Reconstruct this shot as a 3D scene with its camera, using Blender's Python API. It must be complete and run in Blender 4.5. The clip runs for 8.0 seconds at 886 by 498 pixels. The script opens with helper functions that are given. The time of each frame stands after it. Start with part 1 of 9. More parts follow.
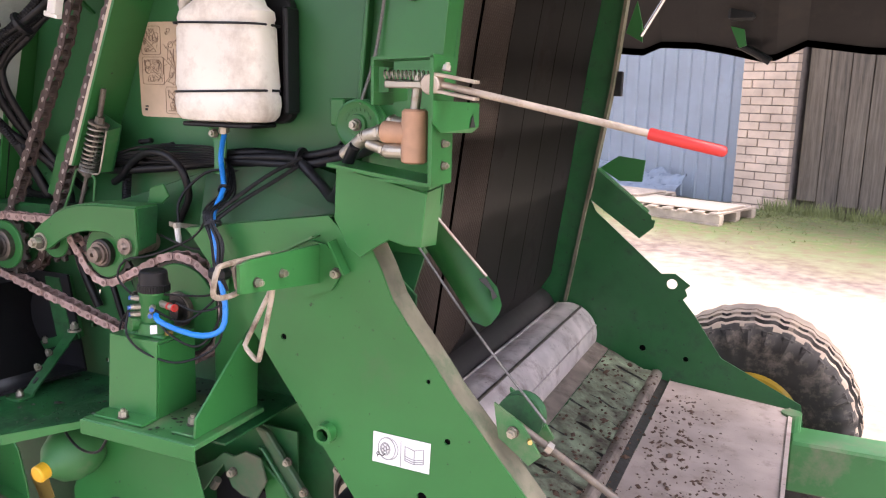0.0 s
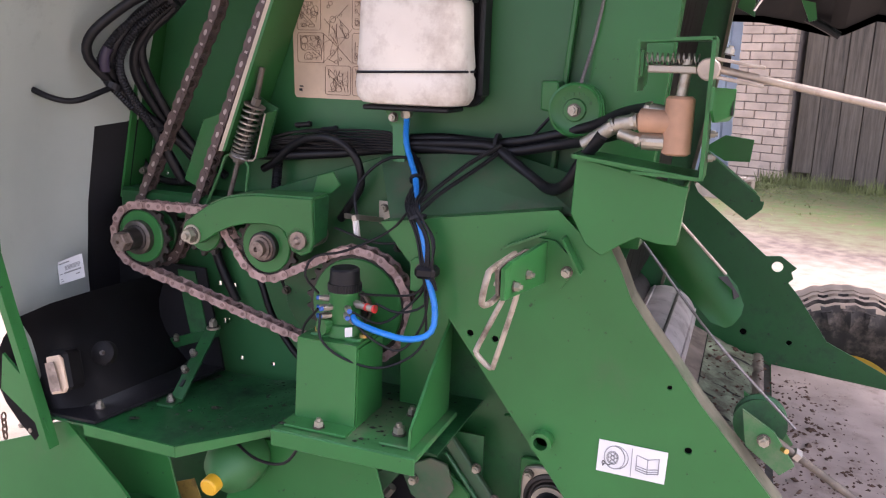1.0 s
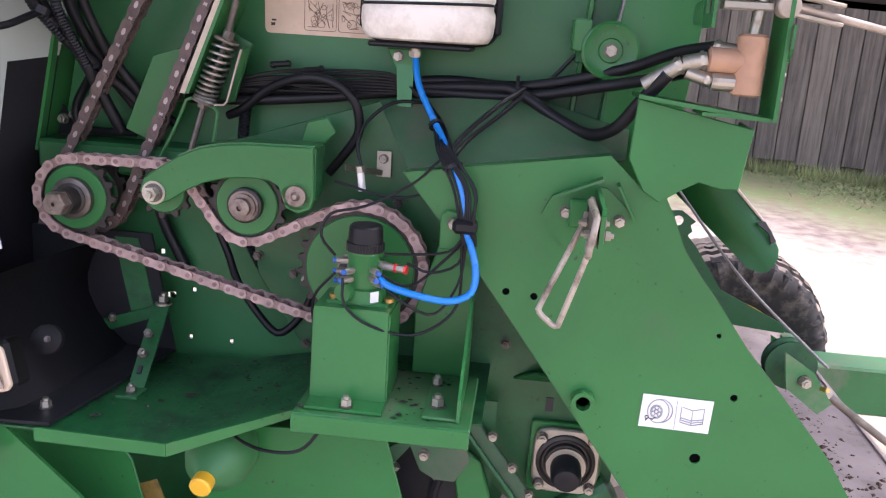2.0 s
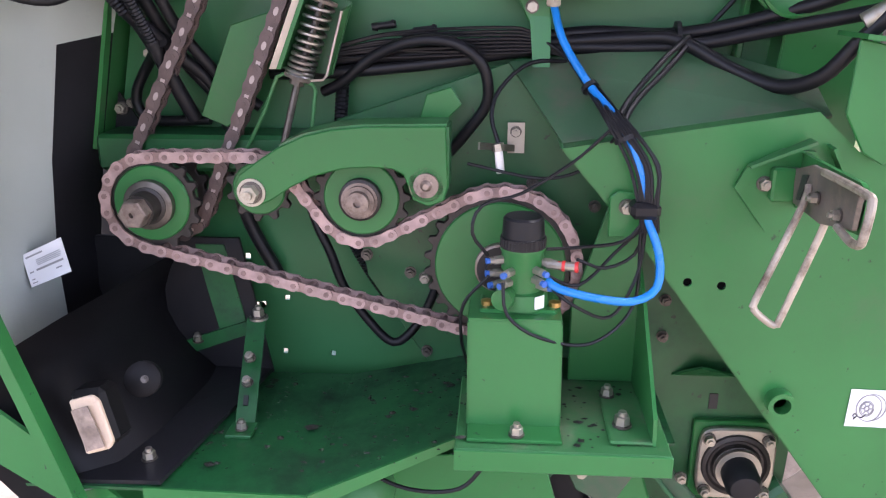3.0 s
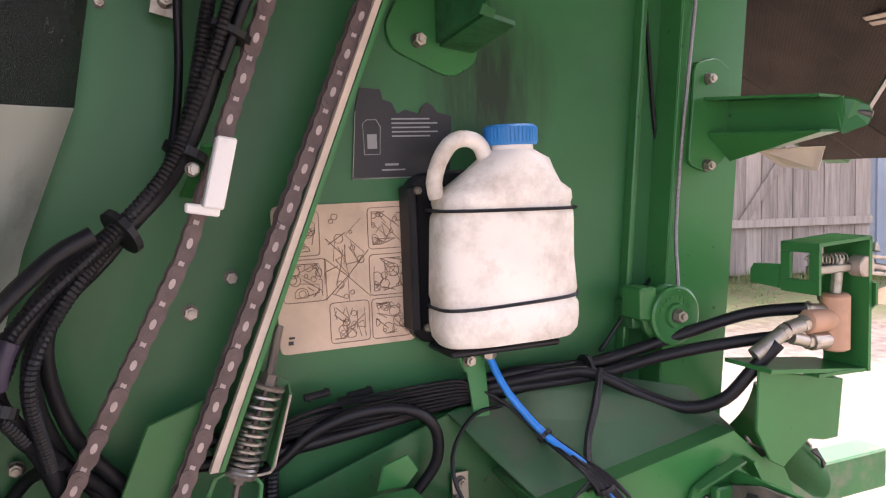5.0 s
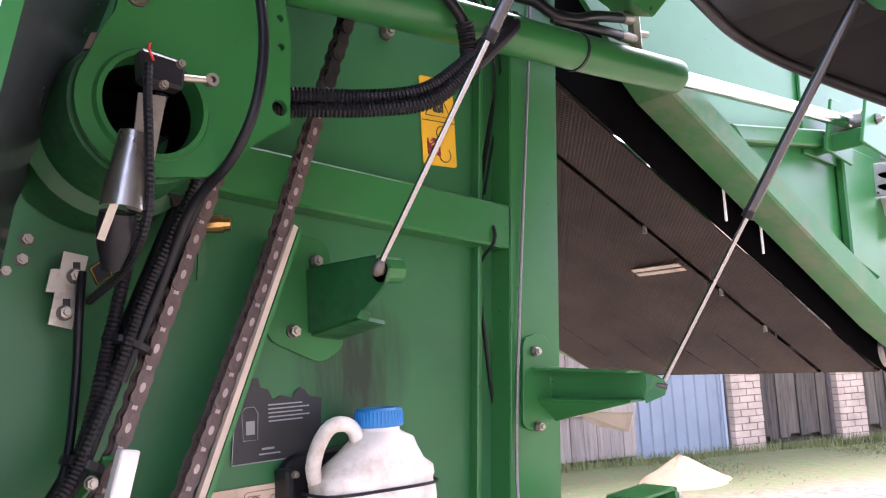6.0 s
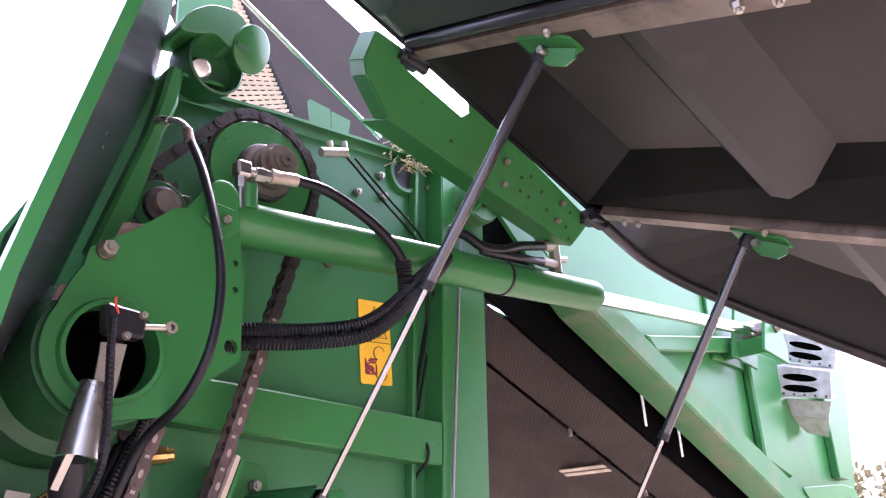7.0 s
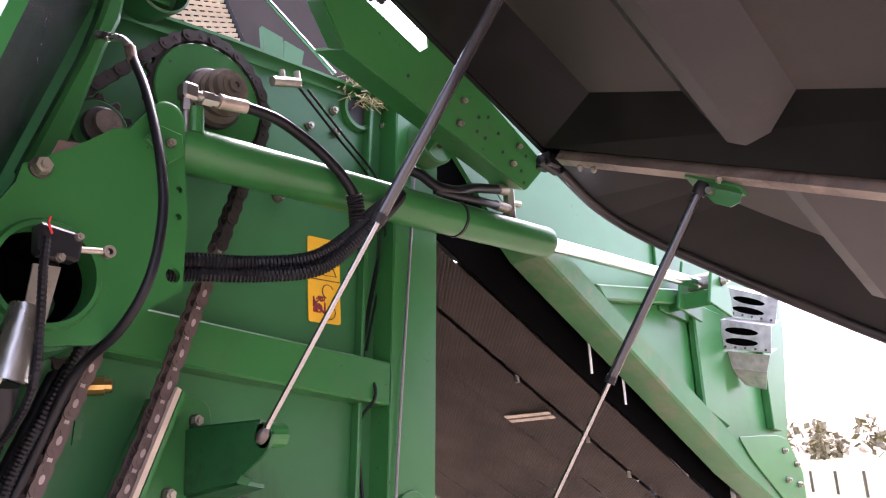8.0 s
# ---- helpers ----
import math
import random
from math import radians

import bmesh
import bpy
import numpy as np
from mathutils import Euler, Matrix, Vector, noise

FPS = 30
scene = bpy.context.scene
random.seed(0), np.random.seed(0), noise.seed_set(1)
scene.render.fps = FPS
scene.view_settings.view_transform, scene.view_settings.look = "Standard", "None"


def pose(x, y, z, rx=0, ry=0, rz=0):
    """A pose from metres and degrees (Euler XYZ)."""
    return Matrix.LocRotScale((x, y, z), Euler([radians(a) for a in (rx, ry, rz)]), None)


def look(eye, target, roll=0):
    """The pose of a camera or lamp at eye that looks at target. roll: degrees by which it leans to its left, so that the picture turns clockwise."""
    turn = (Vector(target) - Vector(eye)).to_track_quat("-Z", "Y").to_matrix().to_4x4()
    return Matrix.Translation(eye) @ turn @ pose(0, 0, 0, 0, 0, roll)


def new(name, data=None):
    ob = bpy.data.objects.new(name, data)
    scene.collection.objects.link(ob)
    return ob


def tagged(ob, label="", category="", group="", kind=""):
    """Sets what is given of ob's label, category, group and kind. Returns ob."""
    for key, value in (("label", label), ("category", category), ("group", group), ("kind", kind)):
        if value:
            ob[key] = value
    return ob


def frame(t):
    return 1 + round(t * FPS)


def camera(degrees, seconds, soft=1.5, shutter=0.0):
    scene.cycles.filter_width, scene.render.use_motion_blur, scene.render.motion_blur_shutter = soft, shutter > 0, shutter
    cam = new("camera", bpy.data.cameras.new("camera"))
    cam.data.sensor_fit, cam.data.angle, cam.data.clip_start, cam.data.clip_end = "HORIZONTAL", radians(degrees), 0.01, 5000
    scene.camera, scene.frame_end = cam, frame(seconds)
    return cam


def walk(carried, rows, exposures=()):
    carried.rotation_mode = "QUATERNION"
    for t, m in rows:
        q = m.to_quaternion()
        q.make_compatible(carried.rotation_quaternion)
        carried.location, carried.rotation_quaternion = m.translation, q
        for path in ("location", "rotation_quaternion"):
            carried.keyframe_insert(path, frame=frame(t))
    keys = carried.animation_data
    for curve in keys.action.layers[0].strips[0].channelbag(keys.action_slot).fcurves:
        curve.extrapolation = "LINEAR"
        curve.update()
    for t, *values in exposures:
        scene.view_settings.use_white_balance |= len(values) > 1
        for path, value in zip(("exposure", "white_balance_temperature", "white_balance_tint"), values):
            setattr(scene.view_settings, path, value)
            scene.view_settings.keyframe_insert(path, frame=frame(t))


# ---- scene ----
cam = camera(57.5, 8.0, soft=1.2)
PATH = [
    (0, (0.279, -1.396, 1.601), (-0.506, 0.403, 1.219), 1.4),
    (0.5, (0.065, -1.484, 1.588), (-0.626, 0.332, 1.115), 1.8),
    (1, (-0.181, -1.465, 1.613), (-0.868, 0.358, 1.159), 1.7),
    (1.2, (-0.262, -1.467, 1.595), (-0.886, 0.382, 1.156), 2.4),
    (2.3, (-0.7, -1.405, 1.525), (-0.802, 0.517, 0.978), 3.0),
    (2.5, (-0.764, -1.347, 1.515), (-0.878, 0.565, 0.94), 1.9),
    (3, (-0.853, -1.242, 1.533), (-0.993, 0.655, 0.916), -0.1),
    (3.5, (-0.97, -1.189, 1.567), (-0.982, 0.717, 0.961), -0.2),
    (4, (-1.139, -1.156, 1.623), (-0.822, 0.745, 1.088), -0.3),
    (4.2, (-1.18, -1.143, 1.645), (-0.741, 0.748, 1.161), -0.4),
    (5.3, (-1.344, -1.068, 1.821), (-0.381, 0.685, 1.764), -2.5),
    (5.5, (-1.38, -1.083, 1.85), (-0.301, 0.601, 1.882), -2.7),
    (6, (-1.471, -1.128, 1.914), (-0.201, 0.396, 2.166), -3.2),
    (6.5, (-1.526, -1.186, 1.952), (-0.194, 0.223, 2.446), -3.5),
    (7, (-1.554, -1.202, 1.982), (-0.197, 0.113, 2.636), -4.1),
    (7.5, (-1.564, -1.204, 2.0), (-0.19, 0.055, 2.727), -4.5),
    (8, (-1.531, -1.175, 1.964), (-0.071, 0.082, 2.502), -3.3),
]
# stops, kelvin and tint
EXPOSURES = [(0, 2.5, 6400, 24), (0.5, 2.4, 6250, 22), (1, 2.15, 6150, 29), (2.4, 2.5, 5850, 26), (3.5, 2.8, 6020, 27), (4.2, 2.9, 6220, 29), (5.4, 2.3, 6400, 29), (6, 2.85, 5900, 30), (6.5, 2.95, 5800, 34), (7, 3.15, 5800, 37), (7.5, 3.2, 5900, 37), (8, 2.75, 6100, 35)]
walk(cam, [(t, look(eye, target, roll)) for t, eye, target, roll in PATH], EXPOSURES)

# world, sun and exposure
SUN_EL, SUN_AZ = 60.0, 70.0  # degrees; azimuth from +y towards +x
world = bpy.data.worlds.new("sky")
world.use_nodes = True
scene.world = world
wn = world.node_tree
sky = wn.nodes.new("ShaderNodeTexSky")
sky.sky_type = "NISHITA"
sky.sun_disc = False
sky.sun_elevation = radians(SUN_EL)
sky.sun_rotation = radians(SUN_AZ)
sky.dust_density = 4.0
sky.air_density = 1.0
veil = wn.nodes.new("ShaderNodeHueSaturation")
veil.inputs["Saturation"].default_value = 0.5
wn.links.new(sky.outputs[0], veil.inputs["Color"])
wn.links.new(veil.outputs[0], wn.nodes["Background"].inputs[0])
wn.nodes["Background"].inputs[1].default_value = 0.15
sun_data = bpy.data.lights.new("sun", "SUN")
sun_data.energy, sun_data.angle, sun_data.color = 1.4, radians(22), (1.0, 0.96, 0.90)
sun = new("sun", sun_data)
_d = Vector((math.sin(radians(SUN_AZ)) * math.cos(radians(SUN_EL)), math.cos(radians(SUN_AZ)) * math.cos(radians(SUN_EL)), math.sin(radians(SUN_EL))))
sun.matrix_world = look(_d * 50, (0, 0, 0))

# materials
def nodes_of(name):
    m = bpy.data.materials.new(name)
    m.use_nodes = True
    return m, m.node_tree, m.node_tree.nodes["Principled BSDF"]


def surface(name, base, rough=0.5, metal=0.0, var=0.18, scale=9.0, fine=140.0, bump=0.08, dirt=None, dirt_amount=0.0, dirt_scale=5.0, spec=0.5, specks=0.0):
    """Painted, plastic, rubber or metal surface: broad and fine variation, fine relief, and dirt in patches."""
    m, t, b = nodes_of(name)
    L = t.links.new
    tc = t.nodes.new("ShaderNodeTexCoord")
    big = t.nodes.new("ShaderNodeTexNoise")
    big.inputs["Scale"].default_value, big.inputs["Detail"].default_value = scale, 5
    small = t.nodes.new("ShaderNodeTexNoise")
    small.inputs["Scale"].default_value, small.inputs["Detail"].default_value = fine, 3
    geo = t.nodes.new("ShaderNodeNewGeometry")
    L(geo.outputs["Position"], big.inputs["Vector"])
    L(geo.outputs["Position"], small.inputs["Vector"])
    ramp = t.nodes.new("ShaderNodeMapRange")
    ramp.inputs[1].default_value, ramp.inputs[2].default_value = 0.3, 0.7
    ramp.inputs[3].default_value, ramp.inputs[4].default_value = 1 - var, 1 + var
    L(big.outputs[0], ramp.inputs[0])
    mul = t.nodes.new("ShaderNodeMixRGB")
    mul.blend_type = "MULTIPLY"
    mul.inputs[0].default_value = 1.0
    mul.inputs[1].default_value = (*base, 1)
    L(ramp.outputs[0], mul.inputs[2])
    out = mul.outputs[0]
    if dirt:
        dn = t.nodes.new("ShaderNodeTexNoise")
        dn.inputs["Scale"].default_value, dn.inputs["Detail"].default_value, dn.inputs["Roughness"].default_value = dirt_scale, 8, 0.7
        L(geo.outputs["Position"], dn.inputs["Vector"])
        dr = t.nodes.new("ShaderNodeMapRange")
        dr.inputs[1].default_value, dr.inputs[2].default_value = 0.66 - 0.35 * dirt_amount, 0.82 - 0.2 * dirt_amount
        dr.inputs[4].default_value = min(1.0, 0.35 + dirt_amount)
        L(dn.outputs[0], dr.inputs[0])
        mix = t.nodes.new("ShaderNodeMixRGB")
        mix.inputs[2].default_value = (*dirt, 1)
        L(dr.outputs[0], mix.inputs[0])
        L(out, mix.inputs[1])
        out = mix.outputs[0]
        rr = t.nodes.new("ShaderNodeMapRange")
        rr.inputs[3].default_value, rr.inputs[4].default_value = rough, min(1.0, rough + 0.35)
        L(dr.outputs[0], rr.inputs[0])
        L(rr.outputs[0], b.inputs["Roughness"])
    else:
        rr = t.nodes.new("ShaderNodeMapRange")
        rr.inputs[1].default_value, rr.inputs[2].default_value = 0.3, 0.7
        rr.inputs[3].default_value, rr.inputs[4].default_value = max(0.03, rough - 0.08), min(1, rough + 0.1)
        L(big.outputs[0], rr.inputs[0])
        L(rr.outputs[0], b.inputs["Roughness"])
    if specks:
        # small chips and stuck crumbs
        sn = t.nodes.new("ShaderNodeTexNoise")
        sn.inputs["Scale"].default_value, sn.inputs["Detail"].default_value, sn.inputs["Roughness"].default_value = 70, 4, 0.6
        L(geo.outputs["Position"], sn.inputs["Vector"])
        sr = t.nodes.new("ShaderNodeMapRange")
        sr.inputs[1].default_value, sr.inputs[2].default_value, sr.inputs[4].default_value = 0.705 - 0.06 * specks, 0.735 - 0.06 * specks, 0.75
        L(sn.outputs[0], sr.inputs[0])
        sm = t.nodes.new("ShaderNodeMixRGB")
        sm.inputs[2].default_value = (0.016, 0.020, 0.015, 1)
        L(sr.outputs[0], sm.inputs[0])
        L(out, sm.inputs[1])
        out = sm.outputs[0]
    L(out, b.inputs["Base Color"])
    b.inputs["Metallic"].default_value = metal
    b.inputs["Specular IOR Level"].default_value = spec
    if bump:
        bp = t.nodes.new("ShaderNodeBump")
        bp.inputs["Strength"].default_value, bp.inputs["Distance"].default_value = bump, 0.002
        L(small.outputs[0], bp.inputs["Height"])
        L(bp.outputs[0], b.inputs["Normal"])
    return m


DUST = (0.30, 0.25, 0.19)
tray_green = surface("oil_wet_green_paint", (0.011, 0.095, 0.027), 0.30, var=0.35, scale=6, bump=0.06, dirt=(0.004, 0.011, 0.007), dirt_amount=0.62, dirt_scale=6, specks=0.9)
barrel_black = surface("strut_barrel_black", (0.030, 0.030, 0.033), 0.16, var=0.1, bump=0.0, spec=0.8)
lens_brown = surface("scratched_lens", (0.22, 0.17, 0.14), 0.12, var=0.5, scale=40, bump=0.02, dirt=(0.06, 0.05, 0.05), dirt_amount=0.5, dirt_scale=30, spec=0.7)
worn_rod = surface("chafed_zinc_rod", (0.40, 0.34, 0.27), 0.5, metal=0.4, var=0.3, bump=0.05, dirt=(0.11, 0.075, 0.05), dirt_amount=0.6, dirt_scale=32)
green = surface("green_paint", (0.026, 0.150, 0.038), 0.31, var=0.14, scale=4, fine=220, bump=0.03, dirt=(0.07, 0.125, 0.055), dirt_amount=0.22, spec=0.4, specks=0.25)
green_dusty = surface("dusty_green_paint", (0.032, 0.150, 0.042), 0.52, var=0.15, scale=6, fine=200, bump=0.05, dirt=(0.20, 0.18, 0.13), dirt_amount=0.45, dirt_scale=7)
# oily green; its darker tone also stands for shade on inner plates
green_grimy_shade = surface("oily_shaded_green_paint", (0.012, 0.100, 0.027), 0.40, var=0.3, scale=9, bump=0.06, dirt=(0.02, 0.045, 0.025), dirt_amount=0.5, dirt_scale=9, specks=0.7)
dull_green = surface("dull_dusty_green_paint", (0.034, 0.092, 0.040), 0.55, var=0.2, scale=5, bump=0.05, dirt=(0.11, 0.10, 0.072), dirt_amount=0.5, dirt_scale=8)
dust_caked = surface("dust_caked_green_paint", (0.15, 0.14, 0.095), 0.8, var=0.3, scale=14, bump=0.15, dirt=(0.045, 0.10, 0.045), dirt_amount=0.45, dirt_scale=12)
green_inside = surface("grey_green_paint", (0.37, 0.41, 0.37), 0.55, var=0.12, scale=3, bump=0.03, dirt=(0.17, 0.19, 0.16), dirt_amount=0.3)
black_plastic = surface("black_plastic", (0.013, 0.013, 0.015), 0.42, var=0.2, bump=0.04, dirt=(0.030, 0.027, 0.025), dirt_amount=0.2, spec=0.28)
black_gloss = surface("glossy_black_sheet", (0.030, 0.031, 0.037), 0.22, var=0.2, bump=0.02, dirt=(0.04, 0.038, 0.04), dirt_amount=0.25)
door_plastic = surface("matt_black_moulding", (0.020, 0.018, 0.018), 0.42, var=0.25, scale=5, bump=0.05, dirt=(0.060, 0.047, 0.040), dirt_amount=0.35, dirt_scale=4, spec=0.4)
# near-black without sheen: the darkness of holes and gaps as a colour
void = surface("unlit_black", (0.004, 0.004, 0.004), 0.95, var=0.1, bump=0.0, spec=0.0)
# blacker than door_plastic; on the recess walls this colour carries the shade
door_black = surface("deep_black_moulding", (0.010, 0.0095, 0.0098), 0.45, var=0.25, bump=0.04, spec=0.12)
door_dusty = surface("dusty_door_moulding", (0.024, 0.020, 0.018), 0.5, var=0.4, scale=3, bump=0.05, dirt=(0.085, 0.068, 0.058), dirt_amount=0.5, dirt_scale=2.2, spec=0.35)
rubber = surface("black_rubber", (0.010, 0.010, 0.012), 0.40, var=0.2, bump=0.05, dirt=(0.022, 0.021, 0.020), dirt_amount=0.2, spec=0.26)
steel = surface("worn_steel", (0.36, 0.34, 0.31), 0.42, metal=1.0, var=0.2, bump=0.06, dirt=(0.16, 0.11, 0.08), dirt_amount=0.25, dirt_scale=30)
zinc = surface("zinc_plate", (0.42, 0.39, 0.33), 0.46, metal=0.9, var=0.2, bump=0.06, dirt=(0.26, 0.20, 0.13), dirt_amount=0.35, dirt_scale=40)
galvanised = surface("galvanised_sheet", (0.50, 0.49, 0.48), 0.5, metal=0.4, var=0.25, scale=30, bump=0.05, dirt=(0.25, 0.22, 0.19), dirt_amount=0.35, dirt_scale=25)
bright_zinc = surface("bright_zinc", (0.70, 0.67, 0.62), 0.30, metal=1.0, var=0.12, bump=0.04)
strut_steel = surface("strut_rod_steel", (0.34, 0.33, 0.32), 0.2, metal=1.0, var=0.1, bump=0.0)
hub_brown = surface("brown_hub_steel", (0.24, 0.19, 0.16), 0.5, metal=0.6, var=0.3, scale=40, bump=0.08, dirt=(0.10, 0.06, 0.045), dirt_amount=0.5, dirt_scale=60)
frame_steel = surface("dusty_frame_steel", (0.25, 0.205, 0.175), 0.5, metal=0.6, var=0.3, scale=12, bump=0.06, dirt=(0.08, 0.065, 0.055), dirt_amount=0.5, dirt_scale=9)
chrome = surface("chrome", (0.70, 0.70, 0.72), 0.14, metal=1.0, var=0.05, bump=0.0)
chain_steel = surface("dusty_chain_steel", (0.40, 0.28, 0.255), 0.58, metal=0.25, var=0.3, scale=40, bump=0.1, dirt=(0.20, 0.13, 0.115), dirt_amount=0.35, dirt_scale=50)
chain_rust = surface("brown_pink_chain_steel", (0.27, 0.18, 0.16), 0.6, metal=0.25, var=0.35, scale=45, bump=0.12, dirt=(0.12, 0.08, 0.07), dirt_amount=0.4, dirt_scale=60)
chain_mid = surface("brown_chain_steel", (0.105, 0.074, 0.067), 0.5, metal=0.25, var=0.3, scale=40, bump=0.1)
chain_worn = surface("worn_bright_link", (0.40, 0.33, 0.305), 0.5, metal=0.4, var=0.15, scale=60, bump=0.05)
chain_dark = surface("dark_chain_steel", (0.035, 0.030, 0.027), 0.45, metal=0.4, var=0.3, scale=40, bump=0.1)
rust = surface("brown_rust", (0.105, 0.063, 0.042), 0.75, metal=0.3, var=0.4, scale=50, bump=0.2)
# colour of the oily crumbs, and of the shadow gap under the slats
crumb_gap_black = surface("oily_crumbs_and_gap_black", (0.013, 0.012, 0.009), 0.6, var=0.4, scale=50, bump=0.2)
brass = surface("brass", (0.62, 0.40, 0.14), 0.35, metal=1.0, var=0.15, bump=0.05)
valve_tan = surface("tan_primer_casting", (0.46, 0.27, 0.17), 0.6, metal=0.1, var=0.15, scale=30, bump=0.1, dirt=(0.2, 0.12, 0.08), dirt_amount=0.25, dirt_scale=30)
blue_hose = surface("blue_nylon", (0.012, 0.20, 0.62), 0.28, var=0.08, bump=0.02)
blue_cap = surface("blue_plastic", (0.02, 0.20, 0.50), 0.4, var=0.08, bump=0.03)
red_grip = surface("red_vinyl", (0.62, 0.035, 0.03), 0.42, var=0.08, bump=0.05)
yellow_cap = surface("yellow_plastic", (0.75, 0.42, 0.02), 0.4, var=0.1, bump=0.03)
yellow_rim = surface("yellow_paint", (0.60, 0.36, 0.03), 0.5, var=0.2, bump=0.05, dirt=DUST, dirt_amount=0.4)
dark_steel = surface("greasy_dark_steel", (0.13, 0.115, 0.10), 0.45, metal=0.8, var=0.25, scale=60, bump=0.06, dirt=(0.06, 0.05, 0.045), dirt_amount=0.4, dirt_scale=40)
dark_worn = surface("worn_brown_steel", (0.13, 0.11, 0.09), 0.55, metal=0.35, var=0.35, scale=22, bump=0.08, dirt=(0.30, 0.24, 0.18), dirt_amount=0.45, dirt_scale=30)
collet_blue = surface("blue_collet", (0.035, 0.12, 0.42), 0.45, var=0.1, bump=0.0)
grey_cable = surface("grey_wire_rope", (0.20, 0.19, 0.18), 0.5, metal=0.7, var=0.3, scale=300, bump=0.2)
worn_tan = surface("worn_tan_steel", (0.46, 0.39, 0.32), 0.5, metal=0.5, var=0.2, scale=30, bump=0.06, dirt=(0.25, 0.18, 0.12), dirt_amount=0.3, dirt_scale=40)
jug_white = surface("stained_white_plastic", (0.82, 0.77, 0.68), 0.45, var=0.08, scale=8, bump=0.06, dirt=(0.36, 0.28, 0.20), dirt_amount=0.52, dirt_scale=7)
white_plastic = surface("white_nylon", (0.78, 0.76, 0.72), 0.5, var=0.05, bump=0.03, dirt=(0.4, 0.35, 0.28), dirt_amount=0.2, dirt_scale=20)
cream = surface("cream_wear_strip", (0.52, 0.43, 0.33), 0.55, var=0.12, scale=20, bump=0.05)
paper = surface("white_sticker", (0.78, 0.78, 0.78), 0.45, var=0.04, bump=0.0)
# black for print, and for the dark drawn in as holes and slots
ink = surface("black_ink", (0.02, 0.02, 0.022), 0.5, var=0.1, bump=0.0)
brown_ink = surface("brown_ink", (0.20, 0.13, 0.09), 0.6, var=0.4, scale=60, bump=0.0)
decal_tan = surface("greasy_tan_plate", (0.60, 0.46, 0.33), 0.5, var=0.15, scale=14, bump=0.02, dirt=(0.33, 0.22, 0.15), dirt_amount=0.35, dirt_scale=12)
decal_yellow = surface("yellow_sticker", (0.80, 0.47, 0.02), 0.42, var=0.08, bump=0.0, dirt=(0.3, 0.22, 0.08), dirt_amount=0.15, dirt_scale=25)
tag_yellow = surface("grimy_yellow_sticker", (0.34, 0.22, 0.05), 0.55, var=0.2, bump=0.0, dirt=(0.10, 0.07, 0.03), dirt_amount=0.5, dirt_scale=25)
decal_black = surface("black_sticker", (0.02, 0.02, 0.022), 0.45, var=0.2, bump=0.0)
grey_ink = surface("grey_ink", (0.30, 0.30, 0.30), 0.5, var=0.1, bump=0.0)
straw = surface("straw", (0.42, 0.34, 0.20), 0.9, var=0.3, scale=80, bump=0.1)


def streaked(m, base, dark, along=1.3, across=26.0):
    """Turns a surface into weathered boards: long upright streaks and pale wear."""
    t = m.node_tree
    b = t.nodes["Principled BSDF"]
    L = t.links.new
    geo = t.nodes.new("ShaderNodeNewGeometry")
    mp = t.nodes.new("ShaderNodeMapping")
    mp.inputs["Scale"].default_value = (across, across, along)
    L(geo.outputs["Position"], mp.inputs[0])
    n = t.nodes.new("ShaderNodeTexNoise")
    n.inputs["Scale"].default_value, n.inputs["Detail"].default_value, n.inputs["Roughness"].default_value = 1.0, 7, 0.7
    L(mp.outputs[0], n.inputs["Vector"])
    oi = t.nodes.new("ShaderNodeObjectInfo")
    ad = t.nodes.new("ShaderNodeMath")
    ad.operation = "MULTIPLY_ADD"
    ad.inputs[1].default_value = 0.22
    L(oi.outputs["Random"], ad.inputs[0])
    L(n.outputs[0], ad.inputs[2])
    cr = t.nodes.new("ShaderNodeValToRGB")
    cr.color_ramp.elements[0].position, cr.color_ramp.elements[0].color = 0.38, (*dark, 1)
    cr.color_ramp.elements[1].position, cr.color_ramp.elements[1].color = 0.78, (*base, 1)
    L(ad.outputs[0], cr.inputs[0])
    L(cr.outputs[0], b.inputs["Base Color"])
    return m


wood = streaked(surface("weathered_board", (0.3, 0.27, 0.24), 0.85, bump=0.25), (0.150, 0.122, 0.090), (0.030, 0.025, 0.019))
pale_wood = streaked(surface("pale_weathered_board", (0.3, 0.27, 0.24), 0.85, bump=0.25), (0.36, 0.305, 0.25), (0.16, 0.13, 0.105))
pallet_wood = surface("pallet_timber", (0.42, 0.34, 0.26), 0.85, var=0.25, scale=8, bump=0.2)
brick_white = surface("white_silicate_brick", (0.50, 0.385, 0.295), 0.85, var=0.2, scale=4, bump=0.2, dirt=(0.25, 0.21, 0.18), dirt_amount=0.3)
mortar = surface("grey_mortar", (0.22, 0.18, 0.155), 0.95, var=0.2, bump=0.3)
sheet_blue = surface("blue_grey_sheet", (0.50, 0.57, 0.64), 0.42, var=0.1, scale=2, bump=0.03, dirt=(0.36, 0.38, 0.40), dirt_amount=0.3, dirt_scale=2)
film_grey = surface("blue_grey_film", (0.34, 0.40, 0.47), 0.3, var=0.15, bump=0.05)
# dusty tread, with the sunlight on it put into the pale colour
tread_rubber = surface("dusty_sunlit_tread", (0.36, 0.28, 0.21), 0.9, var=0.2, scale=8, bump=0.15)
tyre_rubber = surface("dusty_tyre_rubber", (0.040, 0.035, 0.030), 0.85, var=0.25, scale=10, bump=0.15, dirt=(0.26, 0.21, 0.17), dirt_amount=0.4, dirt_scale=14)
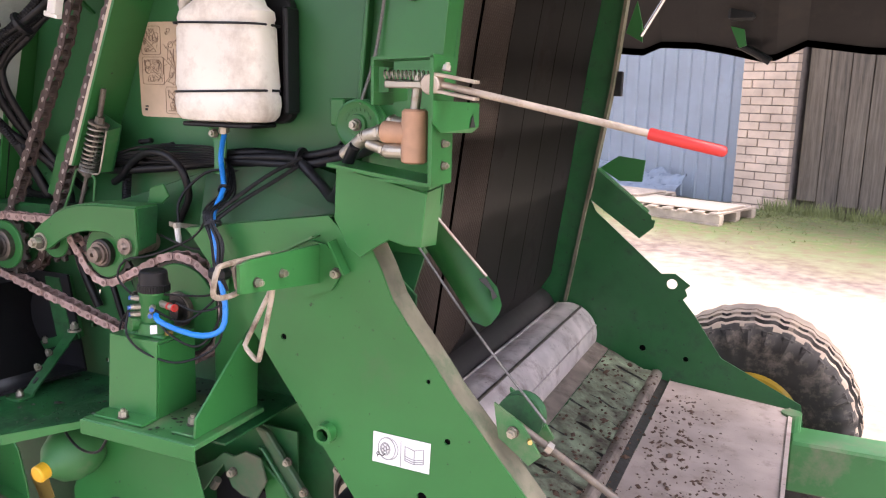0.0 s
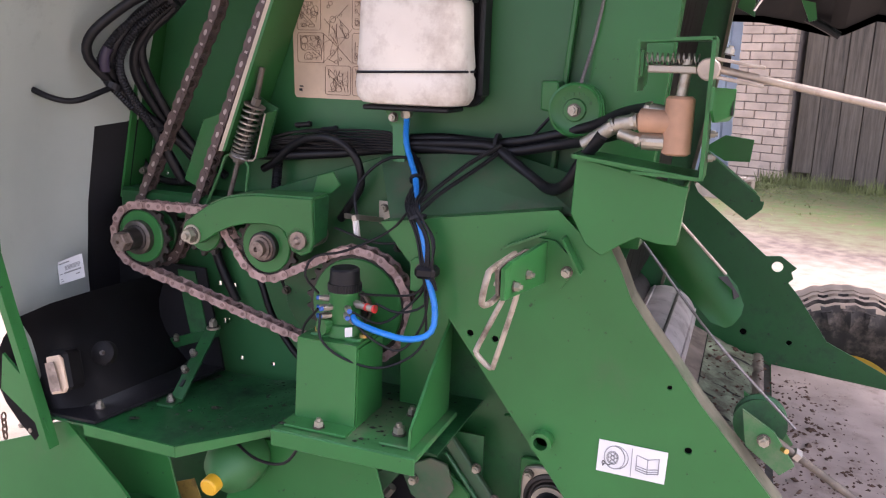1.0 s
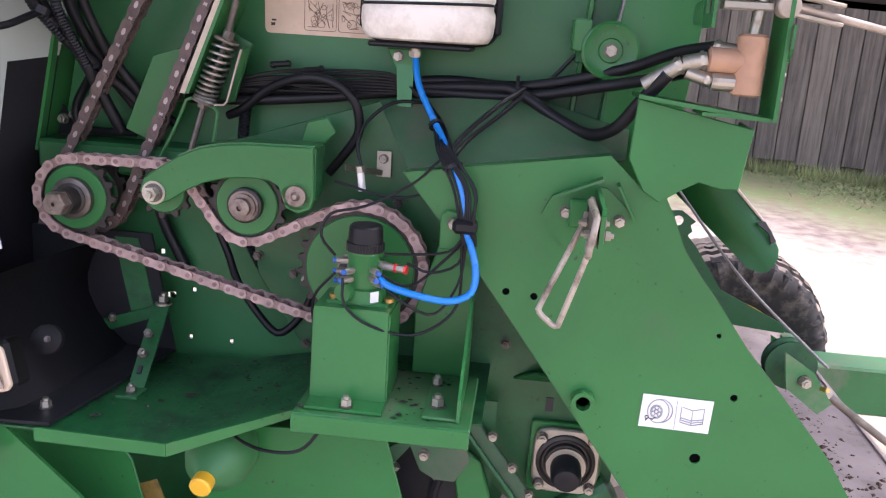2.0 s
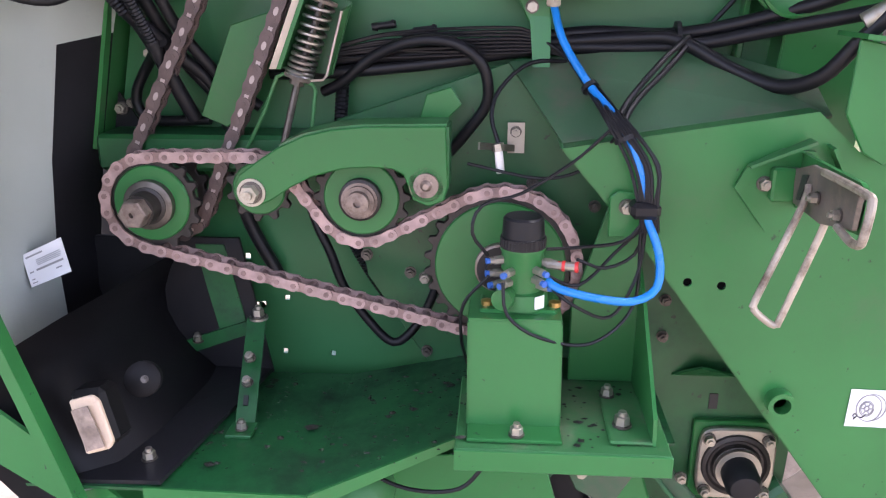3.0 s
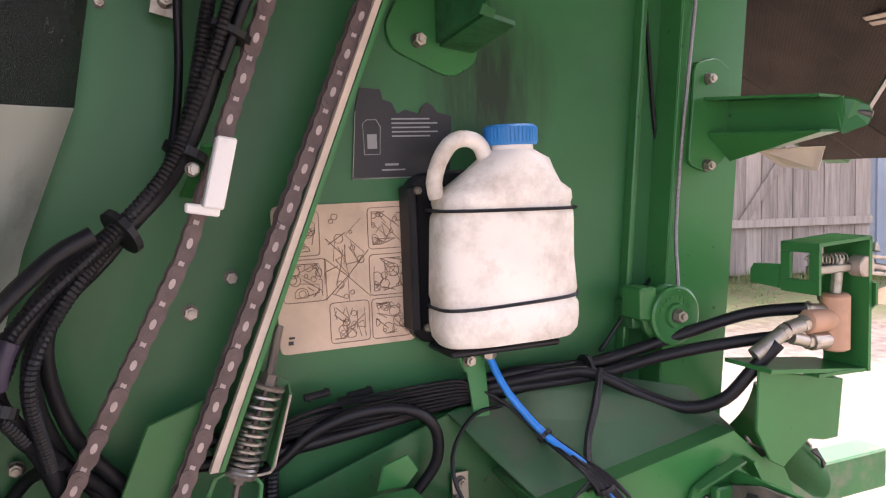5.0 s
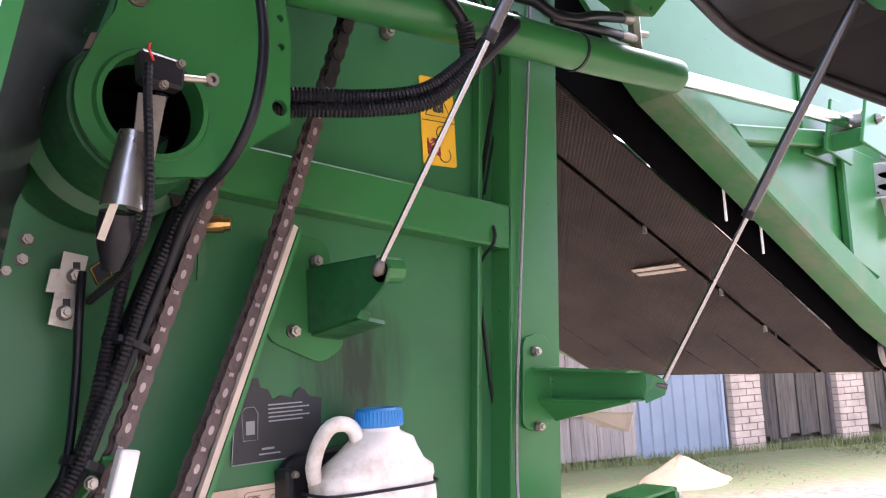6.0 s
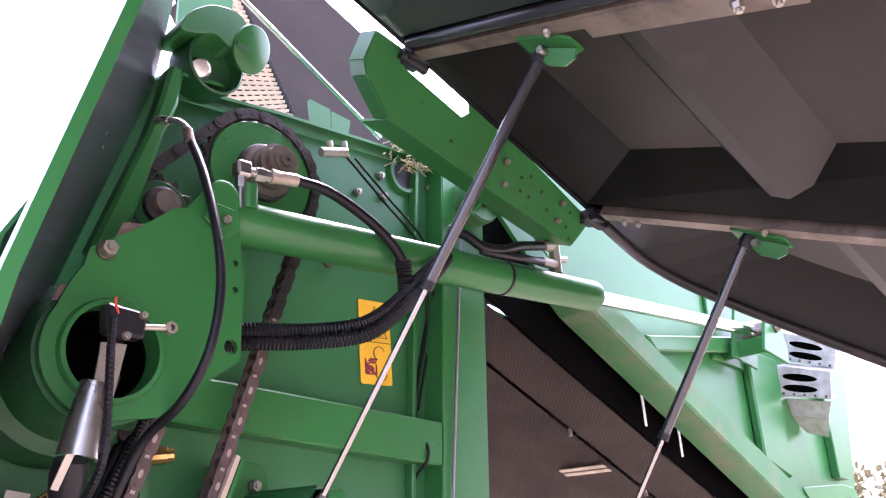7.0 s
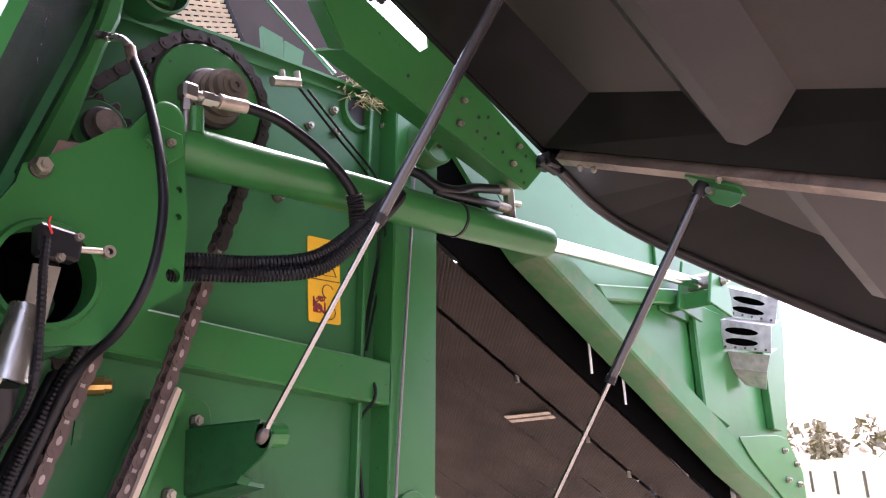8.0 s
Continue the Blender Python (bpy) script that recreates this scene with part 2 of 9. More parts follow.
foliage = surface("distant_leaf", (0.26, 0.22, 0.13), 0.9, var=0.4, scale=2, bump=0.0)
grass_mat = surface("grass_blade", (0.17, 0.19, 0.065), 0.8, var=0.4, scale=3, bump=0.0)
sand = surface("sand", (0.36, 0.235, 0.135), 0.95, var=0.15, scale=8, bump=0.3)


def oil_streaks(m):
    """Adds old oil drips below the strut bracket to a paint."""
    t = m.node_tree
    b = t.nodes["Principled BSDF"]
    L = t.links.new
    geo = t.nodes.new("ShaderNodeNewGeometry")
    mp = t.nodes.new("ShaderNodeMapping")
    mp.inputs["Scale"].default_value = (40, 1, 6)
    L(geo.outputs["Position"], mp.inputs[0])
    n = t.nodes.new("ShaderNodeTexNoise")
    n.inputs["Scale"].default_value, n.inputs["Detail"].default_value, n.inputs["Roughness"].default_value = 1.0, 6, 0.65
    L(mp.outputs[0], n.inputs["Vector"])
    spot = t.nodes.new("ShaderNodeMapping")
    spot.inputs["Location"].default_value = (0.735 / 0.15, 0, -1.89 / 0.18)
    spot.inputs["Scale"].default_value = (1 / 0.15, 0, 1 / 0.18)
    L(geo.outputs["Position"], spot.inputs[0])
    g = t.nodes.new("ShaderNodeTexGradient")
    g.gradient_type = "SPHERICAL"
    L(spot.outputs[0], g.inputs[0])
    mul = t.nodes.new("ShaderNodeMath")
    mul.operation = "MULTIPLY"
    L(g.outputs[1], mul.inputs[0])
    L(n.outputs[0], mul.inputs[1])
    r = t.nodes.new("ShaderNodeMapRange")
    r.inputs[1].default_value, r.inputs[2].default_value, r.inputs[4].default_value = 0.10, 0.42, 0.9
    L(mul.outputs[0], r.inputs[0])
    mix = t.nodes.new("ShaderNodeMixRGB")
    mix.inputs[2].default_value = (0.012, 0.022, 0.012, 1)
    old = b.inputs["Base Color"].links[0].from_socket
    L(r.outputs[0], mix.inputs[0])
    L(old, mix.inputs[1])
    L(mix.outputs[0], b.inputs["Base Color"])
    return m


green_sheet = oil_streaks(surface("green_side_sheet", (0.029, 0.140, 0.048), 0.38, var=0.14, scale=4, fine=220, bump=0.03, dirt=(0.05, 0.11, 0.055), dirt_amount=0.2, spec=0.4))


def belt_material():
    """Ribbed brown rubber belt: diamond tread relief and a dusty film."""
    m, t, b = nodes_of("brown_rubber_belt")
    L = t.links.new
    tc = t.nodes.new("ShaderNodeTexCoord")
    mp = t.nodes.new("ShaderNodeMapping")
    mp.inputs["Rotation"].default_value = (0, 0, radians(45))
    L(tc.outputs["UV"], mp.inputs[0])
    ck = t.nodes.new("ShaderNodeTexVoronoi")
    ck.distance, ck.inputs["Scale"].default_value, ck.inputs["Randomness"].default_value = "CHEBYCHEV", 105.0, 0.0
    L(mp.outputs[0], ck.inputs["Vector"])
    n = t.nodes.new("ShaderNodeTexNoise")
    n.inputs["Scale"].default_value, n.inputs["Detail"].default_value = 5, 6
    L(tc.outputs["Object"], n.inputs["Vector"])
    cr = t.nodes.new("ShaderNodeValToRGB")
    cr.color_ramp.elements[0].position, cr.color_ramp.elements[0].color = 0.3, (0.046, 0.032, 0.025, 1)
    cr.color_ramp.elements[1].position, cr.color_ramp.elements[1].color = 0.75, (0.105, 0.076, 0.060, 1)
    L(n.outputs[0], cr.inputs[0])
    mx = t.nodes.new("ShaderNodeMixRGB")
    mx.blend_type = "MULTIPLY"
    mx.inputs[0].default_value = 0.7
    r2 = t.nodes.new("ShaderNodeMapRange")
    r2.inputs[1].default_value, r2.inputs[2].default_value, r2.inputs[3].default_value, r2.inputs[4].default_value = 0.25, 0.55, 1.2, 0.45
    L(ck.outputs["Distance"], r2.inputs[0])
    L(cr.outputs[0], mx.inputs[1])
    L(r2.outputs[0], mx.inputs[2])
    L(mx.outputs[0], b.inputs["Base Color"])
    b.inputs["Roughness"].default_value = 0.7
    bp = t.nodes.new("ShaderNodeBump")
    bp.inputs["Strength"].default_value, bp.inputs["Distance"].default_value = 0.8, 0.004
    bp.invert = True
    L(ck.outputs["Distance"], bp.inputs["Height"])
    L(bp.outputs[0], b.inputs["Normal"])
    return m


belt_mat = belt_material()
hood_brown = surface("brown_black_hood", (0.030, 0.022, 0.018), 0.85, var=0.2, scale=6, bump=0.1, dirt=(0.055, 0.042, 0.034), dirt_amount=0.3)
belt_dark = surface("worn_black_belt", (0.019, 0.0165, 0.016), 0.5, var=0.3, scale=5, bump=0.08, dirt=(0.05, 0.040, 0.036), dirt_amount=0.3)
flaked = surface("flaked_green_paint", (0.27, 0.33, 0.22), 0.8, var=0.3, scale=20, bump=0.25, dirt=(0.10, 0.075, 0.06), dirt_amount=0.75, dirt_scale=14)
dusty_plate = surface("mud_dusted_steel", (0.34, 0.275, 0.24), 0.9, var=0.22, scale=7, bump=0.3, dirt=(0.15, 0.11, 0.085), dirt_amount=0.35, dirt_scale=16, specks=0.6)
roller_steel = surface("polished_roller_steel", (0.52, 0.47, 0.46), 0.38, metal=0.4, var=0.25, scale=10, bump=0.08, dirt=(0.17, 0.12, 0.10), dirt_amount=0.45, dirt_scale=12, specks=0.4)


def ground_material():
    m, t, b = nodes_of("yard_ground")
    L = t.links.new
    geo = t.nodes.new("ShaderNodeNewGeometry")
    n1 = t.nodes.new("ShaderNodeTexNoise")
    n1.inputs["Scale"].default_value, n1.inputs["Detail"].default_value = 0.5, 8
    n2 = t.nodes.new("ShaderNodeTexNoise")
    n2.inputs["Scale"].default_value, n2.inputs["Detail"].default_value = 9, 8
    for n in (n1, n2):
        L(geo.outputs["Position"], n.inputs["Vector"])
    c1 = t.nodes.new("ShaderNodeValToRGB")
    c1.color_ramp.elements[0].position, c1.color_ramp.elements[0].color = 0.30, (0.205, 0.165, 0.120, 1)
    c1.color_ramp.elements[1].position, c1.color_ramp.elements[1].color = 0.7, (0.30, 0.250, 0.190, 1)
    L(n2.outputs[0], c1.inputs[0])
    # grass strip in front of the barn and the field beyond the yard
    sep = t.nodes.new("ShaderNodeSeparateXYZ")
    L(geo.outputs["Position"], sep.inputs[0])
    gr = t.nodes.new("ShaderNodeMapRange")
    gr.inputs[1].default_value, gr.inputs[2].default_value = 5.6, 6.9
    nz = t.nodes.new("ShaderNodeMath")
    nz.operation = "MULTIPLY_ADD"
    nz.inputs[1].default_value, nz.inputs[2].default_value = 3.0, -1.5
    L(n1.outputs[0], nz.inputs[0])
    ad = t.nodes.new("ShaderNodeMath")
    slant = t.nodes.new("ShaderNodeMath")
    slant.operation = "MULTIPLY_ADD"
    slant.inputs[1].default_value = 0.388
    L(sep.outputs["X"], slant.inputs[0])
    L(sep.outputs["Y"], slant.inputs[2])
    L(slant.outputs[0], ad.inputs[0])
    L(nz.outputs[0], ad.inputs[1])
    L(ad.outputs[0], gr.inputs[0])
    fx = t.nodes.new("ShaderNodeMapRange")
    fx.inputs[1].default_value, fx.inputs[2].default_value = 17.0, 19.0
    L(sep.outputs["X"], fx.inputs[0])
    mxm = t.nodes.new("ShaderNodeMath")
    mxm.operation = "MAXIMUM"
    L(gr.outputs[0], mxm.inputs[0])
    L(fx.outputs[0], mxm.inputs[1])
    gcol = t.nodes.new("ShaderNodeValToRGB")
    gcol.color_ramp.elements[0].position, gcol.color_ramp.elements[0].color = 0.34, (0.12, 0.095, 0.045, 1)
    gcol.color_ramp.elements[1].position, gcol.color_ramp.elements[1].color = 0.65, (0.075, 0.115, 0.028, 1)
    L(n2.outputs[0], gcol.inputs[0])
    mx = t.nodes.new("ShaderNodeMixRGB")
    L(mxm.outputs[0], mx.inputs[0])
    # trodden damp soil between the pale gravel and the grass
    soil = t.nodes.new("ShaderNodeMapRange")
    soil.inputs[1].default_value, soil.inputs[2].default_value = 4.7, 5.5
    L(ad.outputs[0], soil.inputs[0])
    scol = t.nodes.new("ShaderNodeValToRGB")
    scol.color_ramp.elements[0].position, scol.color_ramp.elements[0].color = 0.33, (0.085, 0.060, 0.045, 1)
    scol.color_ramp.elements[1].position, scol.color_ramp.elements[1].color = 0.68, (0.20, 0.155, 0.122, 1)
    L(n2.outputs[0], scol.inputs[0])
    # dark litter strewn over the gravel
    n3 = t.nodes.new("ShaderNodeTexNoise")
    n3.inputs["Scale"].default_value, n3.inputs["Detail"].default_value, n3.inputs["Roughness"].default_value = 5, 10, 0.75
    st = t.nodes.new("ShaderNodeMapping")
    st.inputs["Scale"].default_value = (0.7, 1.6, 1)
    L(geo.outputs["Position"], st.inputs[0])
    L(st.outputs[0], n3.inputs["Vector"])
    lit = t.nodes.new("ShaderNodeMapRange")
    lit.inputs[1].default_value, lit.inputs[2].default_value, lit.inputs[4].default_value = 0.56, 0.66, 0.6
    L(n3.outputs[0], lit.inputs[0])
    lm = t.nodes.new("ShaderNodeMixRGB")
    lm.inputs[2].default_value = (0.20, 0.155, 0.11, 1)
    L(lit.outputs[0], lm.inputs[0])
    L(c1.outputs[0], lm.inputs[1])
    sx = t.nodes.new("ShaderNodeMixRGB")
    L(soil.outputs[0], sx.inputs[0])
    L(lm.outputs[0], sx.inputs[1])
    L(scol.outputs[0], sx.inputs[2])
    L(sx.outputs[0], mx.inputs[1])
    L(gcol.outputs[0], mx.inputs[2])
    L(mx.outputs[0], b.inputs["Base Color"])
    b.inputs["Roughness"].default_value = 0.95
    bp = t.nodes.new("ShaderNodeBump")
    bp.inputs["Strength"].default_value, bp.inputs["Distance"].default_value = 0.5, 0.03
    L(n2.outputs[0], bp.inputs["Height"])
    L(bp.outputs[0], b.inputs["Normal"])
    return m


ground_mat = ground_material()

# building tools
def part(name, bm, material, parent, label="", smooth=False, place=None):
    """Links a bmesh as one mesh object under a thing or a part. The mesh is given in the machine's own metres."""
    me = bpy.data.meshes.new(name)
    bmesh.ops.recalc_face_normals(bm, faces=bm.faces)
    bm.to_mesh(me)
    bm.free()
    if smooth:
        for p in me.polygons:
            p.use_smooth = True
        me.set_sharp_from_angle(angle=radians(38))
    me.materials.append(material)
    return put(name, me, parent, label, place)


def put(name, me, parent, label="", place=None):
    """An object on mesh data under a parent, standing at place in the world."""
    ob = new(name, me)
    ob.parent = parent
    base = WORLD_OF.get(parent, Matrix()) if parent else Matrix()
    here = place or Matrix()
    ob.matrix_basis = base.inverted() @ here
    WORLD_OF[ob] = here
    if label:
        ob["label"] = label
    return ob


WORLD_OF = {}


def thing(name, label, category, at, group="", kind=""):
    ob = new(name)
    ob.location = at
    WORLD_OF[ob] = Matrix.Translation(at)
    return tagged(ob, label, category, group, kind)


def joined(*bms):
    out = bms[0]
    for b in bms[1:]:
        me = bpy.data.meshes.new("tmp")
        b.to_mesh(me)
        b.free()
        out.from_mesh(me)
        bpy.data.meshes.remove(me)
    return out


def bevelled(bm, w, seg=1):
    if w > 0:
        sharp = [e for e in bm.edges if len(e.link_faces) == 2 and e.calc_face_angle(0) > 0.5]
        bmesh.ops.bevel(bm, geom=sharp, offset=w, segments=seg, affect="EDGES", clamp_overlap=True)
    return bm


def block(x0, x1, y0, y1, z0, z1, bevel=0.003):
    bm = bmesh.new()
    bmesh.ops.create_cube(bm, size=1)
    for v in bm.verts:
        v.co = Vector(((x0 + x1) / 2 + v.co.x * (x1 - x0), (y0 + y1) / 2 + v.co.y * (y1 - y0), (z0 + z1) / 2 + v.co.z * (z1 - z0)))
    return bevelled(bm, bevel)


def plate(pts, y0, y1, bevel=0.0015):
    """A flat plate of the outline pts (x, z), from y0 to y1."""
    bm = bmesh.new()
    a = [bm.verts.new((x, y0, z)) for x, z in pts]
    b = [bm.verts.new((x, y1, z)) for x, z in pts]
    bm.faces.new(a)
    bm.faces.new(b[::-1])
    for i in range(len(pts)):
        j = (i + 1) % len(pts)
        bm.faces.new((a[i], a[j], b[j], b[i]))
    bmesh.ops.recalc_face_normals(bm, faces=bm.faces)
    return bevelled(bm, bevel)


def sheet(corners, thick, bevel=0.0):
    """A flat plate of any 3D outline, thickened along its normal."""
    pts = [Vector(c) for c in corners]
    n = Vector()
    for i in range(len(pts)):
        n += pts[i].cross(pts[(i + 1) % len(pts)])
    n.normalize()
    bm = bmesh.new()
    a = [bm.verts.new(p + n * thick / 2) for p in pts]
    b = [bm.verts.new(p - n * thick / 2) for p in pts]
    bm.faces.new(a)
    bm.faces.new(b[::-1])
    for i in range(len(pts)):
        j = (i + 1) % len(pts)
        bm.faces.new((a[i], a[j], b[j], b[i]))
    bmesh.ops.recalc_face_normals(bm, faces=bm.faces)
    return bevelled(bm, bevel)


def folded(profile, y0, y1, thick=0.004):
    """A strip of sheet that follows a profile (x, z) and reaches from y0 to y1."""
    bm = bmesh.new()
    pts = [Vector((x, 0, z)) for x, z in profile]
    offs = []
    for i, p in enumerate(pts):
        d = (pts[min(i + 1, len(pts) - 1)] - pts[max(i - 1, 0)]).normalized()
        offs.append(Vector((-d.z, 0, d.x)) * thick / 2)
    rows = []
    for p, o in zip(pts, offs):
        rows.append([bm.verts.new((q.x, y, q.z)) for q, y in ((p + o, y0), (p + o, y1), (p - o, y1), (p - o, y0))])
    for a, b in zip(rows, rows[1:]):
        for i in range(4):
            bm.faces.new((a[i], a[(i + 1) % 4], b[(i + 1) % 4], b[i]))
    bm.faces.new(rows[0])
    bm.faces.new(rows[-1][::-1])
    return bm


def round_xz(pts, r, seg=4):
    """Rounds the corners of an outline."""
    out = []
    n = len(pts)
    for i in range(n):
        p, a, b = Vector(pts[i]), Vector(pts[i - 1]), Vector(pts[(i + 1) % n])
        da, db = (a - p), (b - p)
        k = min(r, da.length * 0.45, db.length * 0.45)
        p0, p1 = p + da.normalized() * k, p + db.normalized() * k
        for s in range(seg + 1):
            u = s / seg
            q = p0 * (1 - u) ** 2 + p * 2 * u * (1 - u) + p1 * u * u
            out.append((q.x, q.y))
    return out


def rod(p0, p1, r0, r1=None, seg=16, cap=True):
    p0, p1 = Vector(p0), Vector(p1)
    bm = bmesh.new()
    bmesh.ops.create_cone(bm, cap_ends=cap, segments=seg, radius1=r0, radius2=r0 if r1 is None else r1, depth=(p1 - p0).length)
    turn = (p1 - p0).to_track_quat("Z", "Y").to_matrix().to_4x4()
    bm.transform(Matrix.Translation((p0 + p1) / 2) @ turn)
    return bm


def lathe(p0, axis, profile, seg=24, caps=True):
    """A turned body: profile rows (distance along the axis, radius)."""
    p0, axis = Vector(p0), Vector(axis).normalized()
    turn = axis.to_track_quat("Z", "Y").to_matrix()
    bm = bmesh.new()
    rings = []
    for h, r in profile:
        rings.append([bm.verts.new(p0 + turn @ Vector((r * math.cos(6.28318 * k / seg), r * math.sin(6.28318 * k / seg), h))) for k in range(seg)])
    for a, b in zip(rings, rings[1:]):
        for k in range(seg):
            bm.faces.new((a[k], a[(k + 1) % seg], b[(k + 1) % seg], b[k]))
    if caps and profile[0][1] > 1e-4:
        bm.faces.new(rings[0][::-1])
    if caps and profile[-1][1] > 1e-4:
        bm.faces.new(rings[-1])
    bmesh.ops.remove_doubles(bm, verts=bm.verts, dist=1e-6)
    return bm


def smooth_path(pts, step=0.012):
    """A curve through the points."""
    P = [Vector(p) for p in pts]
    if len(P) == 2:
        return P
    P = [P[0] * 2 - P[1]] + P + [P[-1] * 2 - P[-2]]
    out = []
    for i in range(1, len(P) - 2):
        a, b, c, d = P[i - 1], P[i], P[i + 1], P[i + 2]
        n = max(2, int((c - b).length / step))
        for k in range(n):
            u = k / n
            out.append(0.5 * ((2 * b) + (c - a) * u + (2 * a - 5 * b + 4 * c - d) * u * u + (3 * b - a - 3 * c + d) * u ** 3))
    out.append(P[-2])
    return out


def tube(pts, r, seg=10, smooth=True, step=0.012, ribs=0.0):
    """A hose or bar along a path; ribs: depth of the rings of a corrugated hose."""
    path = smooth_path(pts, step) if smooth else [Vector(p) for p in pts]
    if ribs:
        fine = []
        for a, b in zip(path, path[1:]):
            n = max(1, int((b - a).length / 0.0026))
            fine += [a.lerp(b, k / n) for k in range(n)]
        path = fine + [path[-1]]
    bm = bmesh.new()
    up = Vector((0.31, 0.2, 0.93))
    rings = []
    for i, p in enumerate(path):
        d = (path[min(i + 1, len(path) - 1)] - path[max(i - 1, 0)]).normalized()
        side = d.cross(up)
        if side.length < 1e-3:
            side = d.cross(Vector((1, 0, 0)))
        side.normalize()
        up = side.cross(d).normalized()
        rr = r - (ribs if ribs and i % 2 else 0)
        rings.append([bm.verts.new(p + (side * math.cos(6.28318 * k / seg) + up * math.sin(6.28318 * k / seg)) * rr) for k in range(seg)])
    for a, b in zip(rings, rings[1:]):
        for k in range(seg):
            bm.faces.new((a[k], a[(k + 1) % seg], b[(k + 1) % seg], b[k]))
    bm.faces.new(rings[0][::-1])
    bm.faces.new(rings[-1])
    return bm


def bolt_mesh(mat):
    """A hexagon bolt head on a washer, with a stub of thread, looking along -y; a unit across."""
    bm = joined(rod((0, 0, 0), (0, -0.13, 0), 0.60, seg=18), rod((0, -0.13, 0), (0, -0.66, 0), 0.50, 0.47, seg=6), rod((0, -0.66, 0), (0, -0.95, 0), 0.26, seg=10))
    me = bpy.data.meshes.new("bolt")
    bmesh.ops.recalc_face_normals(bm, faces=bm.faces)
    bm.to_mesh(me)
    bm.free()
    me.materials.append(mat)
    me.materials.append(dark_steel)
    for p in me.polygons:
        r = max(math.hypot(me.vertices[k].co.x, me.vertices[k].co.z) for k in p.vertices)
        p.material_index = 1 if r > 0.55 else 0
    return me


BOLT, DARK_BOLT = bolt_mesh(zinc), bolt_mesh(dark_steel)


def bolt(parent, x, y, z, size=0.02, turn=None, toward=(0, -1, 0), dark=False):
    """A bolt head of the given width across flats, set on a surface."""
    q = Vector((0, -1, 0)).rotation_difference(Vector(toward)).to_matrix().to_4x4()
    m = Matrix.Translation((x, y, z)) @ q @ pose(0, 0, 0, 0, (x * 977 + z * 613) % 60, 0) @ Matrix.Scale(size * 0.88, 4)
    return put("bolt", DARK_BOLT if dark else BOLT, parent, "", m)


def disc_xz(cx, cz, r, seg=24):
    """A round outline; with four corners an upright square."""
    turn = math.pi / 4 if seg == 4 else 0.0
    return [(cx + r * math.cos(turn + 6.28318 * k / seg), cz + r * math.sin(turn + 6.28318 * k / seg)) for k in range(seg)]


def holed_plate(pts, holes, y0, y1):
    """A plate with round holes (x, z, r) through it."""
    bm = bmesh.new()
    loops = [pts] + [disc_xz(*h)[::-1] for h in holes]
    for y in (y0, y1):
        edges = []
        for lp in loops:
            vs = [bm.verts.new((x, y, z)) for x, z in lp]
            edges += [bm.edges.new((vs[i], vs[(i + 1) % len(vs)])) for i in range(len(vs))]
        bmesh.ops.triangle_fill(bm, use_beauty=True, use_dissolve=False, edges=edges, normal=(0, 1, 0))
    bm.verts.ensure_lookup_table()
    n = sum(len(lp) for lp in loops)
    k = 0
    for lp in loops:
        for i in range(len(lp)):
            a, b = k + i, k + (i + 1) % len(lp)
            bm.faces.new((bm.verts[a], bm.verts[b], bm.verts[b + n], bm.verts[a + n]))
        k += len(lp)
    return bm

# yard: ground, barn front, far trees
SLOPE = 0.023  # the yard rises gently towards the barn


def ground_z(x, y):
    return 0.13 + SLOPE * y


def build_ground():
    bm = bmesh.new()
    xs = [-1500, -300, -60, -20] + [-8 + 0.8 * i for i in range(33)] + [30, 60, 300, 1500]
    ys = [-1500, -300, -60, -20] + [-8 + 0.8 * i for i in range(26)] + [20, 60, 300, 1500]
    rows = []
    for y in ys:
        rows.append([])
        for x in xs:
            near = abs(x) < 25 and abs(y) < 25
            h = 0.05 * noise.noise(Vector((x * 0.5, y * 0.5, 0))) if near and y > 2.5 else 0.0
            rows[-1].append(bm.verts.new((x, y, 0.13 + SLOPE * max(-40, min(40, y)) + h)))
    for a, b in zip(rows, rows[1:]):
        for i in range(len(xs) - 1):
            bm.faces.new((a[i], a[i + 1], b[i + 1], b[i]))
    g = part("ground", bm, ground_mat, None, smooth=True)
    tagged(g, "pale dusty farmyard ground with trodden gravel", "ground", kind="structure")


build_ground()
BARN_O, BARN_D = Vector((0.2, 8.95, 0.33)), Vector((0.932, -0.362, 0.0)).normalized()
BARN_M = Matrix.Translation(BARN_O) @ pose(0, 0, 0, 0, 0, math.degrees(math.atan2(BARN_D.y, BARN_D.x)))


def barn_block(s0, s1, d0, d1, z0, z1, bevel=0.0):
    bm = block(s0, s1, d0, d1, z0, z1, bevel)
    bm.transform(BARN_M)
    return bm


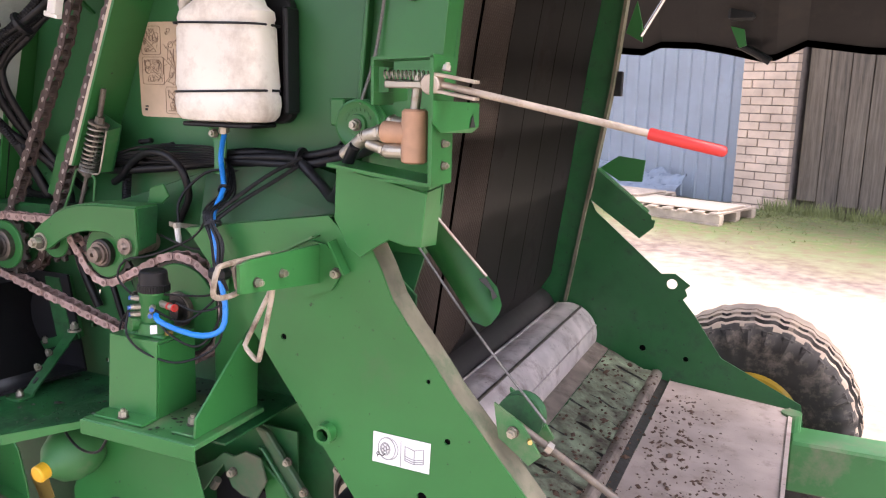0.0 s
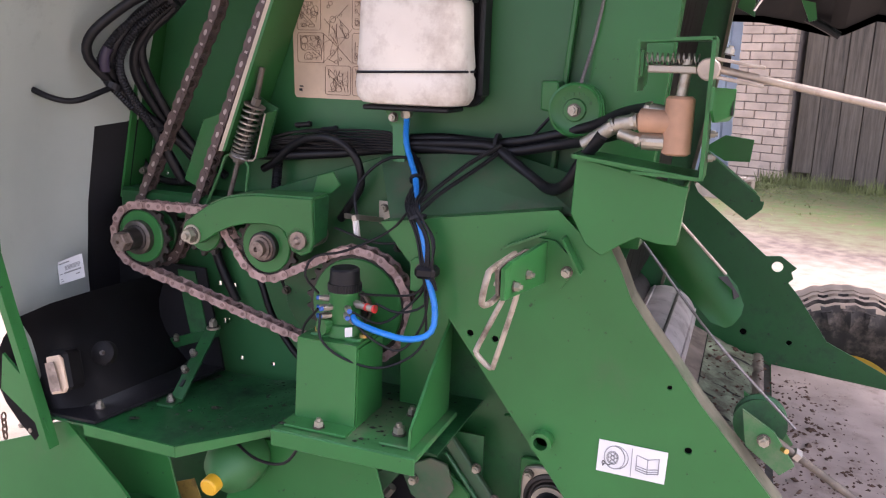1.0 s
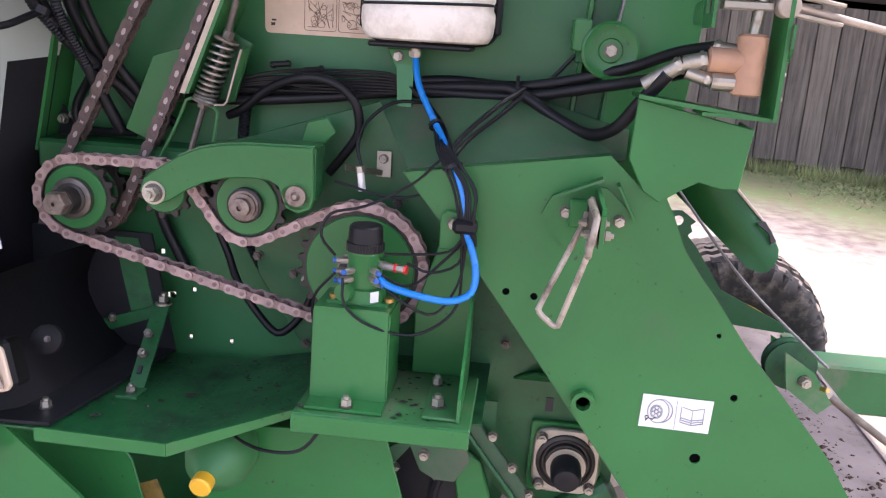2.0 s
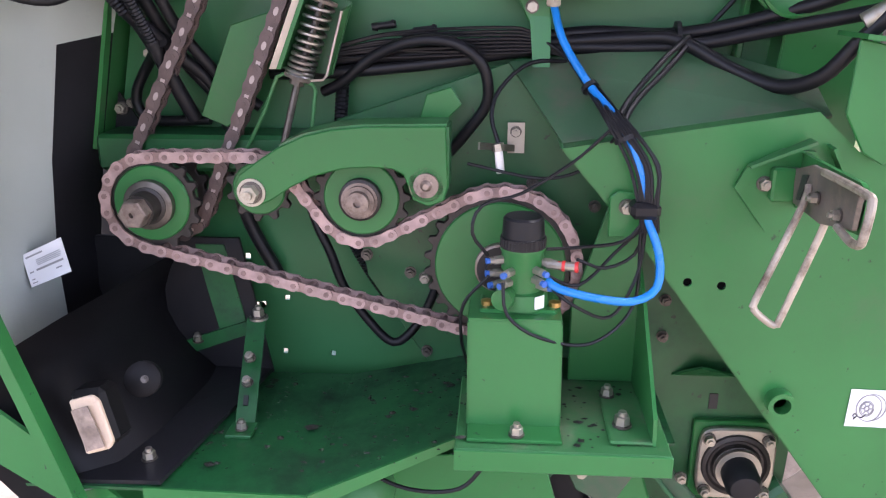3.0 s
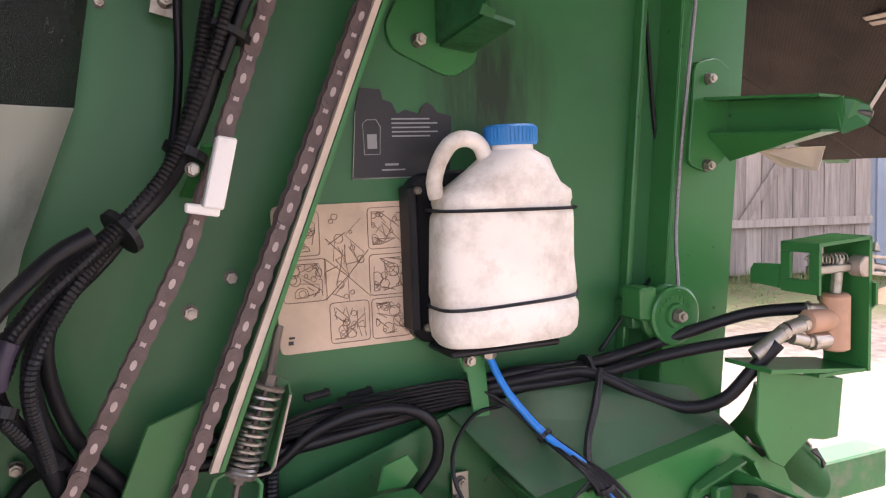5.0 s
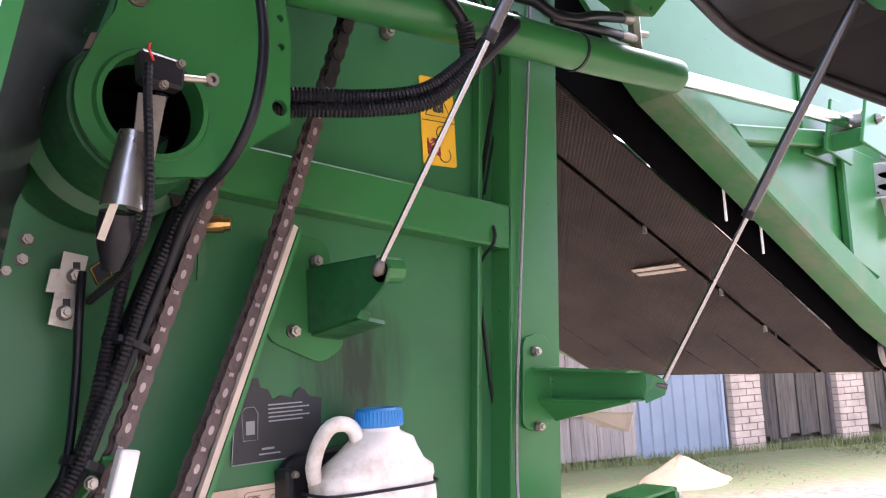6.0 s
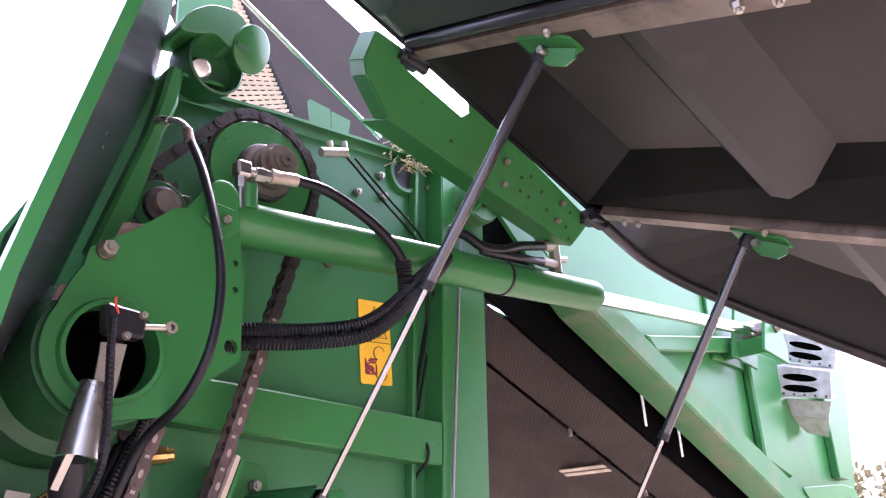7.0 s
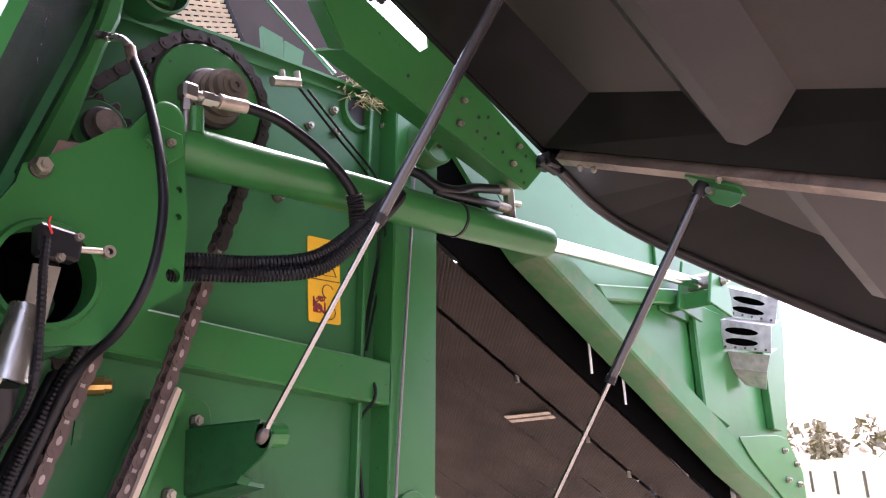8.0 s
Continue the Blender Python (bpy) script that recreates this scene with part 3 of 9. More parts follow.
def build_barn():
    """Barn front: brick piers between boarded gates and blue sheet doors. s runs along the front, d into the barn."""
    barn = tagged(part("wall_barn", barn_block(-9, 13.4, 0.30, 0.5, -0.4, 3.7), mortar, None), "long old barn front with white brick piers", "barn", kind="structure")
    roof = bmesh.new()
    roof = sheet([BARN_M @ Vector(v) for v in ((-9.3, -0.4, 3.62), (13.7, -0.4, 3.62), (13.7, 3.5, 5.2), (-9.3, 3.5, 5.2))], 0.08)
    part("roof", roof, wood, barn)
    part("back_wall", barn_block(-9, 13.4, 3.3, 3.5, -0.4, 5.1), mortar, barn)
    part("end_wall", joined(barn_block(13.2, 13.4, 0.5, 3.3, -0.4, 3.7), barn_block(-9, -8.8, 0.5, 3.3, -0.4, 3.7)), mortar, barn)
    # brick piers
    bme = bpy.data.meshes.new("brick")
    b = block(-0.124, 0.124, -0.06, 0.06, -0.044, 0.044, 0.004)
    b.to_mesh(bme)
    b.free()
    bme.materials.append(brick_white)
    hme = bpy.data.meshes.new("half_brick")
    b = block(-0.058, 0.058, -0.06, 0.06, -0.044, 0.044, 0.004)
    b.to_mesh(hme)
    b.free()
    hme.materials.append(brick_white)
    rnd = random.Random(4)
    for s0, s1, rows in ((-0.64, 0.0, 26), (9.65, 10.17, 20), (11.55, 12.07, 20)):
        core = part("pier_core", barn_block(s0 + 0.008, s1 - 0.008, -0.10, 0.302, -0.4, 3.7), mortar, barn)
        for r in range(rows):
            z = -0.02 + r * 0.098
            s = s0
            first = True
            while s < s1 - 0.06:
                half = (first and r % 2) or s + 0.25 > s1 + 0.01
                w = 0.124 if half else 0.256
                m = BARN_M @ Matrix.Translation((s + w / 2, -0.058 + rnd.uniform(-0.006, 0.004), z)) @ pose(0, 0, 0, rnd.uniform(-0.8, 0.8), rnd.uniform(-0.8, 0.8), 0)
                if s + w < s1 + 0.05:
                    put("brick", hme if half else bme, core, "", m)
                s += w + 0.004
                first = False
        if rows < 26:
            part("pier_top", barn_block(s0, s1, -0.115, -0.1, -0.02 + rows * 0.098 - 0.05, 3.7), brick_white, barn)
    # boarded gates
    for s0, s1, count in ((0.06, 8.05, 34), (10.2, 11.5, 7), (12.1, 13.4, 7)):
        gate = thing("barn_gate", "weathered grey boarded barn gate", "gate", BARN_M @ Vector(((s0 + s1) / 2, 0.1, 0)), group="barn gates")
        w = (s1 - s0) / count
        for i in range(count):
            z0, z1 = rnd.uniform(0.02, 0.12), rnd.uniform(3.1, 3.3)
            bm = block(s0 + i * w + 0.004, s0 + (i + 1) * w - 0.006, 0.06 + rnd.uniform(-0.012, 0.012), 0.085, z0, z1, 0.003)
            bm.transform(BARN_M)
            part("board", bm, wood, gate)
        part("rail", barn_block(s0, s1, 0.09, 0.13, 0.7, 0.82), wood, gate)
        part("rail", barn_block(s0, s1, 0.09, 0.13, 2.4, 2.52), wood, gate)
        part("backing", barn_block(s0, s1, 0.2, 0.22, -0.05, 3.4), wood, gate)
    fence = thing("gate_leaf", "pale boarded gate leaf with a diagonal brace", "gate", BARN_M @ Vector((7, 0, 0)))
    for i in range(9):
        bm = block(6.3 + i * 0.2, 6.495 + i * 0.2, -0.02 + 0.006 * (i % 2), 0.03, 0.02, 3.2, 0.003)
        bm.transform(BARN_M)
        part("board", bm, pale_wood, fence)
    part("rail", barn_block(6.25, 8.1, -0.06, -0.021, 0.62, 0.72), pale_wood, fence)
    part("rail", barn_block(6.25, 8.1, -0.06, -0.021, 1.75, 1.85), pale_wood, fence)
    br = sheet([BARN_M @ Vector(v) for v in ((6.4, -0.05, 0.72), (6.52, -0.05, 0.72), (7.2, -0.05, 1.75), (7.08, -0.05, 1.75))], 0.03)
    part("brace", br, pale_wood, fence)
    # blue profiled sheet doors
    for s0, s1 in ((-4.6, -0.66), (8.1, 9.62)):
        door = thing("sheet_door", "blue-grey profiled steel sheet door of the barn", "door", BARN_M @ Vector(((s0 + s1) / 2, 0.05, 0)), group="sheet doors")
        bm = bmesh.new()
        prof, s = [], s0
        while s < s1:
            prof += [(s, 0.06), (s + 0.10, 0.06), (s + 0.115, 0.035), (s + 0.145, 0.035), (s + 0.16, 0.06)]
            s += 0.19
        lo = [bm.verts.new(BARN_M @ Vector((a, d, -0.05))) for a, d in prof]
        hi = [bm.verts.new(BARN_M @ Vector((a, d, 3.4))) for a, d in prof]
        for i in range(len(prof) - 1):
            bm.faces.new((lo[i], lo[i + 1], hi[i + 1], hi[i]))
        bmesh.ops.solidify(bm, geom=bm.faces[:], thickness=0.004)
        part("sheet", bm, sheet_blue, door)
        part("edge_strip", barn_block(s1 - 0.03, s1, 0.02, 0.066, -0.05, 3.4), sheet_blue, door)


build_barn()


def build_pallets():
    """Two pallets with boards and a crumpled film in front of the blue door."""
    rnd = random.Random(9)
    for k, (s, d, w, label) in enumerate(((-1.80, -1.0, 1.3, "wooden pallet with loose boards"), (-0.58, -1.35, 1.2, "wooden pallet with a pale board on top"))):
        o = BARN_M @ Vector((s, d, 0))
        z = ground_z(o.x, o.y) - BARN_O.z
        p = thing("pallet", label + " on the yard", "pallet", BARN_M @ Vector((s, d, z)), group="pallets")
        for i in range(3):
            part("runner", barn_block(s - w / 2, s + w / 2, d - 0.4 + i * 0.38, d - 0.3 + i * 0.38, z + 0.01, z + 0.1, 0.004), pallet_wood, p)
        for i in range(7):
            x = s - w / 2 + i * w / 6.6
            part("deck_board", barn_block(x, x + 0.1, d - 0.42, d + 0.48, z + 0.1, z + 0.125, 0.003), pallet_wood, p)
        for i in range(3):
            part("bottom_board", barn_block(s - w / 2 + 0.02, s + w / 2, d - 0.41 + i * 0.38, d - 0.32 + i * 0.38, z - 0.02, z + 0.008, 0.002), pallet_wood, p)
        top = block(s - w / 2 + 0.05, s + w / 2 - 0.05, d - 0.35, d + 0.3, z + 0.13, z + 0.15, 0.003)
        top.transform(BARN_M)
        t = tagged(part("board", top, cream if k else pallet_wood, None), "pale loose board lying on a pallet", "board")
    bm = bmesh.new()
    n, m = 26, 14
    rows = []
    for j in range(m):
        rows.append([])
        for i in range(n):
            s, u = -3.0 + 1.75 * i / (n - 1), j / (m - 1)
            z = 0.02 + (1 - u) * (0.42 + 0.16 * noise.noise(Vector((i * 0.28, j * 0.3, 3))) - 0.16 * i / n) + 0.03 * noise.noise(Vector((i * 0.9, j * 0.8, 1)))
            rows[-1].append(bm.verts.new(BARN_M @ Vector((s, -0.12 - 0.5 * u + 0.06 * noise.noise(Vector((i * 0.5, j * 0.5, 7))), z))))
    for a, b in zip(rows, rows[1:]):
        for i in range(n - 1):
            bm.faces.new((a[i], a[i + 1], b[i + 1], b[i]))
    bmesh.ops.solidify(bm, geom=bm.faces[:], thickness=0.006)
    tagged(part("plastic_film", bm, film_grey, None, smooth=True), "crumpled blue-grey plastic film against the blue door", "plastic sheet")


build_pallets()


def build_sand():
    bm = bmesh.new()
    cx, cy = 6.85, 4.7
    rings = []
    for i in range(12):
        r = 0.62 * i / 11
        rings.append([bm.verts.new((cx + r * math.cos(a) * 1.2, cy + r * math.sin(a) * 0.8, ground_z(cx, cy) + 0.33 * max(0, 1 - r / 0.60) ** 0.9 - 0.02 + 0.03 * noise.noise(Vector((r * 5, a * 2, 0))))) for a in [6.28318 * k / 30 for k in range(30)]])
    for a, b in zip(rings, rings[1:]):
        for k in range(30):
            bm.faces.new((a[k], a[(k + 1) % 30], b[(k + 1) % 30], b[k]))
    bmesh.ops.remove_doubles(bm, verts=bm.verts, dist=1e-4)
    tagged(part("sand_heap", bm, sand, None, smooth=True), "small heap of yellow sand on the yard", "sand heap", kind="stuff")


build_sand()


def build_grass():
    """Tufts along the foot of the barn."""
    rnd = random.Random(2)
    bm = bmesh.new()
    for _ in range(30000):
        s = rnd.uniform(-3, 13)
        d = -0.05 - abs(rnd.gauss(0, 0.75))
        if -3.3 < s < -0.2 and d > -1.9:
            continue
        p = BARN_M @ Vector((s, d, 0))
        z = ground_z(p.x, p.y) - 0.01
        h, a = rnd.uniform(0.012, 0.04) + (rnd.uniform(0, 0.16) if d > -0.35 else 0.0), rnd.uniform(0, 6.28)
        w = rnd.uniform(0.004, 0.010)
        lean = Vector((rnd.uniform(-0.06, 0.06), rnd.uniform(-0.06, 0.06), h))
        q = Vector((p.x, p.y, z))
        side = Vector((math.cos(a), math.sin(a), 0)) * w
        bm.faces.new([bm.verts.new(q - side), bm.verts.new(q + side), bm.verts.new(q + lean)])
    tagged(part("grass", bm, grass_mat, None), "green and dry grass along the barn foot", "grass", kind="stuff")


build_grass()


def build_far():
    """Far tree line and a wire fence behind the yard."""
    rnd = random.Random(5)
    bm = bmesh.new()
    for i in range(60):
        x, y = 150 + rnd.uniform(-20, 30), -70 + i * 4.0 + rnd.uniform(-2, 2)
        h, w = rnd.uniform(3.5, 8), rnd.uniform(2.5, 4.5)
        for _ in range(70):
            u = Vector((rnd.gauss(0, 1), rnd.gauss(0, 1), rnd.gauss(0, 1))).normalized() * rnd.uniform(0.3, 1)
            c = Vector((x + u.x * w, y + u.y * w, 0.5 + h * 0.5 + u.z * h * 0.5))
            a, b = Vector((rnd.uniform(-1, 1), rnd.uniform(-1, 1), rnd.uniform(-1, 1))) * 0.8, Vector((rnd.uniform(-1, 1), rnd.uniform(-1, 1), rnd.uniform(-1, 1))) * 0.8
            bm.faces.new([bm.verts.new(c - a), bm.verts.new(c + b), bm.verts.new(c + a), bm.verts.new(c - b)])
    tagged(part("far_trees", bm, foliage, None), "distant hazy tree line beyond a field", "trees", kind="stuff")
    for i in range(5):
        x, y = 30 + i * 2.0, 6.2 + i * 1.6
        tagged(part("fence_post", block(x - 0.05, x + 0.05, y - 0.05, y + 0.05, 0.05, 1.25, 0.01), wood, None), "grey wooden fence post at the field edge", "fence post", group="fence posts")


build_far()

# baler side frame
def post_x(z, right=False):
    """The rear post leans a little to the back."""
    return (-0.225 if right else -0.355) + (z - 2.7) * 0.088


def build_side_frame():
    f = thing("side_frame", "green painted steel side frame of a round baler", "machine frame", (-0.8, 0, 0.6))
    sheet_pts = [(-1.50, 0.98), (-1.46, 1.31), (-1.28, 2.14), (-1.235, 2.40), (-1.06, 2.73), (-0.24, 2.77), (-0.335, 1.40), (-0.45, 1.02), (-0.62, 0.55), (-1.25, 0.55), (-1.45, 0.8)]
    holes = [(-1.269, 1.110, 0.0068, 4), (-1.230, 1.110, 0.0068, 4), (-1.207, 1.038, 0.0062, 4), (-1.250, 1.024, 0.0085, 4), (-1.216, 0.940, 0.006, 4), (-1.133, 0.938, 0.006, 4), (-1.257, 1.023, 0.0075, 4), (-1.380, 1.384, 0.005, 4), (-1.400, 1.350, 0.004, 4)]
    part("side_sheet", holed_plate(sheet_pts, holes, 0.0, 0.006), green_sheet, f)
    # rear post: a folded channel
    zs = (1.30, 2.76)
    face = [(post_x(zs[0]), zs[0]), (post_x(zs[0], True), zs[0]), (post_x(zs[1], True), zs[1]), (post_x(zs[1]), zs[1])]
    part("rear_post", plate(face, -0.052, -0.046, 0.001), green, f)
    part("post_web", sheet([(face[0][0], -0.05, zs[0]), (face[0][0], 0.0, zs[0]), (face[3][0], 0.0, zs[1]), (face[3][0], -0.05, zs[1])], 0.005), green, f)
    part("post_web", sheet([(face[1][0] - 0.004, -0.049, zs[0]), (face[1][0] - 0.004, 0.02, zs[0]), (face[2][0] - 0.004, 0.02, zs[1]), (face[2][0] - 0.004, -0.049, zs[1])], 0.005), green, f)
    lip = [(face[0][0] - 0.055, zs[0]), (face[0][0] - 0.045, zs[0]), (face[3][0] - 0.045, zs[1]), (face[3][0] - 0.055, zs[1])]
    part("stiffener", plate(lip, -0.022, -0.0005, 0.002), green, f)
    # cross beam
    beam = [(-1.0, 2.165), (-0.85, 2.148), (-0.40, 2.098), (-0.39, 2.182), (-0.84, 2.225), (-1.0, 2.24)]
    part("cross_beam", plate(beam, -0.05, -0.0005, 0.004), green, f)
    # top flange and front edge
    part("top_flange", folded([(-1.06, 2.735), (-0.77, 2.757), (-0.31, 2.772)], -0.035, 0.02, 0.006), green, f)
    part("front_flange", folded([(-1.47, 1.30), (-1.285, 2.14), (-1.24, 2.40), (-1.06, 2.735)], -0.07, 0.02, 0.006), green, f)
    edge = [(-1.138, 2.385), (-1.092, 2.395), (-1.035, 2.60), (-1.014, 2.66), (-1.006, 2.73), (-1.030, 2.73), (-1.045, 2.66), (-1.064, 2.59)]
    part("front_post", plate(edge, -0.11, -0.071, 0.006), green, f)
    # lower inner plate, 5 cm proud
    part("gearbox_plate", plate([(-1.10, 1.345), (-0.83, 1.435), (-0.62, 1.44), (-0.36, 1.22), (-0.38, 0.70), (-0.52, 0.66), (-0.78, 0.86), (-0.95, 0.93), (-1.06, 1.10)], -0.052, -0.046), green_grimy_shade, f)
    for x, z, y in ((-0.969, 1.099, -0.053), (-1.391, 1.438, -0.012), (-1.443, 1.355, -0.02)):
        bolt(f, x, y, z, 0.019)
    part("support_rail", block(-1.46, -1.13, -0.085, -0.003, 1.27, 1.325, 0.006), green_grimy_shade, f)
    for x, z, s in ((-1.226, 2.086, 0.017), (-1.232, 2.06, 0.017), (-1.25, 2.045, 0.015), (-1.262, 1.99, 0.014), (-1.126, 1.644, 0.018), (-1.18, 1.603, 0.02), (-1.40, 1.50, 0.02), (-1.435, 1.36, 0.017), (-0.497, 2.710, 0.019), (-0.562, 2.656, 0.018), (-0.492, 2.663, 0.02), (-0.352, 2.718, 0.018), (-0.352, 2.669, 0.018), (-0.639, 2.49, 0.026)):
        bolt(f, x, -0.001, z, s)
    for x, z in ((-0.595, 1.010), (-0.595, 1.071), (-0.712, 1.219), (-0.806, 1.254), (-1.06, 1.135), (-0.967, 0.973), (-0.992, 1.107)):
        bolt(f, x, -0.053, z, 0.018, dark=True)
    return f


build_side_frame()


def build_far_side():
    """The opposite side of the bale chamber."""
    f = thing("far_side_frame", "green painted far side wall of the bale chamber", "machine frame", (-0.4, 1.28, 0.6))
    pts = [(-1.15, 0.6), (-1.15, 1.31), (-0.90, 2.73), (-0.18, 2.77), (-0.30, 1.62), (-0.36, 1.28), (-0.33, 1.22), (-0.10, 1.03), (-0.055, 1.035), (-0.005, 1.0), (-0.02, 0.985), (-0.012, 0.965), (-0.025, 0.95), (0.01, 0.91), (0.11, 0.77), (0.36, 0.655), (0.40, 0.45), (-0.2, 0.40), (-1.2, 0.45)]
    # the inner face's shade is put in by the darker green
    part("side_sheet", holed_plate(pts, [(-0.063, 0.999, 0.017), (-0.143, 0.768, 0.011), (0.0, 0.75, 0.009)], 1.275, 1.281), green_grimy_shade, f)
    part("edge_flange", folded([(-0.415, 0.90), (-0.30, 1.62), (-0.18, 2.77)], 1.258, 1.30, 0.010), dust_caked, f)
    part("flap_bracket", plate([(-0.324, 1.366), (-0.263, 1.409), (-0.176, 1.399), (-0.182, 1.328), (-0.258, 1.327)], 1.270, 1.274), green, f)
    part("guide_channel", plate([(-0.324, 1.366), (-0.152, 1.234), (-0.140, 1.225), (-0.138, 1.212), (-0.126, 1.211), (-0.130, 1.187), (-0.173, 1.147), (-0.341, 1.262)], 1.235, 1.239), green_grimy_shade, f)
    part("channel_lip", sheet([(-0.324, 1.237, 1.366), (-0.152, 1.237, 1.234), (-0.152, 1.272, 1.234), (-0.324, 1.272, 1.366)], 0.004), green, f)
    part("strap_bracket", plate([(-0.27, 1.80), (-0.215, 1.77), (-0.22, 1.83), (-0.24, 1.90)], 1.285, 1.293), green, f)
    part("stay_rod", rod((-0.222, 1.29, 1.79), (-0.12, 1.29, 1.97), 0.006), chrome, f)
    part("cable_clip", block(-0.30, -0.272, 1.285, 1.31, 1.60, 1.68), black_plastic, f)
    for hx, hz in ((-0.143, 0.768), (0.0, 0.75)):
        part("hole_back", rod((hx, 1.2825, hz), (hx, 1.286, hz), 0.016, seg=14), void, f)
    # lower beam
    part("lower_beam", block(0.335, 1.6, 1.10, 1.24, 0.44, 0.60, 0.008), green_dusty, f)
    part("beam_cap", rod((0.335, 1.20, 0.50), (0.335, 1.20, 0.655), 0.03), green_dusty, f)


build_far_side()


def build_chamber():
    """Belts, rollers and floor inside the open bale chamber."""
    # standing belts between the two side walls
    def belt_strip(name, u0, u1, path, mat, label):
        bm = bmesh.new()
        uv = bm.loops.layers.uv.new("UVMap")
        rows, dist = [], 0.0
        for i, (x, z) in enumerate(path):
            if i:
                dist += math.hypot(x - path[i - 1][0], z - path[i - 1][1])
            rows.append((bm.verts.new((x, u0, z)), bm.verts.new((x, u1, z)), dist))
        for a, b in zip(rows, rows[1:]):
            fc = bm.faces.new((a[0], a[1], b[1], b[0]))
            for lp, q in zip(fc.loops, ((u0, a[2]), (u1, a[2]), (u1, b[2]), (u0, b[2]))):
                lp[uv].uv = q
        bmesh.ops.solidify(bm, geom=bm.faces[:], thickness=0.008)
        return tagged(part(name, bm, mat, None, smooth=True), label, "belt", group="bale belts")
    front = [(-0.52, 0.90), (-0.46, 1.0), (-0.42, 1.3), (-0.37, 1.7), (-0.31, 2.1), (-0.26, 2.4), (-0.24, 2.62), (-0.30, 2.72), (-0.45, 2.70)]
    tail = [(-0.22, 2.56), (-0.12, 2.494), (0.3, 2.288), (0.8, 2.043), (1.2, 1.847), (1.36, 1.768), (1.43, 1.78), (1.47, 1.84), (1.45, 1.92), (1.2, 2.06), (0.6, 2.35), (0.2, 2.55)]
    edges = [0.055 + 0.196 * i for i in range(7)]
    # added sheet: the dark between and behind the belts is its colour
    tagged(part("belt_backing", folded([(x - 0.035, z) for x, z in front[:7]], 0.03, 1.26, 0.006), void, None), "added black sheet that darkens the gaps behind the hanging bale belts", "backing sheet")
    for i in range(6):
        a, b = edges[i], edges[i + 1] - (0.016 if i == 0 else 0.004)
        if i < 2:
            belt_strip("chamber_belt", a, b, front, belt_mat, "brown diamond-tread rubber bale belt hanging in the chamber")
        else:
            belt_strip("chamber_belt", a, b, front, belt_dark, "smooth worn black bale belt hanging in the chamber")
        tb = belt_strip("tailgate_belt", a, b, tail, belt_mat, "brown diamond-tread rubber bale belt inside the raised tailgate")
        for x in ((0.42, 0.78, 1.02) if i == 0 else ()):
            z = 2.435 - 0.49 * x - 0.012
            part("lacing_pin", block(x - 0.004, x + 0.004, 0.239, 0.251, z - 0.004, z + 0.02, 0.001), zinc, tb, "bright lacing pin end")
        if i == 1:
            # the joint with its pale metal lacing
            for x in (0.598, 0.622):
                q = [(x + dx, y, 2.435 - 0.49 * (x + dx) - 0.0105) for dx, y in ((-0.008, a + 0.010), (0.008, a + 0.010), (0.008, b - 0.010), (-0.008, b - 0.010))]
                part("lacing", sheet(q, 0.003), worn_tan, tb, "pale metal belt lacing")
    rollers = (("starter_roll", -0.40, 0.795, 0.105, roller_steel, "bright worn steel starter roll across the chamber"), ("drive_roll", -0.53, 0.86, 0.085, belt_dark, "dark rubber-covered drive roll across the chamber"), ("top_roll", -0.33, 2.66, 0.06, steel, "steel belt roll at the chamber top"), ("tail_roll", 1.40, 1.84, 0.062, steel, "steel belt roll at the tailgate end"))
    for n, x, z, r, mt, lab in rollers:
        y0 = 0.02
        t = thing(n, lab, "roller", (x, 0.6, z))
        part("shell", lathe((x, y0, z), (0, 1, 0), [(0, r * 0.94), (0.006, r), (1.234, r), (1.24, r * 0.94)], 40), mt, t, smooth=True)
        part("shaft", rod((x, y0 - 0.015, z), (x, 1.27, z), 0.022), steel, t)
    # bars welded along the starter roll
    sr = [o for o in bpy.data.objects if o.name == "starter_roll"][0]
    for k in range(8):
        a = 0.35 + 6.28318 * k / 8
        cx, cz, r = -0.40 + 0.105 * math.cos(a), 0.795 + 0.105 * math.sin(a), 0.105
        tx, tz = -math.sin(a) * 0.005, math.cos(a) * 0.005
        nx, nz = math.cos(a) * 0.004, math.sin(a) * 0.004
        part("bar", plate([(cx - tx - nx, cz - tz - nz), (cx + tx - nx, cz + tz - nz), (cx + tx * 0.7 + nx, cz + tz * 0.7 + nz), (cx - tx * 0.7 + nx, cz - tz * 0.7 + nz)], 0.03, 1.25, 0.001), dark_steel if k % 2 else roller_steel, sr)
    tagged(part("roll_scraper", sheet([(-0.31, 0.03, 0.775), (-0.31, 1.25, 0.775), (-0.255, 1.25, 0.75), (-0.255, 0.03, 0.75)], 0.012), frame_steel, None), "dusty brown scraper bar along the steel roll", "scraper")
    floor = thing("feeder_floor", "flaked pale green feeder floor with caked mud", "feeder floor", (-0.15, 0.6, 0.7))
    for i in range(12):
        y0 = 0.03 + i * 0.102
        bm = bmesh.new()
        n, m = 9, 5
        rows = []
        for a in range(n):
            rows.append([])
            for b in range(m):
                x = -0.25 + 0.160 * a / (n - 1)
                rows[-1].append(bm.verts.new((x, y0 + 0.098 * b / (m - 1), 0.752 - 0.06 * a / (n - 1) + 0.010 * noise.noise(Vector((x * 25, (y0 + b * 0.02) * 25, i))))))
        for p, q in zip(rows, rows[1:]):
            for b in range(m - 1):
                bm.faces.new((p[b], p[b + 1], q[b + 1], q[b]))
        bmesh.ops.solidify(bm, geom=bm.faces[:], thickness=0.012)
        part("slat", bm, flaked, floor)
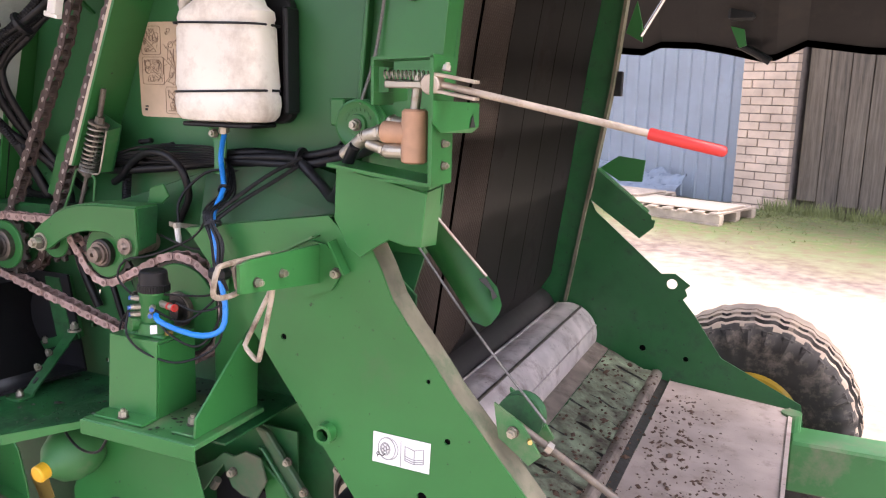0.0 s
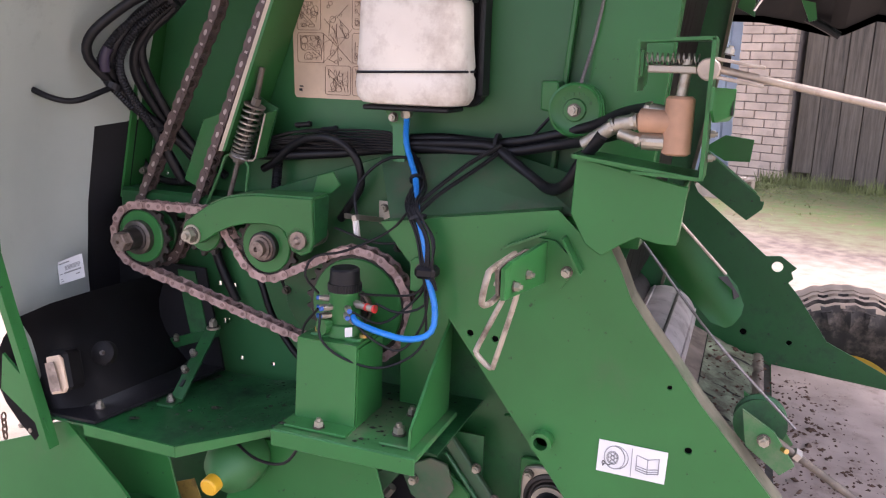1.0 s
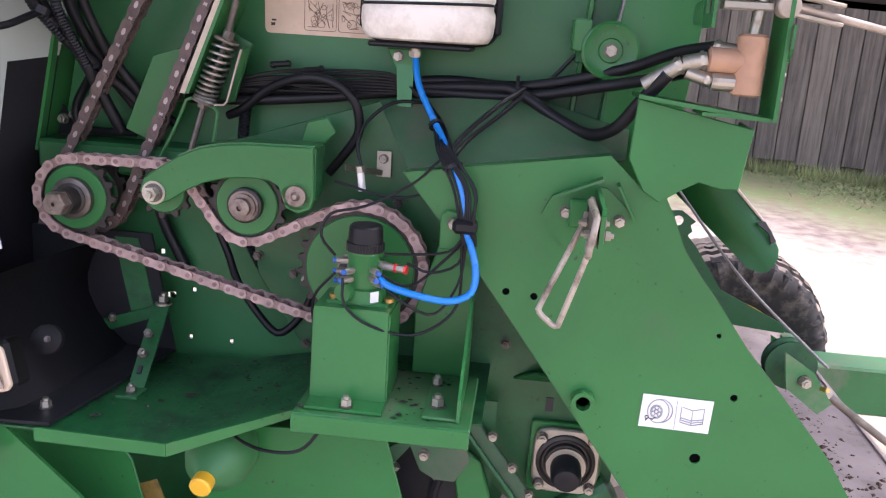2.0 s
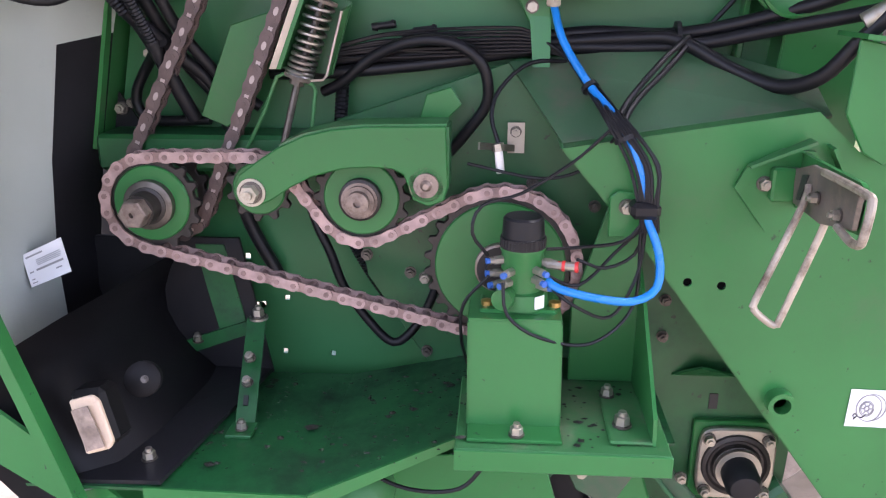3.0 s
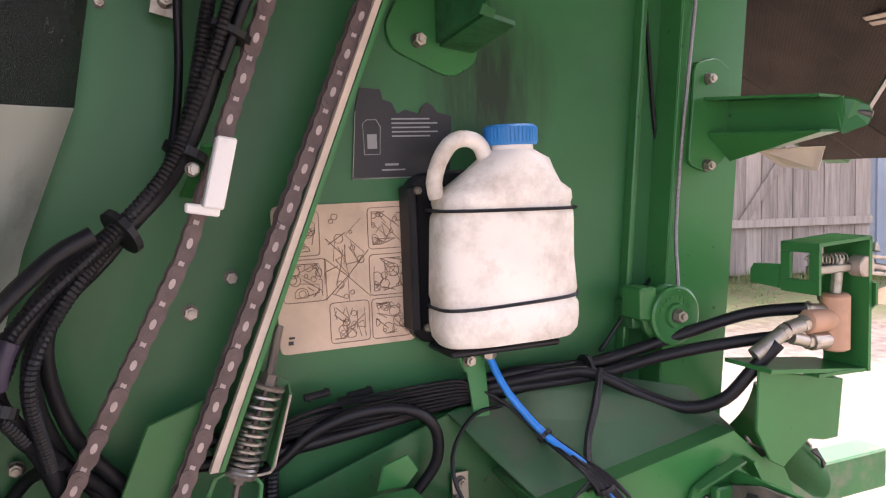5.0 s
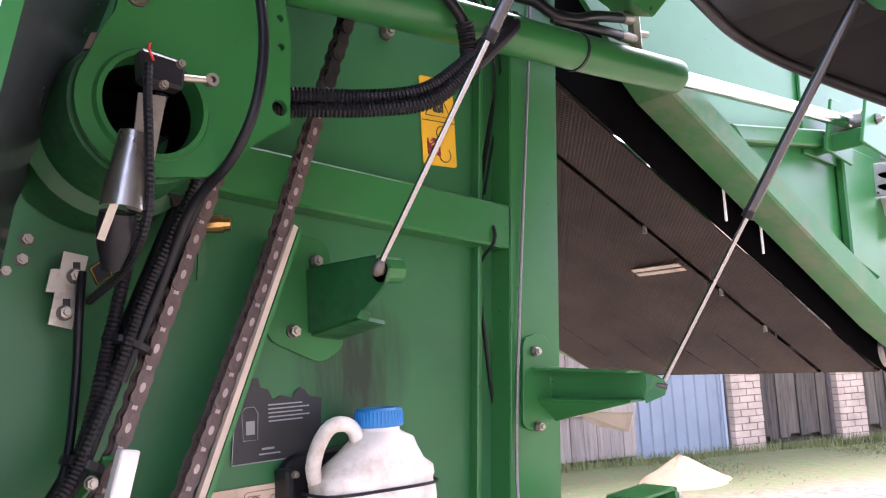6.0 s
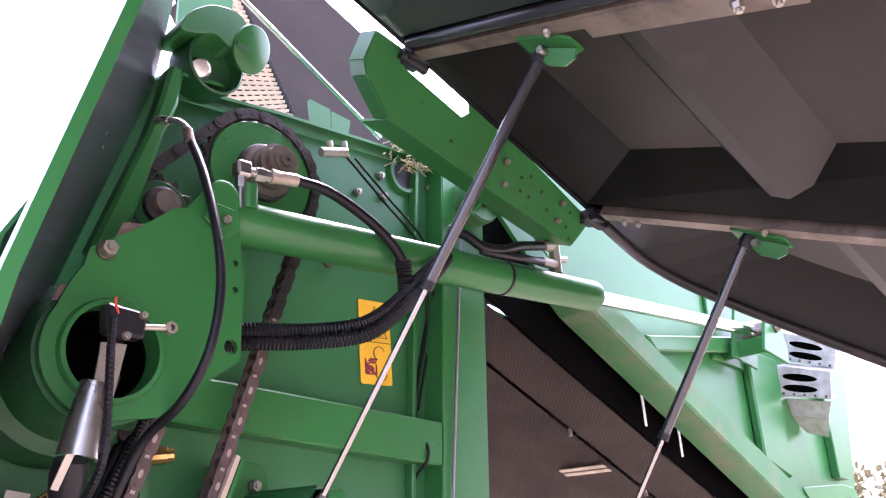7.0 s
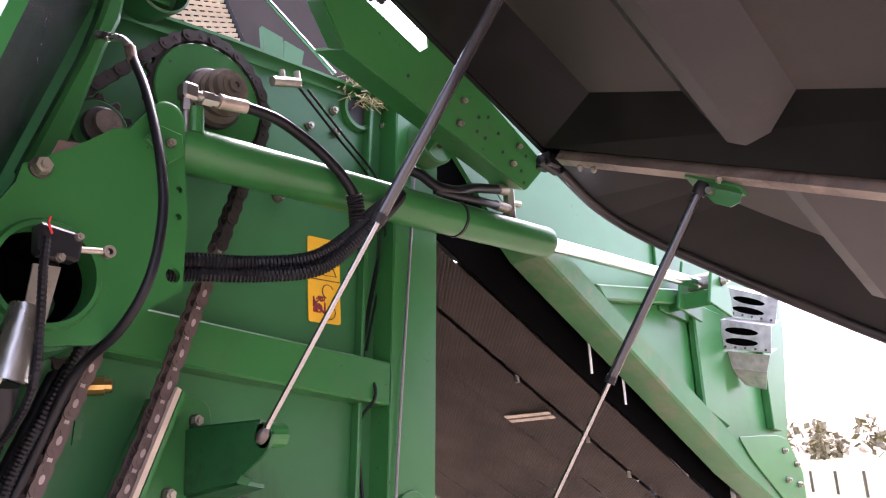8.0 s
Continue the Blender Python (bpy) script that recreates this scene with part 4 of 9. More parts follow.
    # bed coloured near-black to paint the shadow gap by the cross bar
    part("bed", sheet([(-0.26, 0.02, 0.73), (-0.26, 1.27, 0.73), (-0.05, 1.27, 0.66), (-0.05, 0.02, 0.66)], 0.01), crumb_gap_black, floor)
    part("cross_bar", rod((-0.090, 0.0, 0.684), (-0.090, 1.27, 0.684), 0.020), frame_steel, floor)
    pl = thing("dusty_apron", "flat steel apron covered with dried mud and chaff", "apron", (0.15, 0.6, 0.65))
    part("plate", sheet([(-0.050, -0.02, 0.655), (-0.045, 1.27, 0.668), (0.325, 1.24, 0.645), (0.305, -0.02, 0.635)], 0.006), dusty_plate, pl)
    part("edge_strip", sheet([(0.338, 1.24, 0.648), (0.326, 1.24, 0.650), (0.306, 0.0, 0.640), (0.316, 0.0, 0.638)], 0.006), dusty_plate, pl)
    rnd = random.Random(3)
    bm = bmesh.new()
    spots = [(rnd.uniform(-0.24, 0.31), rnd.uniform(0.02, 1.2)) for _ in range(60)]
    for _ in range(1500):
        x, y = rnd.choice(spots)
        x, y = x + rnd.gauss(0, 0.07), y + rnd.gauss(0, 0.11)
        if not (-0.24 < x < 0.30 and 0.02 < y < 1.2):
            continue
        z = 0.66 - 0.1 * (x - 0.0) if x > -0.03 else 0.70 - 0.30 * (x + 0.05)
        s, a = rnd.uniform(0.0012, 0.0055) * (1.8 if rnd.random() < 0.08 else 1), rnd.uniform(0, 6.28)
        c = Vector((x, y, z + 0.008))
        u, v = Vector((math.cos(a), math.sin(a), rnd.uniform(-0.3, 0.3))) * s * 1.6, Vector((-math.sin(a), math.cos(a), rnd.uniform(-0.3, 0.3))) * s
        t = Vector((0, 0, s * 0.8))
        vs = [bm.verts.new(c + u), bm.verts.new(c + v), bm.verts.new(c - u), bm.verts.new(c - v), bm.verts.new(c + t), bm.verts.new(c - t)]
        for q in ((0, 1, 4), (1, 2, 4), (2, 3, 4), (3, 0, 4), (1, 0, 5), (2, 1, 5), (3, 2, 5), (0, 3, 5)):
            bm.faces.new([vs[k] for k in q])
    tagged(part("chaff", bm, rust, None), "dark crumbs of chaff and mud on the apron", "chaff", kind="stuff")
    tagged(part("inner_floor", block(-1.30, -0.60, 0.02, 1.26, 0.6, 0.64), green_grimy_shade, None), "dark green floor sheet inside the baler", "floor sheet")
    tagged(part("chamber_cover", block(-0.90, -0.4, 0.02, 1.26, 2.70, 2.71), green_grimy_shade, None), "green cover sheet over the bale chamber", "cover sheet")


build_chamber()

# large sheet-metal things on and round the frame
CH = -0.205  # plane of the chute cover


def build_chute():
    c = thing("chute_cover", "slanting smooth green sheet cover with a pictogram sticker", "cover panel", (-0.4, CH, 0.6))
    pts = [(-0.775, 1.335), (-0.46, 1.385), (-0.405, 1.335), (-0.375, 1.336), (-0.355, 1.300), (-0.333, 1.250), (-0.300, 1.205), (-0.268, 1.166), (-0.213, 1.094), (-0.149, 1.022), (-0.060, 0.920), (0.02, 0.80), (0.07, 0.62), (-0.22, 0.62), (-0.655, 1.195)]
    holes = [(-0.601, 1.156, 0.006), (-0.556, 1.152, 0.006), (-0.224, 1.013, 0.006), (-0.27, 0.90, 0.009), (-0.262, 1.115, 0.004)]
    part("cover_sheet", holed_plate(pts, holes, CH, CH + 0.004), green, c)
    for hx, hz, hr in holes:
        part("hole_back", rod((hx, CH + 0.0045, hz), (hx, CH + 0.006, hz), hr + 0.003, seg=14), void, c)
    # return flanges
    edge = [(-0.375, 1.336), (-0.355, 1.300), (-0.333, 1.250), (-0.300, 1.205), (-0.268, 1.166), (-0.213, 1.094), (-0.149, 1.022), (-0.060, 0.920), (0.02, 0.80), (0.07, 0.62)]
    part("rear_flange", folded([(x - 0.002, z) for x, z in edge], CH + 0.004, CH + 0.060, 0.004), dust_caked, c)
    part("front_flange", folded([(-0.775, 1.335), (-0.655, 1.195), (-0.22, 0.62)], CH + 0.004, -0.05, 0.004), green, c)
    part("top_flange", folded([(-0.775, 1.333), (-0.46, 1.383)], CH + 0.004, -0.05, 0.004), green_dusty, c)
    part("boss", lathe((-0.462, CH, 0.985), (0, -1, 0), [(-0.02, 0.014), (0.0, 0.019), (0.02, 0.019), (0.02, 0.012), (0.0, 0.012)], 24), green, c, smooth=True)
    st = part("sticker", sheet([(-0.366, CH - 0.0015, 1.006), (-0.254, CH - 0.0015, 1.004), (-0.256, CH - 0.0015, 0.947), (-0.368, CH - 0.0015, 0.949)], 0.0008), paper, c, "white pictogram sticker with a belt and a book drawing")
    y = CH - 0.0025
    def ring(cx, cz, rx, rz, w):
        return tube([(cx + rx * math.cos(a / 20 * 6.28318), y, cz + rz * math.sin(a / 20 * 6.28318)) for a in range(21)], w, 4, False)
    part("tyre_drawing", joined(ring(-0.339, 0.978, 0.0170, 0.0205, 0.0008), tube([(-0.336 + 0.0195 * math.cos(radians(a)), y, 0.979 + 0.0205 * math.sin(radians(a))) for a in range(-80, 106, 12)], 0.0008, 4, False), ring(-0.342, 0.977, 0.0095, 0.0118, 0.0007)), grey_ink, st)
    part("hub_drawing", joined(ring(-0.342, 0.977, 0.0078, 0.0098, 0.0007), ring(-0.342, 0.977, 0.0030, 0.0038, 0.0012), *[tube([(-0.342 + 0.0042 * math.cos(a * 1.0472), y, 0.977 + 0.005 * math.sin(a * 1.0472)), (-0.342 + 0.007 * math.cos(a * 1.0472), y, 0.977 + 0.0085 * math.sin(a * 1.0472))], 0.0009, 4, False) for a in range(6)]), grey_ink, st)
    part("gauge_drawing", joined(tube([(-0.342, y, 0.968), (-0.347, y, 0.963), (-0.354, y, 0.965), (-0.358, y, 0.960)], 0.0009, 4, False), ring(-0.3565, 0.966, 0.0024, 0.0026, 0.0008)), ink, st)
    book = [tube([(-0.303, y, 0.963 + k * 0.004), (-0.285, y, 0.959 + k * 0.004), (-0.267, y, 0.963 + k * 0.004)], 0.0008, 4, False) for k in (0, 1, 2)]
    book += [tube([(-0.303, y, 0.963), (-0.303, y, 0.99), (-0.285, y, 0.985), (-0.267, y, 0.99), (-0.267, y, 0.963)], 0.0009, 4, False), tube([(-0.285, y, 0.985), (-0.285, y, 0.959)], 0.0008, 4, False), tube([(-0.311, y, 0.95), (-0.311, y, 1.0)], 0.0006, 4, False)]
    part("book_drawing", joined(*book), grey_ink, st)
    # deflector above
    part("deflector", sheet([(-0.845, -0.055, 1.43), (-0.60, -0.055, 1.455), (-0.42, -0.055, 1.41), (-0.435, -0.18, 1.375), (-0.765, -0.18, 1.325)], 0.004), dull_green, c)
    return c


build_chute()


def build_valve_mount():
    m = thing("valve_mount", "green folded plate mount over the chute", "bracket", (-0.36, -0.2, 1.32))
    face = [(-0.432, 1.474), (-0.262, 1.440), (-0.272, 1.350), (-0.300, 1.350), (-0.331, 1.357), (-0.355, 1.343), (-0.384, 1.322), (-0.410, 1.338), (-0.436, 1.385)]
    part("face_plate", plate(face, -0.225, -0.219), green, m)
    part("top_plate", sheet([(-0.435, -0.250, 1.478), (-0.25, -0.250, 1.456), (-0.25, -0.16, 1.456), (-0.435, -0.16, 1.478)], 0.006), green, m)
    part("side_plate", sheet([(-0.268, -0.222, 1.440), (-0.268, -0.16, 1.445), (-0.276, -0.16, 1.345), (-0.276, -0.222, 1.350)], 0.005), green, m)
    # curved guide flap behind it
    bm = bmesh.new()
    rows = []
    for i in range(9):
        u = i / 8
        rows.append([])
        for k in range(7):
            v = k / 6
            end = 1 - 0.14 * (2 * v - 1) ** 4 * u  # rounded free end
            p = Vector((-0.327, 0, 1.416)).lerp(Vector((-0.155, 0, 1.246)), u * end) * (1 - v) + Vector((-0.347, 0, 1.325)).lerp(Vector((-0.192, 0, 1.190)), u * end) * v
            y = -0.110 + 0.004 * u + v * (0.05 - 0.072 * u) - 0.012 * math.sin(v * 3.14159)
            rows[-1].append(bm.verts.new((p.x, y, p.z)))
    for a, b in zip(rows, rows[1:]):
        for k in range(6):
            bm.faces.new((a[k], a[k + 1], b[k + 1], b[k]))
    bmesh.ops.solidify(bm, geom=bm.faces[:], thickness=0.004)
    flap = tagged(part("guide_flap", bm, green, None, smooth=True), "curved green guide flap beside the chamber opening", "guide plate")
    part("notch", sheet([(-0.209, -0.120, 1.284), (-0.196, -0.118, 1.287), (-0.174, -0.118, 1.256), (-0.182, -0.120, 1.250), (-0.186, -0.120, 1.266)], 0.004), ink, flap)
    part("edge_bead", tube([(-0.327, -0.112, 1.417), (-0.262, -0.111, 1.352), (-0.198, -0.110, 1.288)], 0.0026, 6, False), worn_tan, flap, "bare worn edge")


build_valve_mount()


def build_tailgate():
    for y, side, lab in ((-0.05, -1, "raised green tailgate side of the baler"), (1.29, 1, "far green side of the raised tailgate")):
        t = thing("tailgate", lab, "tailgate", (0.8, y, 2.3), group="tailgate sides")
        pts = [(-0.12, 2.74), (0.09, 2.53), (0.40, 2.36), (1.17, 1.97), (1.52, 1.80), (1.70, 1.92), (1.76, 2.06), (1.90, 2.45), (1.93, 2.86), (1.2, 3.0), (0.3, 2.98), (-0.06, 2.9)]
        part("side_sheet", plate(pts, y, y + 0.006), green, t)
        lo = [(0.02, 2.53), (0.09, 2.47), (1.14, 1.915), (1.53, 1.75), (1.57, 1.80), (1.16, 2.01), (0.42, 2.38), (0.12, 2.54)]
        part("edge_beam", plate(lo, y - 0.055, y + 0.05, 0.006), green_dusty, t)
        corner = [(1.12, 2.03), (1.46, 2.035), (1.56, 2.02), (1.67, 1.90), (1.66, 1.80), (1.52, 1.765), (1.20, 1.96)]
        part("corner_plate", plate(round_xz(corner, 0.02), y - 0.062, y - 0.056), green, t)
        part("rib", plate([(0.98, 2.47), (1.20, 2.45), (1.14, 2.06), (0.97, 2.12)], y - 0.03, y - 0.0005, 0.006), green, t)
        part("cross_rib", plate([(0.36, 2.44), (0.40, 2.40), (0.84, 2.44), (1.0, 2.46), (1.0, 2.50), (0.84, 2.49)], y - 0.04, y - 0.0005, 0.005), green, t)
        part("rear_flange", plate([(1.55, 2.38), (1.66, 2.36), (1.62, 2.05), (1.54, 2.06)], y - 0.03, y - 0.0005, 0.003), green, t)
        for x, z in ((1.5, 1.98), (1.49, 1.88), (1.6, 1.86), (1.6, 1.93)):
            bolt(t, x, y - 0.062, z, 0.022)
    lug = thing("cylinder_lug", "green welded lug for the cylinder rod", "bracket", (0.9, -0.16, 2.45))
    for y in (-0.215, -0.115):
        part("cheek", plate([(0.80, 2.42), (0.96, 2.39), (0.97, 2.44), (0.93, 2.58), (0.87, 2.58)], y, y + 0.010, 0.002), green, lug)
    part("web", block(0.84, 0.86, -0.20, -0.056, 2.42, 2.47), green, lug)
    bolt(lug, 0.905, -0.216, 2.497, 0.03)
    part("base", plate([(0.78, 2.42), (0.98, 2.40), (1.02, 2.66), (0.80, 2.68)], -0.062, -0.0515, 0.002), green, lug)
    # lamp brackets at the tailgate rear
    for x, tl, tr, br, bl in ((1.335, (-0.046, 2.571), (-0.238, 2.490), (-0.216, 2.408), (-0.028, 2.477)), (1.262, (-0.026, 2.447), (-0.224, 2.388), (-0.209, 2.301), (-0.008, 2.348))):
        b = thing("lamp_bracket", "galvanised lamp bracket with two oval openings", "bracket", (x, -0.06, bl[1]), group="lamp brackets")

        def on(u, v):
            """A place on the bracket's face: u across, v downwards."""
            p, q = Vector(tl).lerp(Vector(tr), u), Vector(bl).lerp(Vector(br), u)
            return p.lerp(q, v)
        bm = bmesh.new()
        loops = [[on(0, 0), on(1, 0), on(1, 1), on(0, 1)]]
        for v0 in (0.33, 0.72):
            loops.append([on(0.50 + 0.29 * math.cos(a), v0 + 0.135 * math.sin(a)) for a in [6.28318 * i / 20 for i in range(20)]])
        edges = []
        for lp in loops:
            vs = [bm.verts.new((x, q.x, q.y)) for q in lp]
            edges += [bm.edges.new((vs[i], vs[(i + 1) % len(vs)])) for i in range(len(vs))]
        bmesh.ops.triangle_fill(bm, use_beauty=True, edges=edges, normal=(1, 0, 0))
        bmesh.ops.solidify(bm, geom=bm.faces[:], thickness=0.004)
        part("face", bm, galvanised, b)
        for name, v0 in (("lower_leaf", 1.0), ("upper_leaf", 0.0)):
            p, q = on(0, v0), on(1, v0)
            part(name, sheet([(x, p.x, p.y), (x, q.x, q.y), (x + 0.09, q.x + 0.01, q.y + 0.02), (x + 0.09, p.x + 0.01, p.y + 0.02)], 0.004), galvanised, b)
        for i in range(6):
            q = on(0.07 + 0.17 * i, 0.93)
            part("rivet", rod((x - 0.006, q.x, q.y), (x - 0.0025, q.x, q.y), 0.0045, seg=8), dark_steel, b)
        p, q, r, t4 = on(0.12, 0.1), on(0.9, 0.1), on(0.9, 0.95), on(0.12, 0.95)
        # added black sheet paints the dark inside the oval openings
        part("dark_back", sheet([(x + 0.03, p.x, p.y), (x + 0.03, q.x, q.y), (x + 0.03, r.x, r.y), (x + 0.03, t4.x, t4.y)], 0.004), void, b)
    s = thing("lamp_stay", "galvanised folded stay below the lamp brackets", "bracket", (1.3, -0.1, 2.28))
    part("leaf", sheet([(1.29, -0.03, 2.335), (1.29, -0.195, 2.295), (1.31, -0.168, 2.245), (1.31, -0.04, 2.275)], 0.004), galvanised, s)
    part("leaf", sheet([(1.312, -0.168, 2.244), (1.312, -0.04, 2.274), (1.38, -0.06, 2.215), (1.38, -0.13, 2.19)], 0.004), galvanised, s)
    # roof of the tailgate
    tagged(part("tailgate_roof", folded([(-0.06, 2.9), (0.3, 2.99), (1.2, 3.01), (1.93, 2.87)], -0.02, 1.28, 0.006), door_plastic, None), "black curved roof sheet of the tailgate", "roof sheet")
    part("rear_sheet", sheet([(1.94, -0.04, 2.86), (1.94, 1.28, 2.86), (1.91, 1.28, 2.45), (1.91, -0.04, 2.45)], 0.006), green, t)
    # black sheet that paints the dark gap between the near side and the belts
    tagged(part("inner_lining", plate([(-0.235, 2.56), (-0.16, 2.515), (0.3, 2.282), (1.2, 1.842), (1.40, 1.762), (1.60, 2.0), (1.85, 2.6), (1.2, 2.96), (0.3, 2.94), (-0.06, 2.8), (-0.23, 2.76)], 0.036, 0.042, 0), void, None), "black sheet standing for the unlit gap inside the raised tailgate", "lining sheet")


build_tailgate()


def door_z(x, y):
    """Height of the raised shield's inner face."""
    return 2.73 - 0.356 * x + 0.521 * y


def build_door():
    """The gull-wing side shield, raised on two gas struts."""
    d = thing("side_shield_door", "black moulded side shield swung up on gas struts", "shield door", (-0.3, -0.36, 2.6))
    F1, F2, END = -0.675, -0.130, -1.45

    def along(x0, y):
        return x0 + 0.2 * (y + 0.3)

    def at(x, y, w):
        return (x, y, door_z(x, y) + w)

    def panel(outline, w, thick, mat, name, label=""):
        """A flat sheet that follows the shield's slope."""
        bm = bmesh.new()
        a = [bm.verts.new(at(x, y, w)) for x, y in outline]
        b = [bm.verts.new(at(x, y, w + thick)) for x, y in outline]
        bm.faces.new(a[::-1])
        bm.faces.new(b)
        for i in range(len(outline)):
            j = (i + 1) % len(outline)
            bm.faces.new((a[i], a[j], b[j], b[i]))
        part(name, bm, mat, d, label)
    lip = [(-0.06, -0.268), (0.07, -0.264), (0.14, -0.285), (0.195, -0.33), (0.245, -0.41), (0.29, -0.50), (0.34, -0.62), (0.39, -0.76), (0.43, -0.95), (0.45, -1.15), (0.44, -1.35), (0.40, END)]
    out = [(-1.28, -0.31), (-0.66, -0.292)] + lip + [(-1.5, END)]
    panel(out, 0.098, 0.010, door_plastic, "outer_skin")
    n = len(out)
    rim = []
    for i in range(n):
        (x0, y0), (x1, y1) = out[i], out[(i + 1) % n]
        rim.append(sheet([at(x0, y0, 0.0), at(x1, y1, 0.0), at(x1, y1, 0.10), at(x0, y0, 0.10)], 0.010))
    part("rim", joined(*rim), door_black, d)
    # rounded lip along the rear edge
    path = [Vector(at(x, y, -0.004)) for x, y in lip]
    part("lip", tube(path, 0.013, 10), door_plastic, d, "dusty rounded lip", smooth=True)

    def pan(low, high, names):
        """A pressed recess: sloped walls, their shade put in as black, and a dusty floor."""
        h = 0.088
        for i in range(len(low)):
            j = (i + 1) % len(low)
            # walls flagged 1 are painted as shaded, the others stay dusty
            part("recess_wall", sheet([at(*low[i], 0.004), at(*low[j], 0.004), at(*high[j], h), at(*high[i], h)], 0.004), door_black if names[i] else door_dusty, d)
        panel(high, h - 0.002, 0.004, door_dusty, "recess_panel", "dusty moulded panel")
    A, B = F1 + 0.035, F2 - 0.012
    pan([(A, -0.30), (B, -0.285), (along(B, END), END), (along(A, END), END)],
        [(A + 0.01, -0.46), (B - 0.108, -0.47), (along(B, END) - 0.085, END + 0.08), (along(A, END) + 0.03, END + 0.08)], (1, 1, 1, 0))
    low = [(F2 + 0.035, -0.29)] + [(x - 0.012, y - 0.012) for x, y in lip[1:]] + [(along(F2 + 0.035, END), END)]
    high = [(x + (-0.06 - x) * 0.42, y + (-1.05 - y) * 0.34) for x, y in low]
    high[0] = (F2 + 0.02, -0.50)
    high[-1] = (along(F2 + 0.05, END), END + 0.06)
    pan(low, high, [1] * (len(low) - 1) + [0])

    def rib(a, b, half, h):
        """A raised moulding along a line, with sloped sides."""
        bm = bmesh.new()
        rows = []
        for (x, y), k, w0 in ((a, 1.0, 0.086), (b, 1.0, 0.086)):
            rows.append([bm.verts.new(at(x, y + o * k, w)) for o, w in ((half, w0), (half * 0.38, 0.086 - h), (half * 0.08, 0.086 - h), (-half, w0))])
        for k in range(3):
            bm.faces.new((rows[0][k], rows[0][k + 1], rows[1][k + 1], rows[1][k]))
        bm.faces.new(rows[0])
        bm.faces.new(rows[1][::-1])
        bmesh.ops.recalc_face_normals(bm, faces=bm.faces[:])
        return bm
    for a, b, half in (((-0.71, -0.765), (-0.290, -0.768), 0.096), ((-0.79, -1.17), (-0.375, -1.172), 0.096), ((-0.19, -0.80), (0.20, -0.82), 0.085), ((-0.27, -1.16), (0.24, -1.18), 0.09)):
        part("moulded_rib", rib(a, b, half, 0.078), door_plastic, d)
    # glossy flat front part with a folded ridge beside the first frame
    panel([(-1.27, -0.32), (F1 - 0.02, -0.30), (along(F1 - 0.02, END), END), (-1.48, END)], 0.0, 0.006, black_gloss, "front_panel", "glossy black flat panel")
    part("ridge", rod(at(F1 - 0.006, -0.31, -0.002), at(along(F1 - 0.006, END), END, -0.002), 0.011, seg=12), black_gloss, d, smooth=True)
    part("latch_plate", sheet([at(-0.83, -0.60, -0.005), at(-0.77, -0.60, -0.005), at(-0.79, -0.76, -0.005), at(-0.85, -0.76, -0.005)], 0.010, 0.003), black_gloss, d)
    # steel cross frames that carry the struts
    for x0, mat in ((F1 + 0.008, frame_steel), (F2, frame_steel)):
        y0 = -0.31
        part("cross_frame", sheet([at(x0, y0, 0.0), at(along(x0, END), END, 0.0), at(along(x0, END) + 0.024, END, 0.0), at(x0 + 0.024, y0, 0.0)], 0.022), mat, d, "bare steel strip")
    x, y = along(F1 + 0.022, -0.95), -0.95
    part("tie_plate", sheet([at(along(F1 + 0.010, -0.70), -0.70, -0.014), at(along(F1 + 0.045, -0.70), -0.70, -0.014), at(along(F1 + 0.050, -0.99), -0.99, -0.014), at(along(F1 + 0.012, -1.02), -1.02, -0.014)], 0.004), frame_steel, d, "dull steel tie plate")
    for y in (-0.92, -0.965, -1.08):
        x = along(F1 + 0.028, y)
        bolt(d, x, y, door_z(x, y) - 0.018, 0.017, toward=(0, 0, -1))
    for y in (-0.36, -0.395):
        x = along(F2 + 0.015, y)
        bolt(d, x, y, door_z(x, y) - 0.014, 0.014, toward=(0, 0, -1))
    # hinges
    for x, y in ((-0.652, -0.302), (-0.105, -0.282)):
        z = door_z(x, y)
        part("hinge", joined(block(x - 0.022, x + 0.022, y - 0.005, y + 0.04, z - 0.018, z + 0.012), rod((x - 0.03, y + 0.015, z - 0.006), (x + 0.03, y + 0.015, z - 0.018), 0.011)), black_plastic, d)
    return d


build_door()


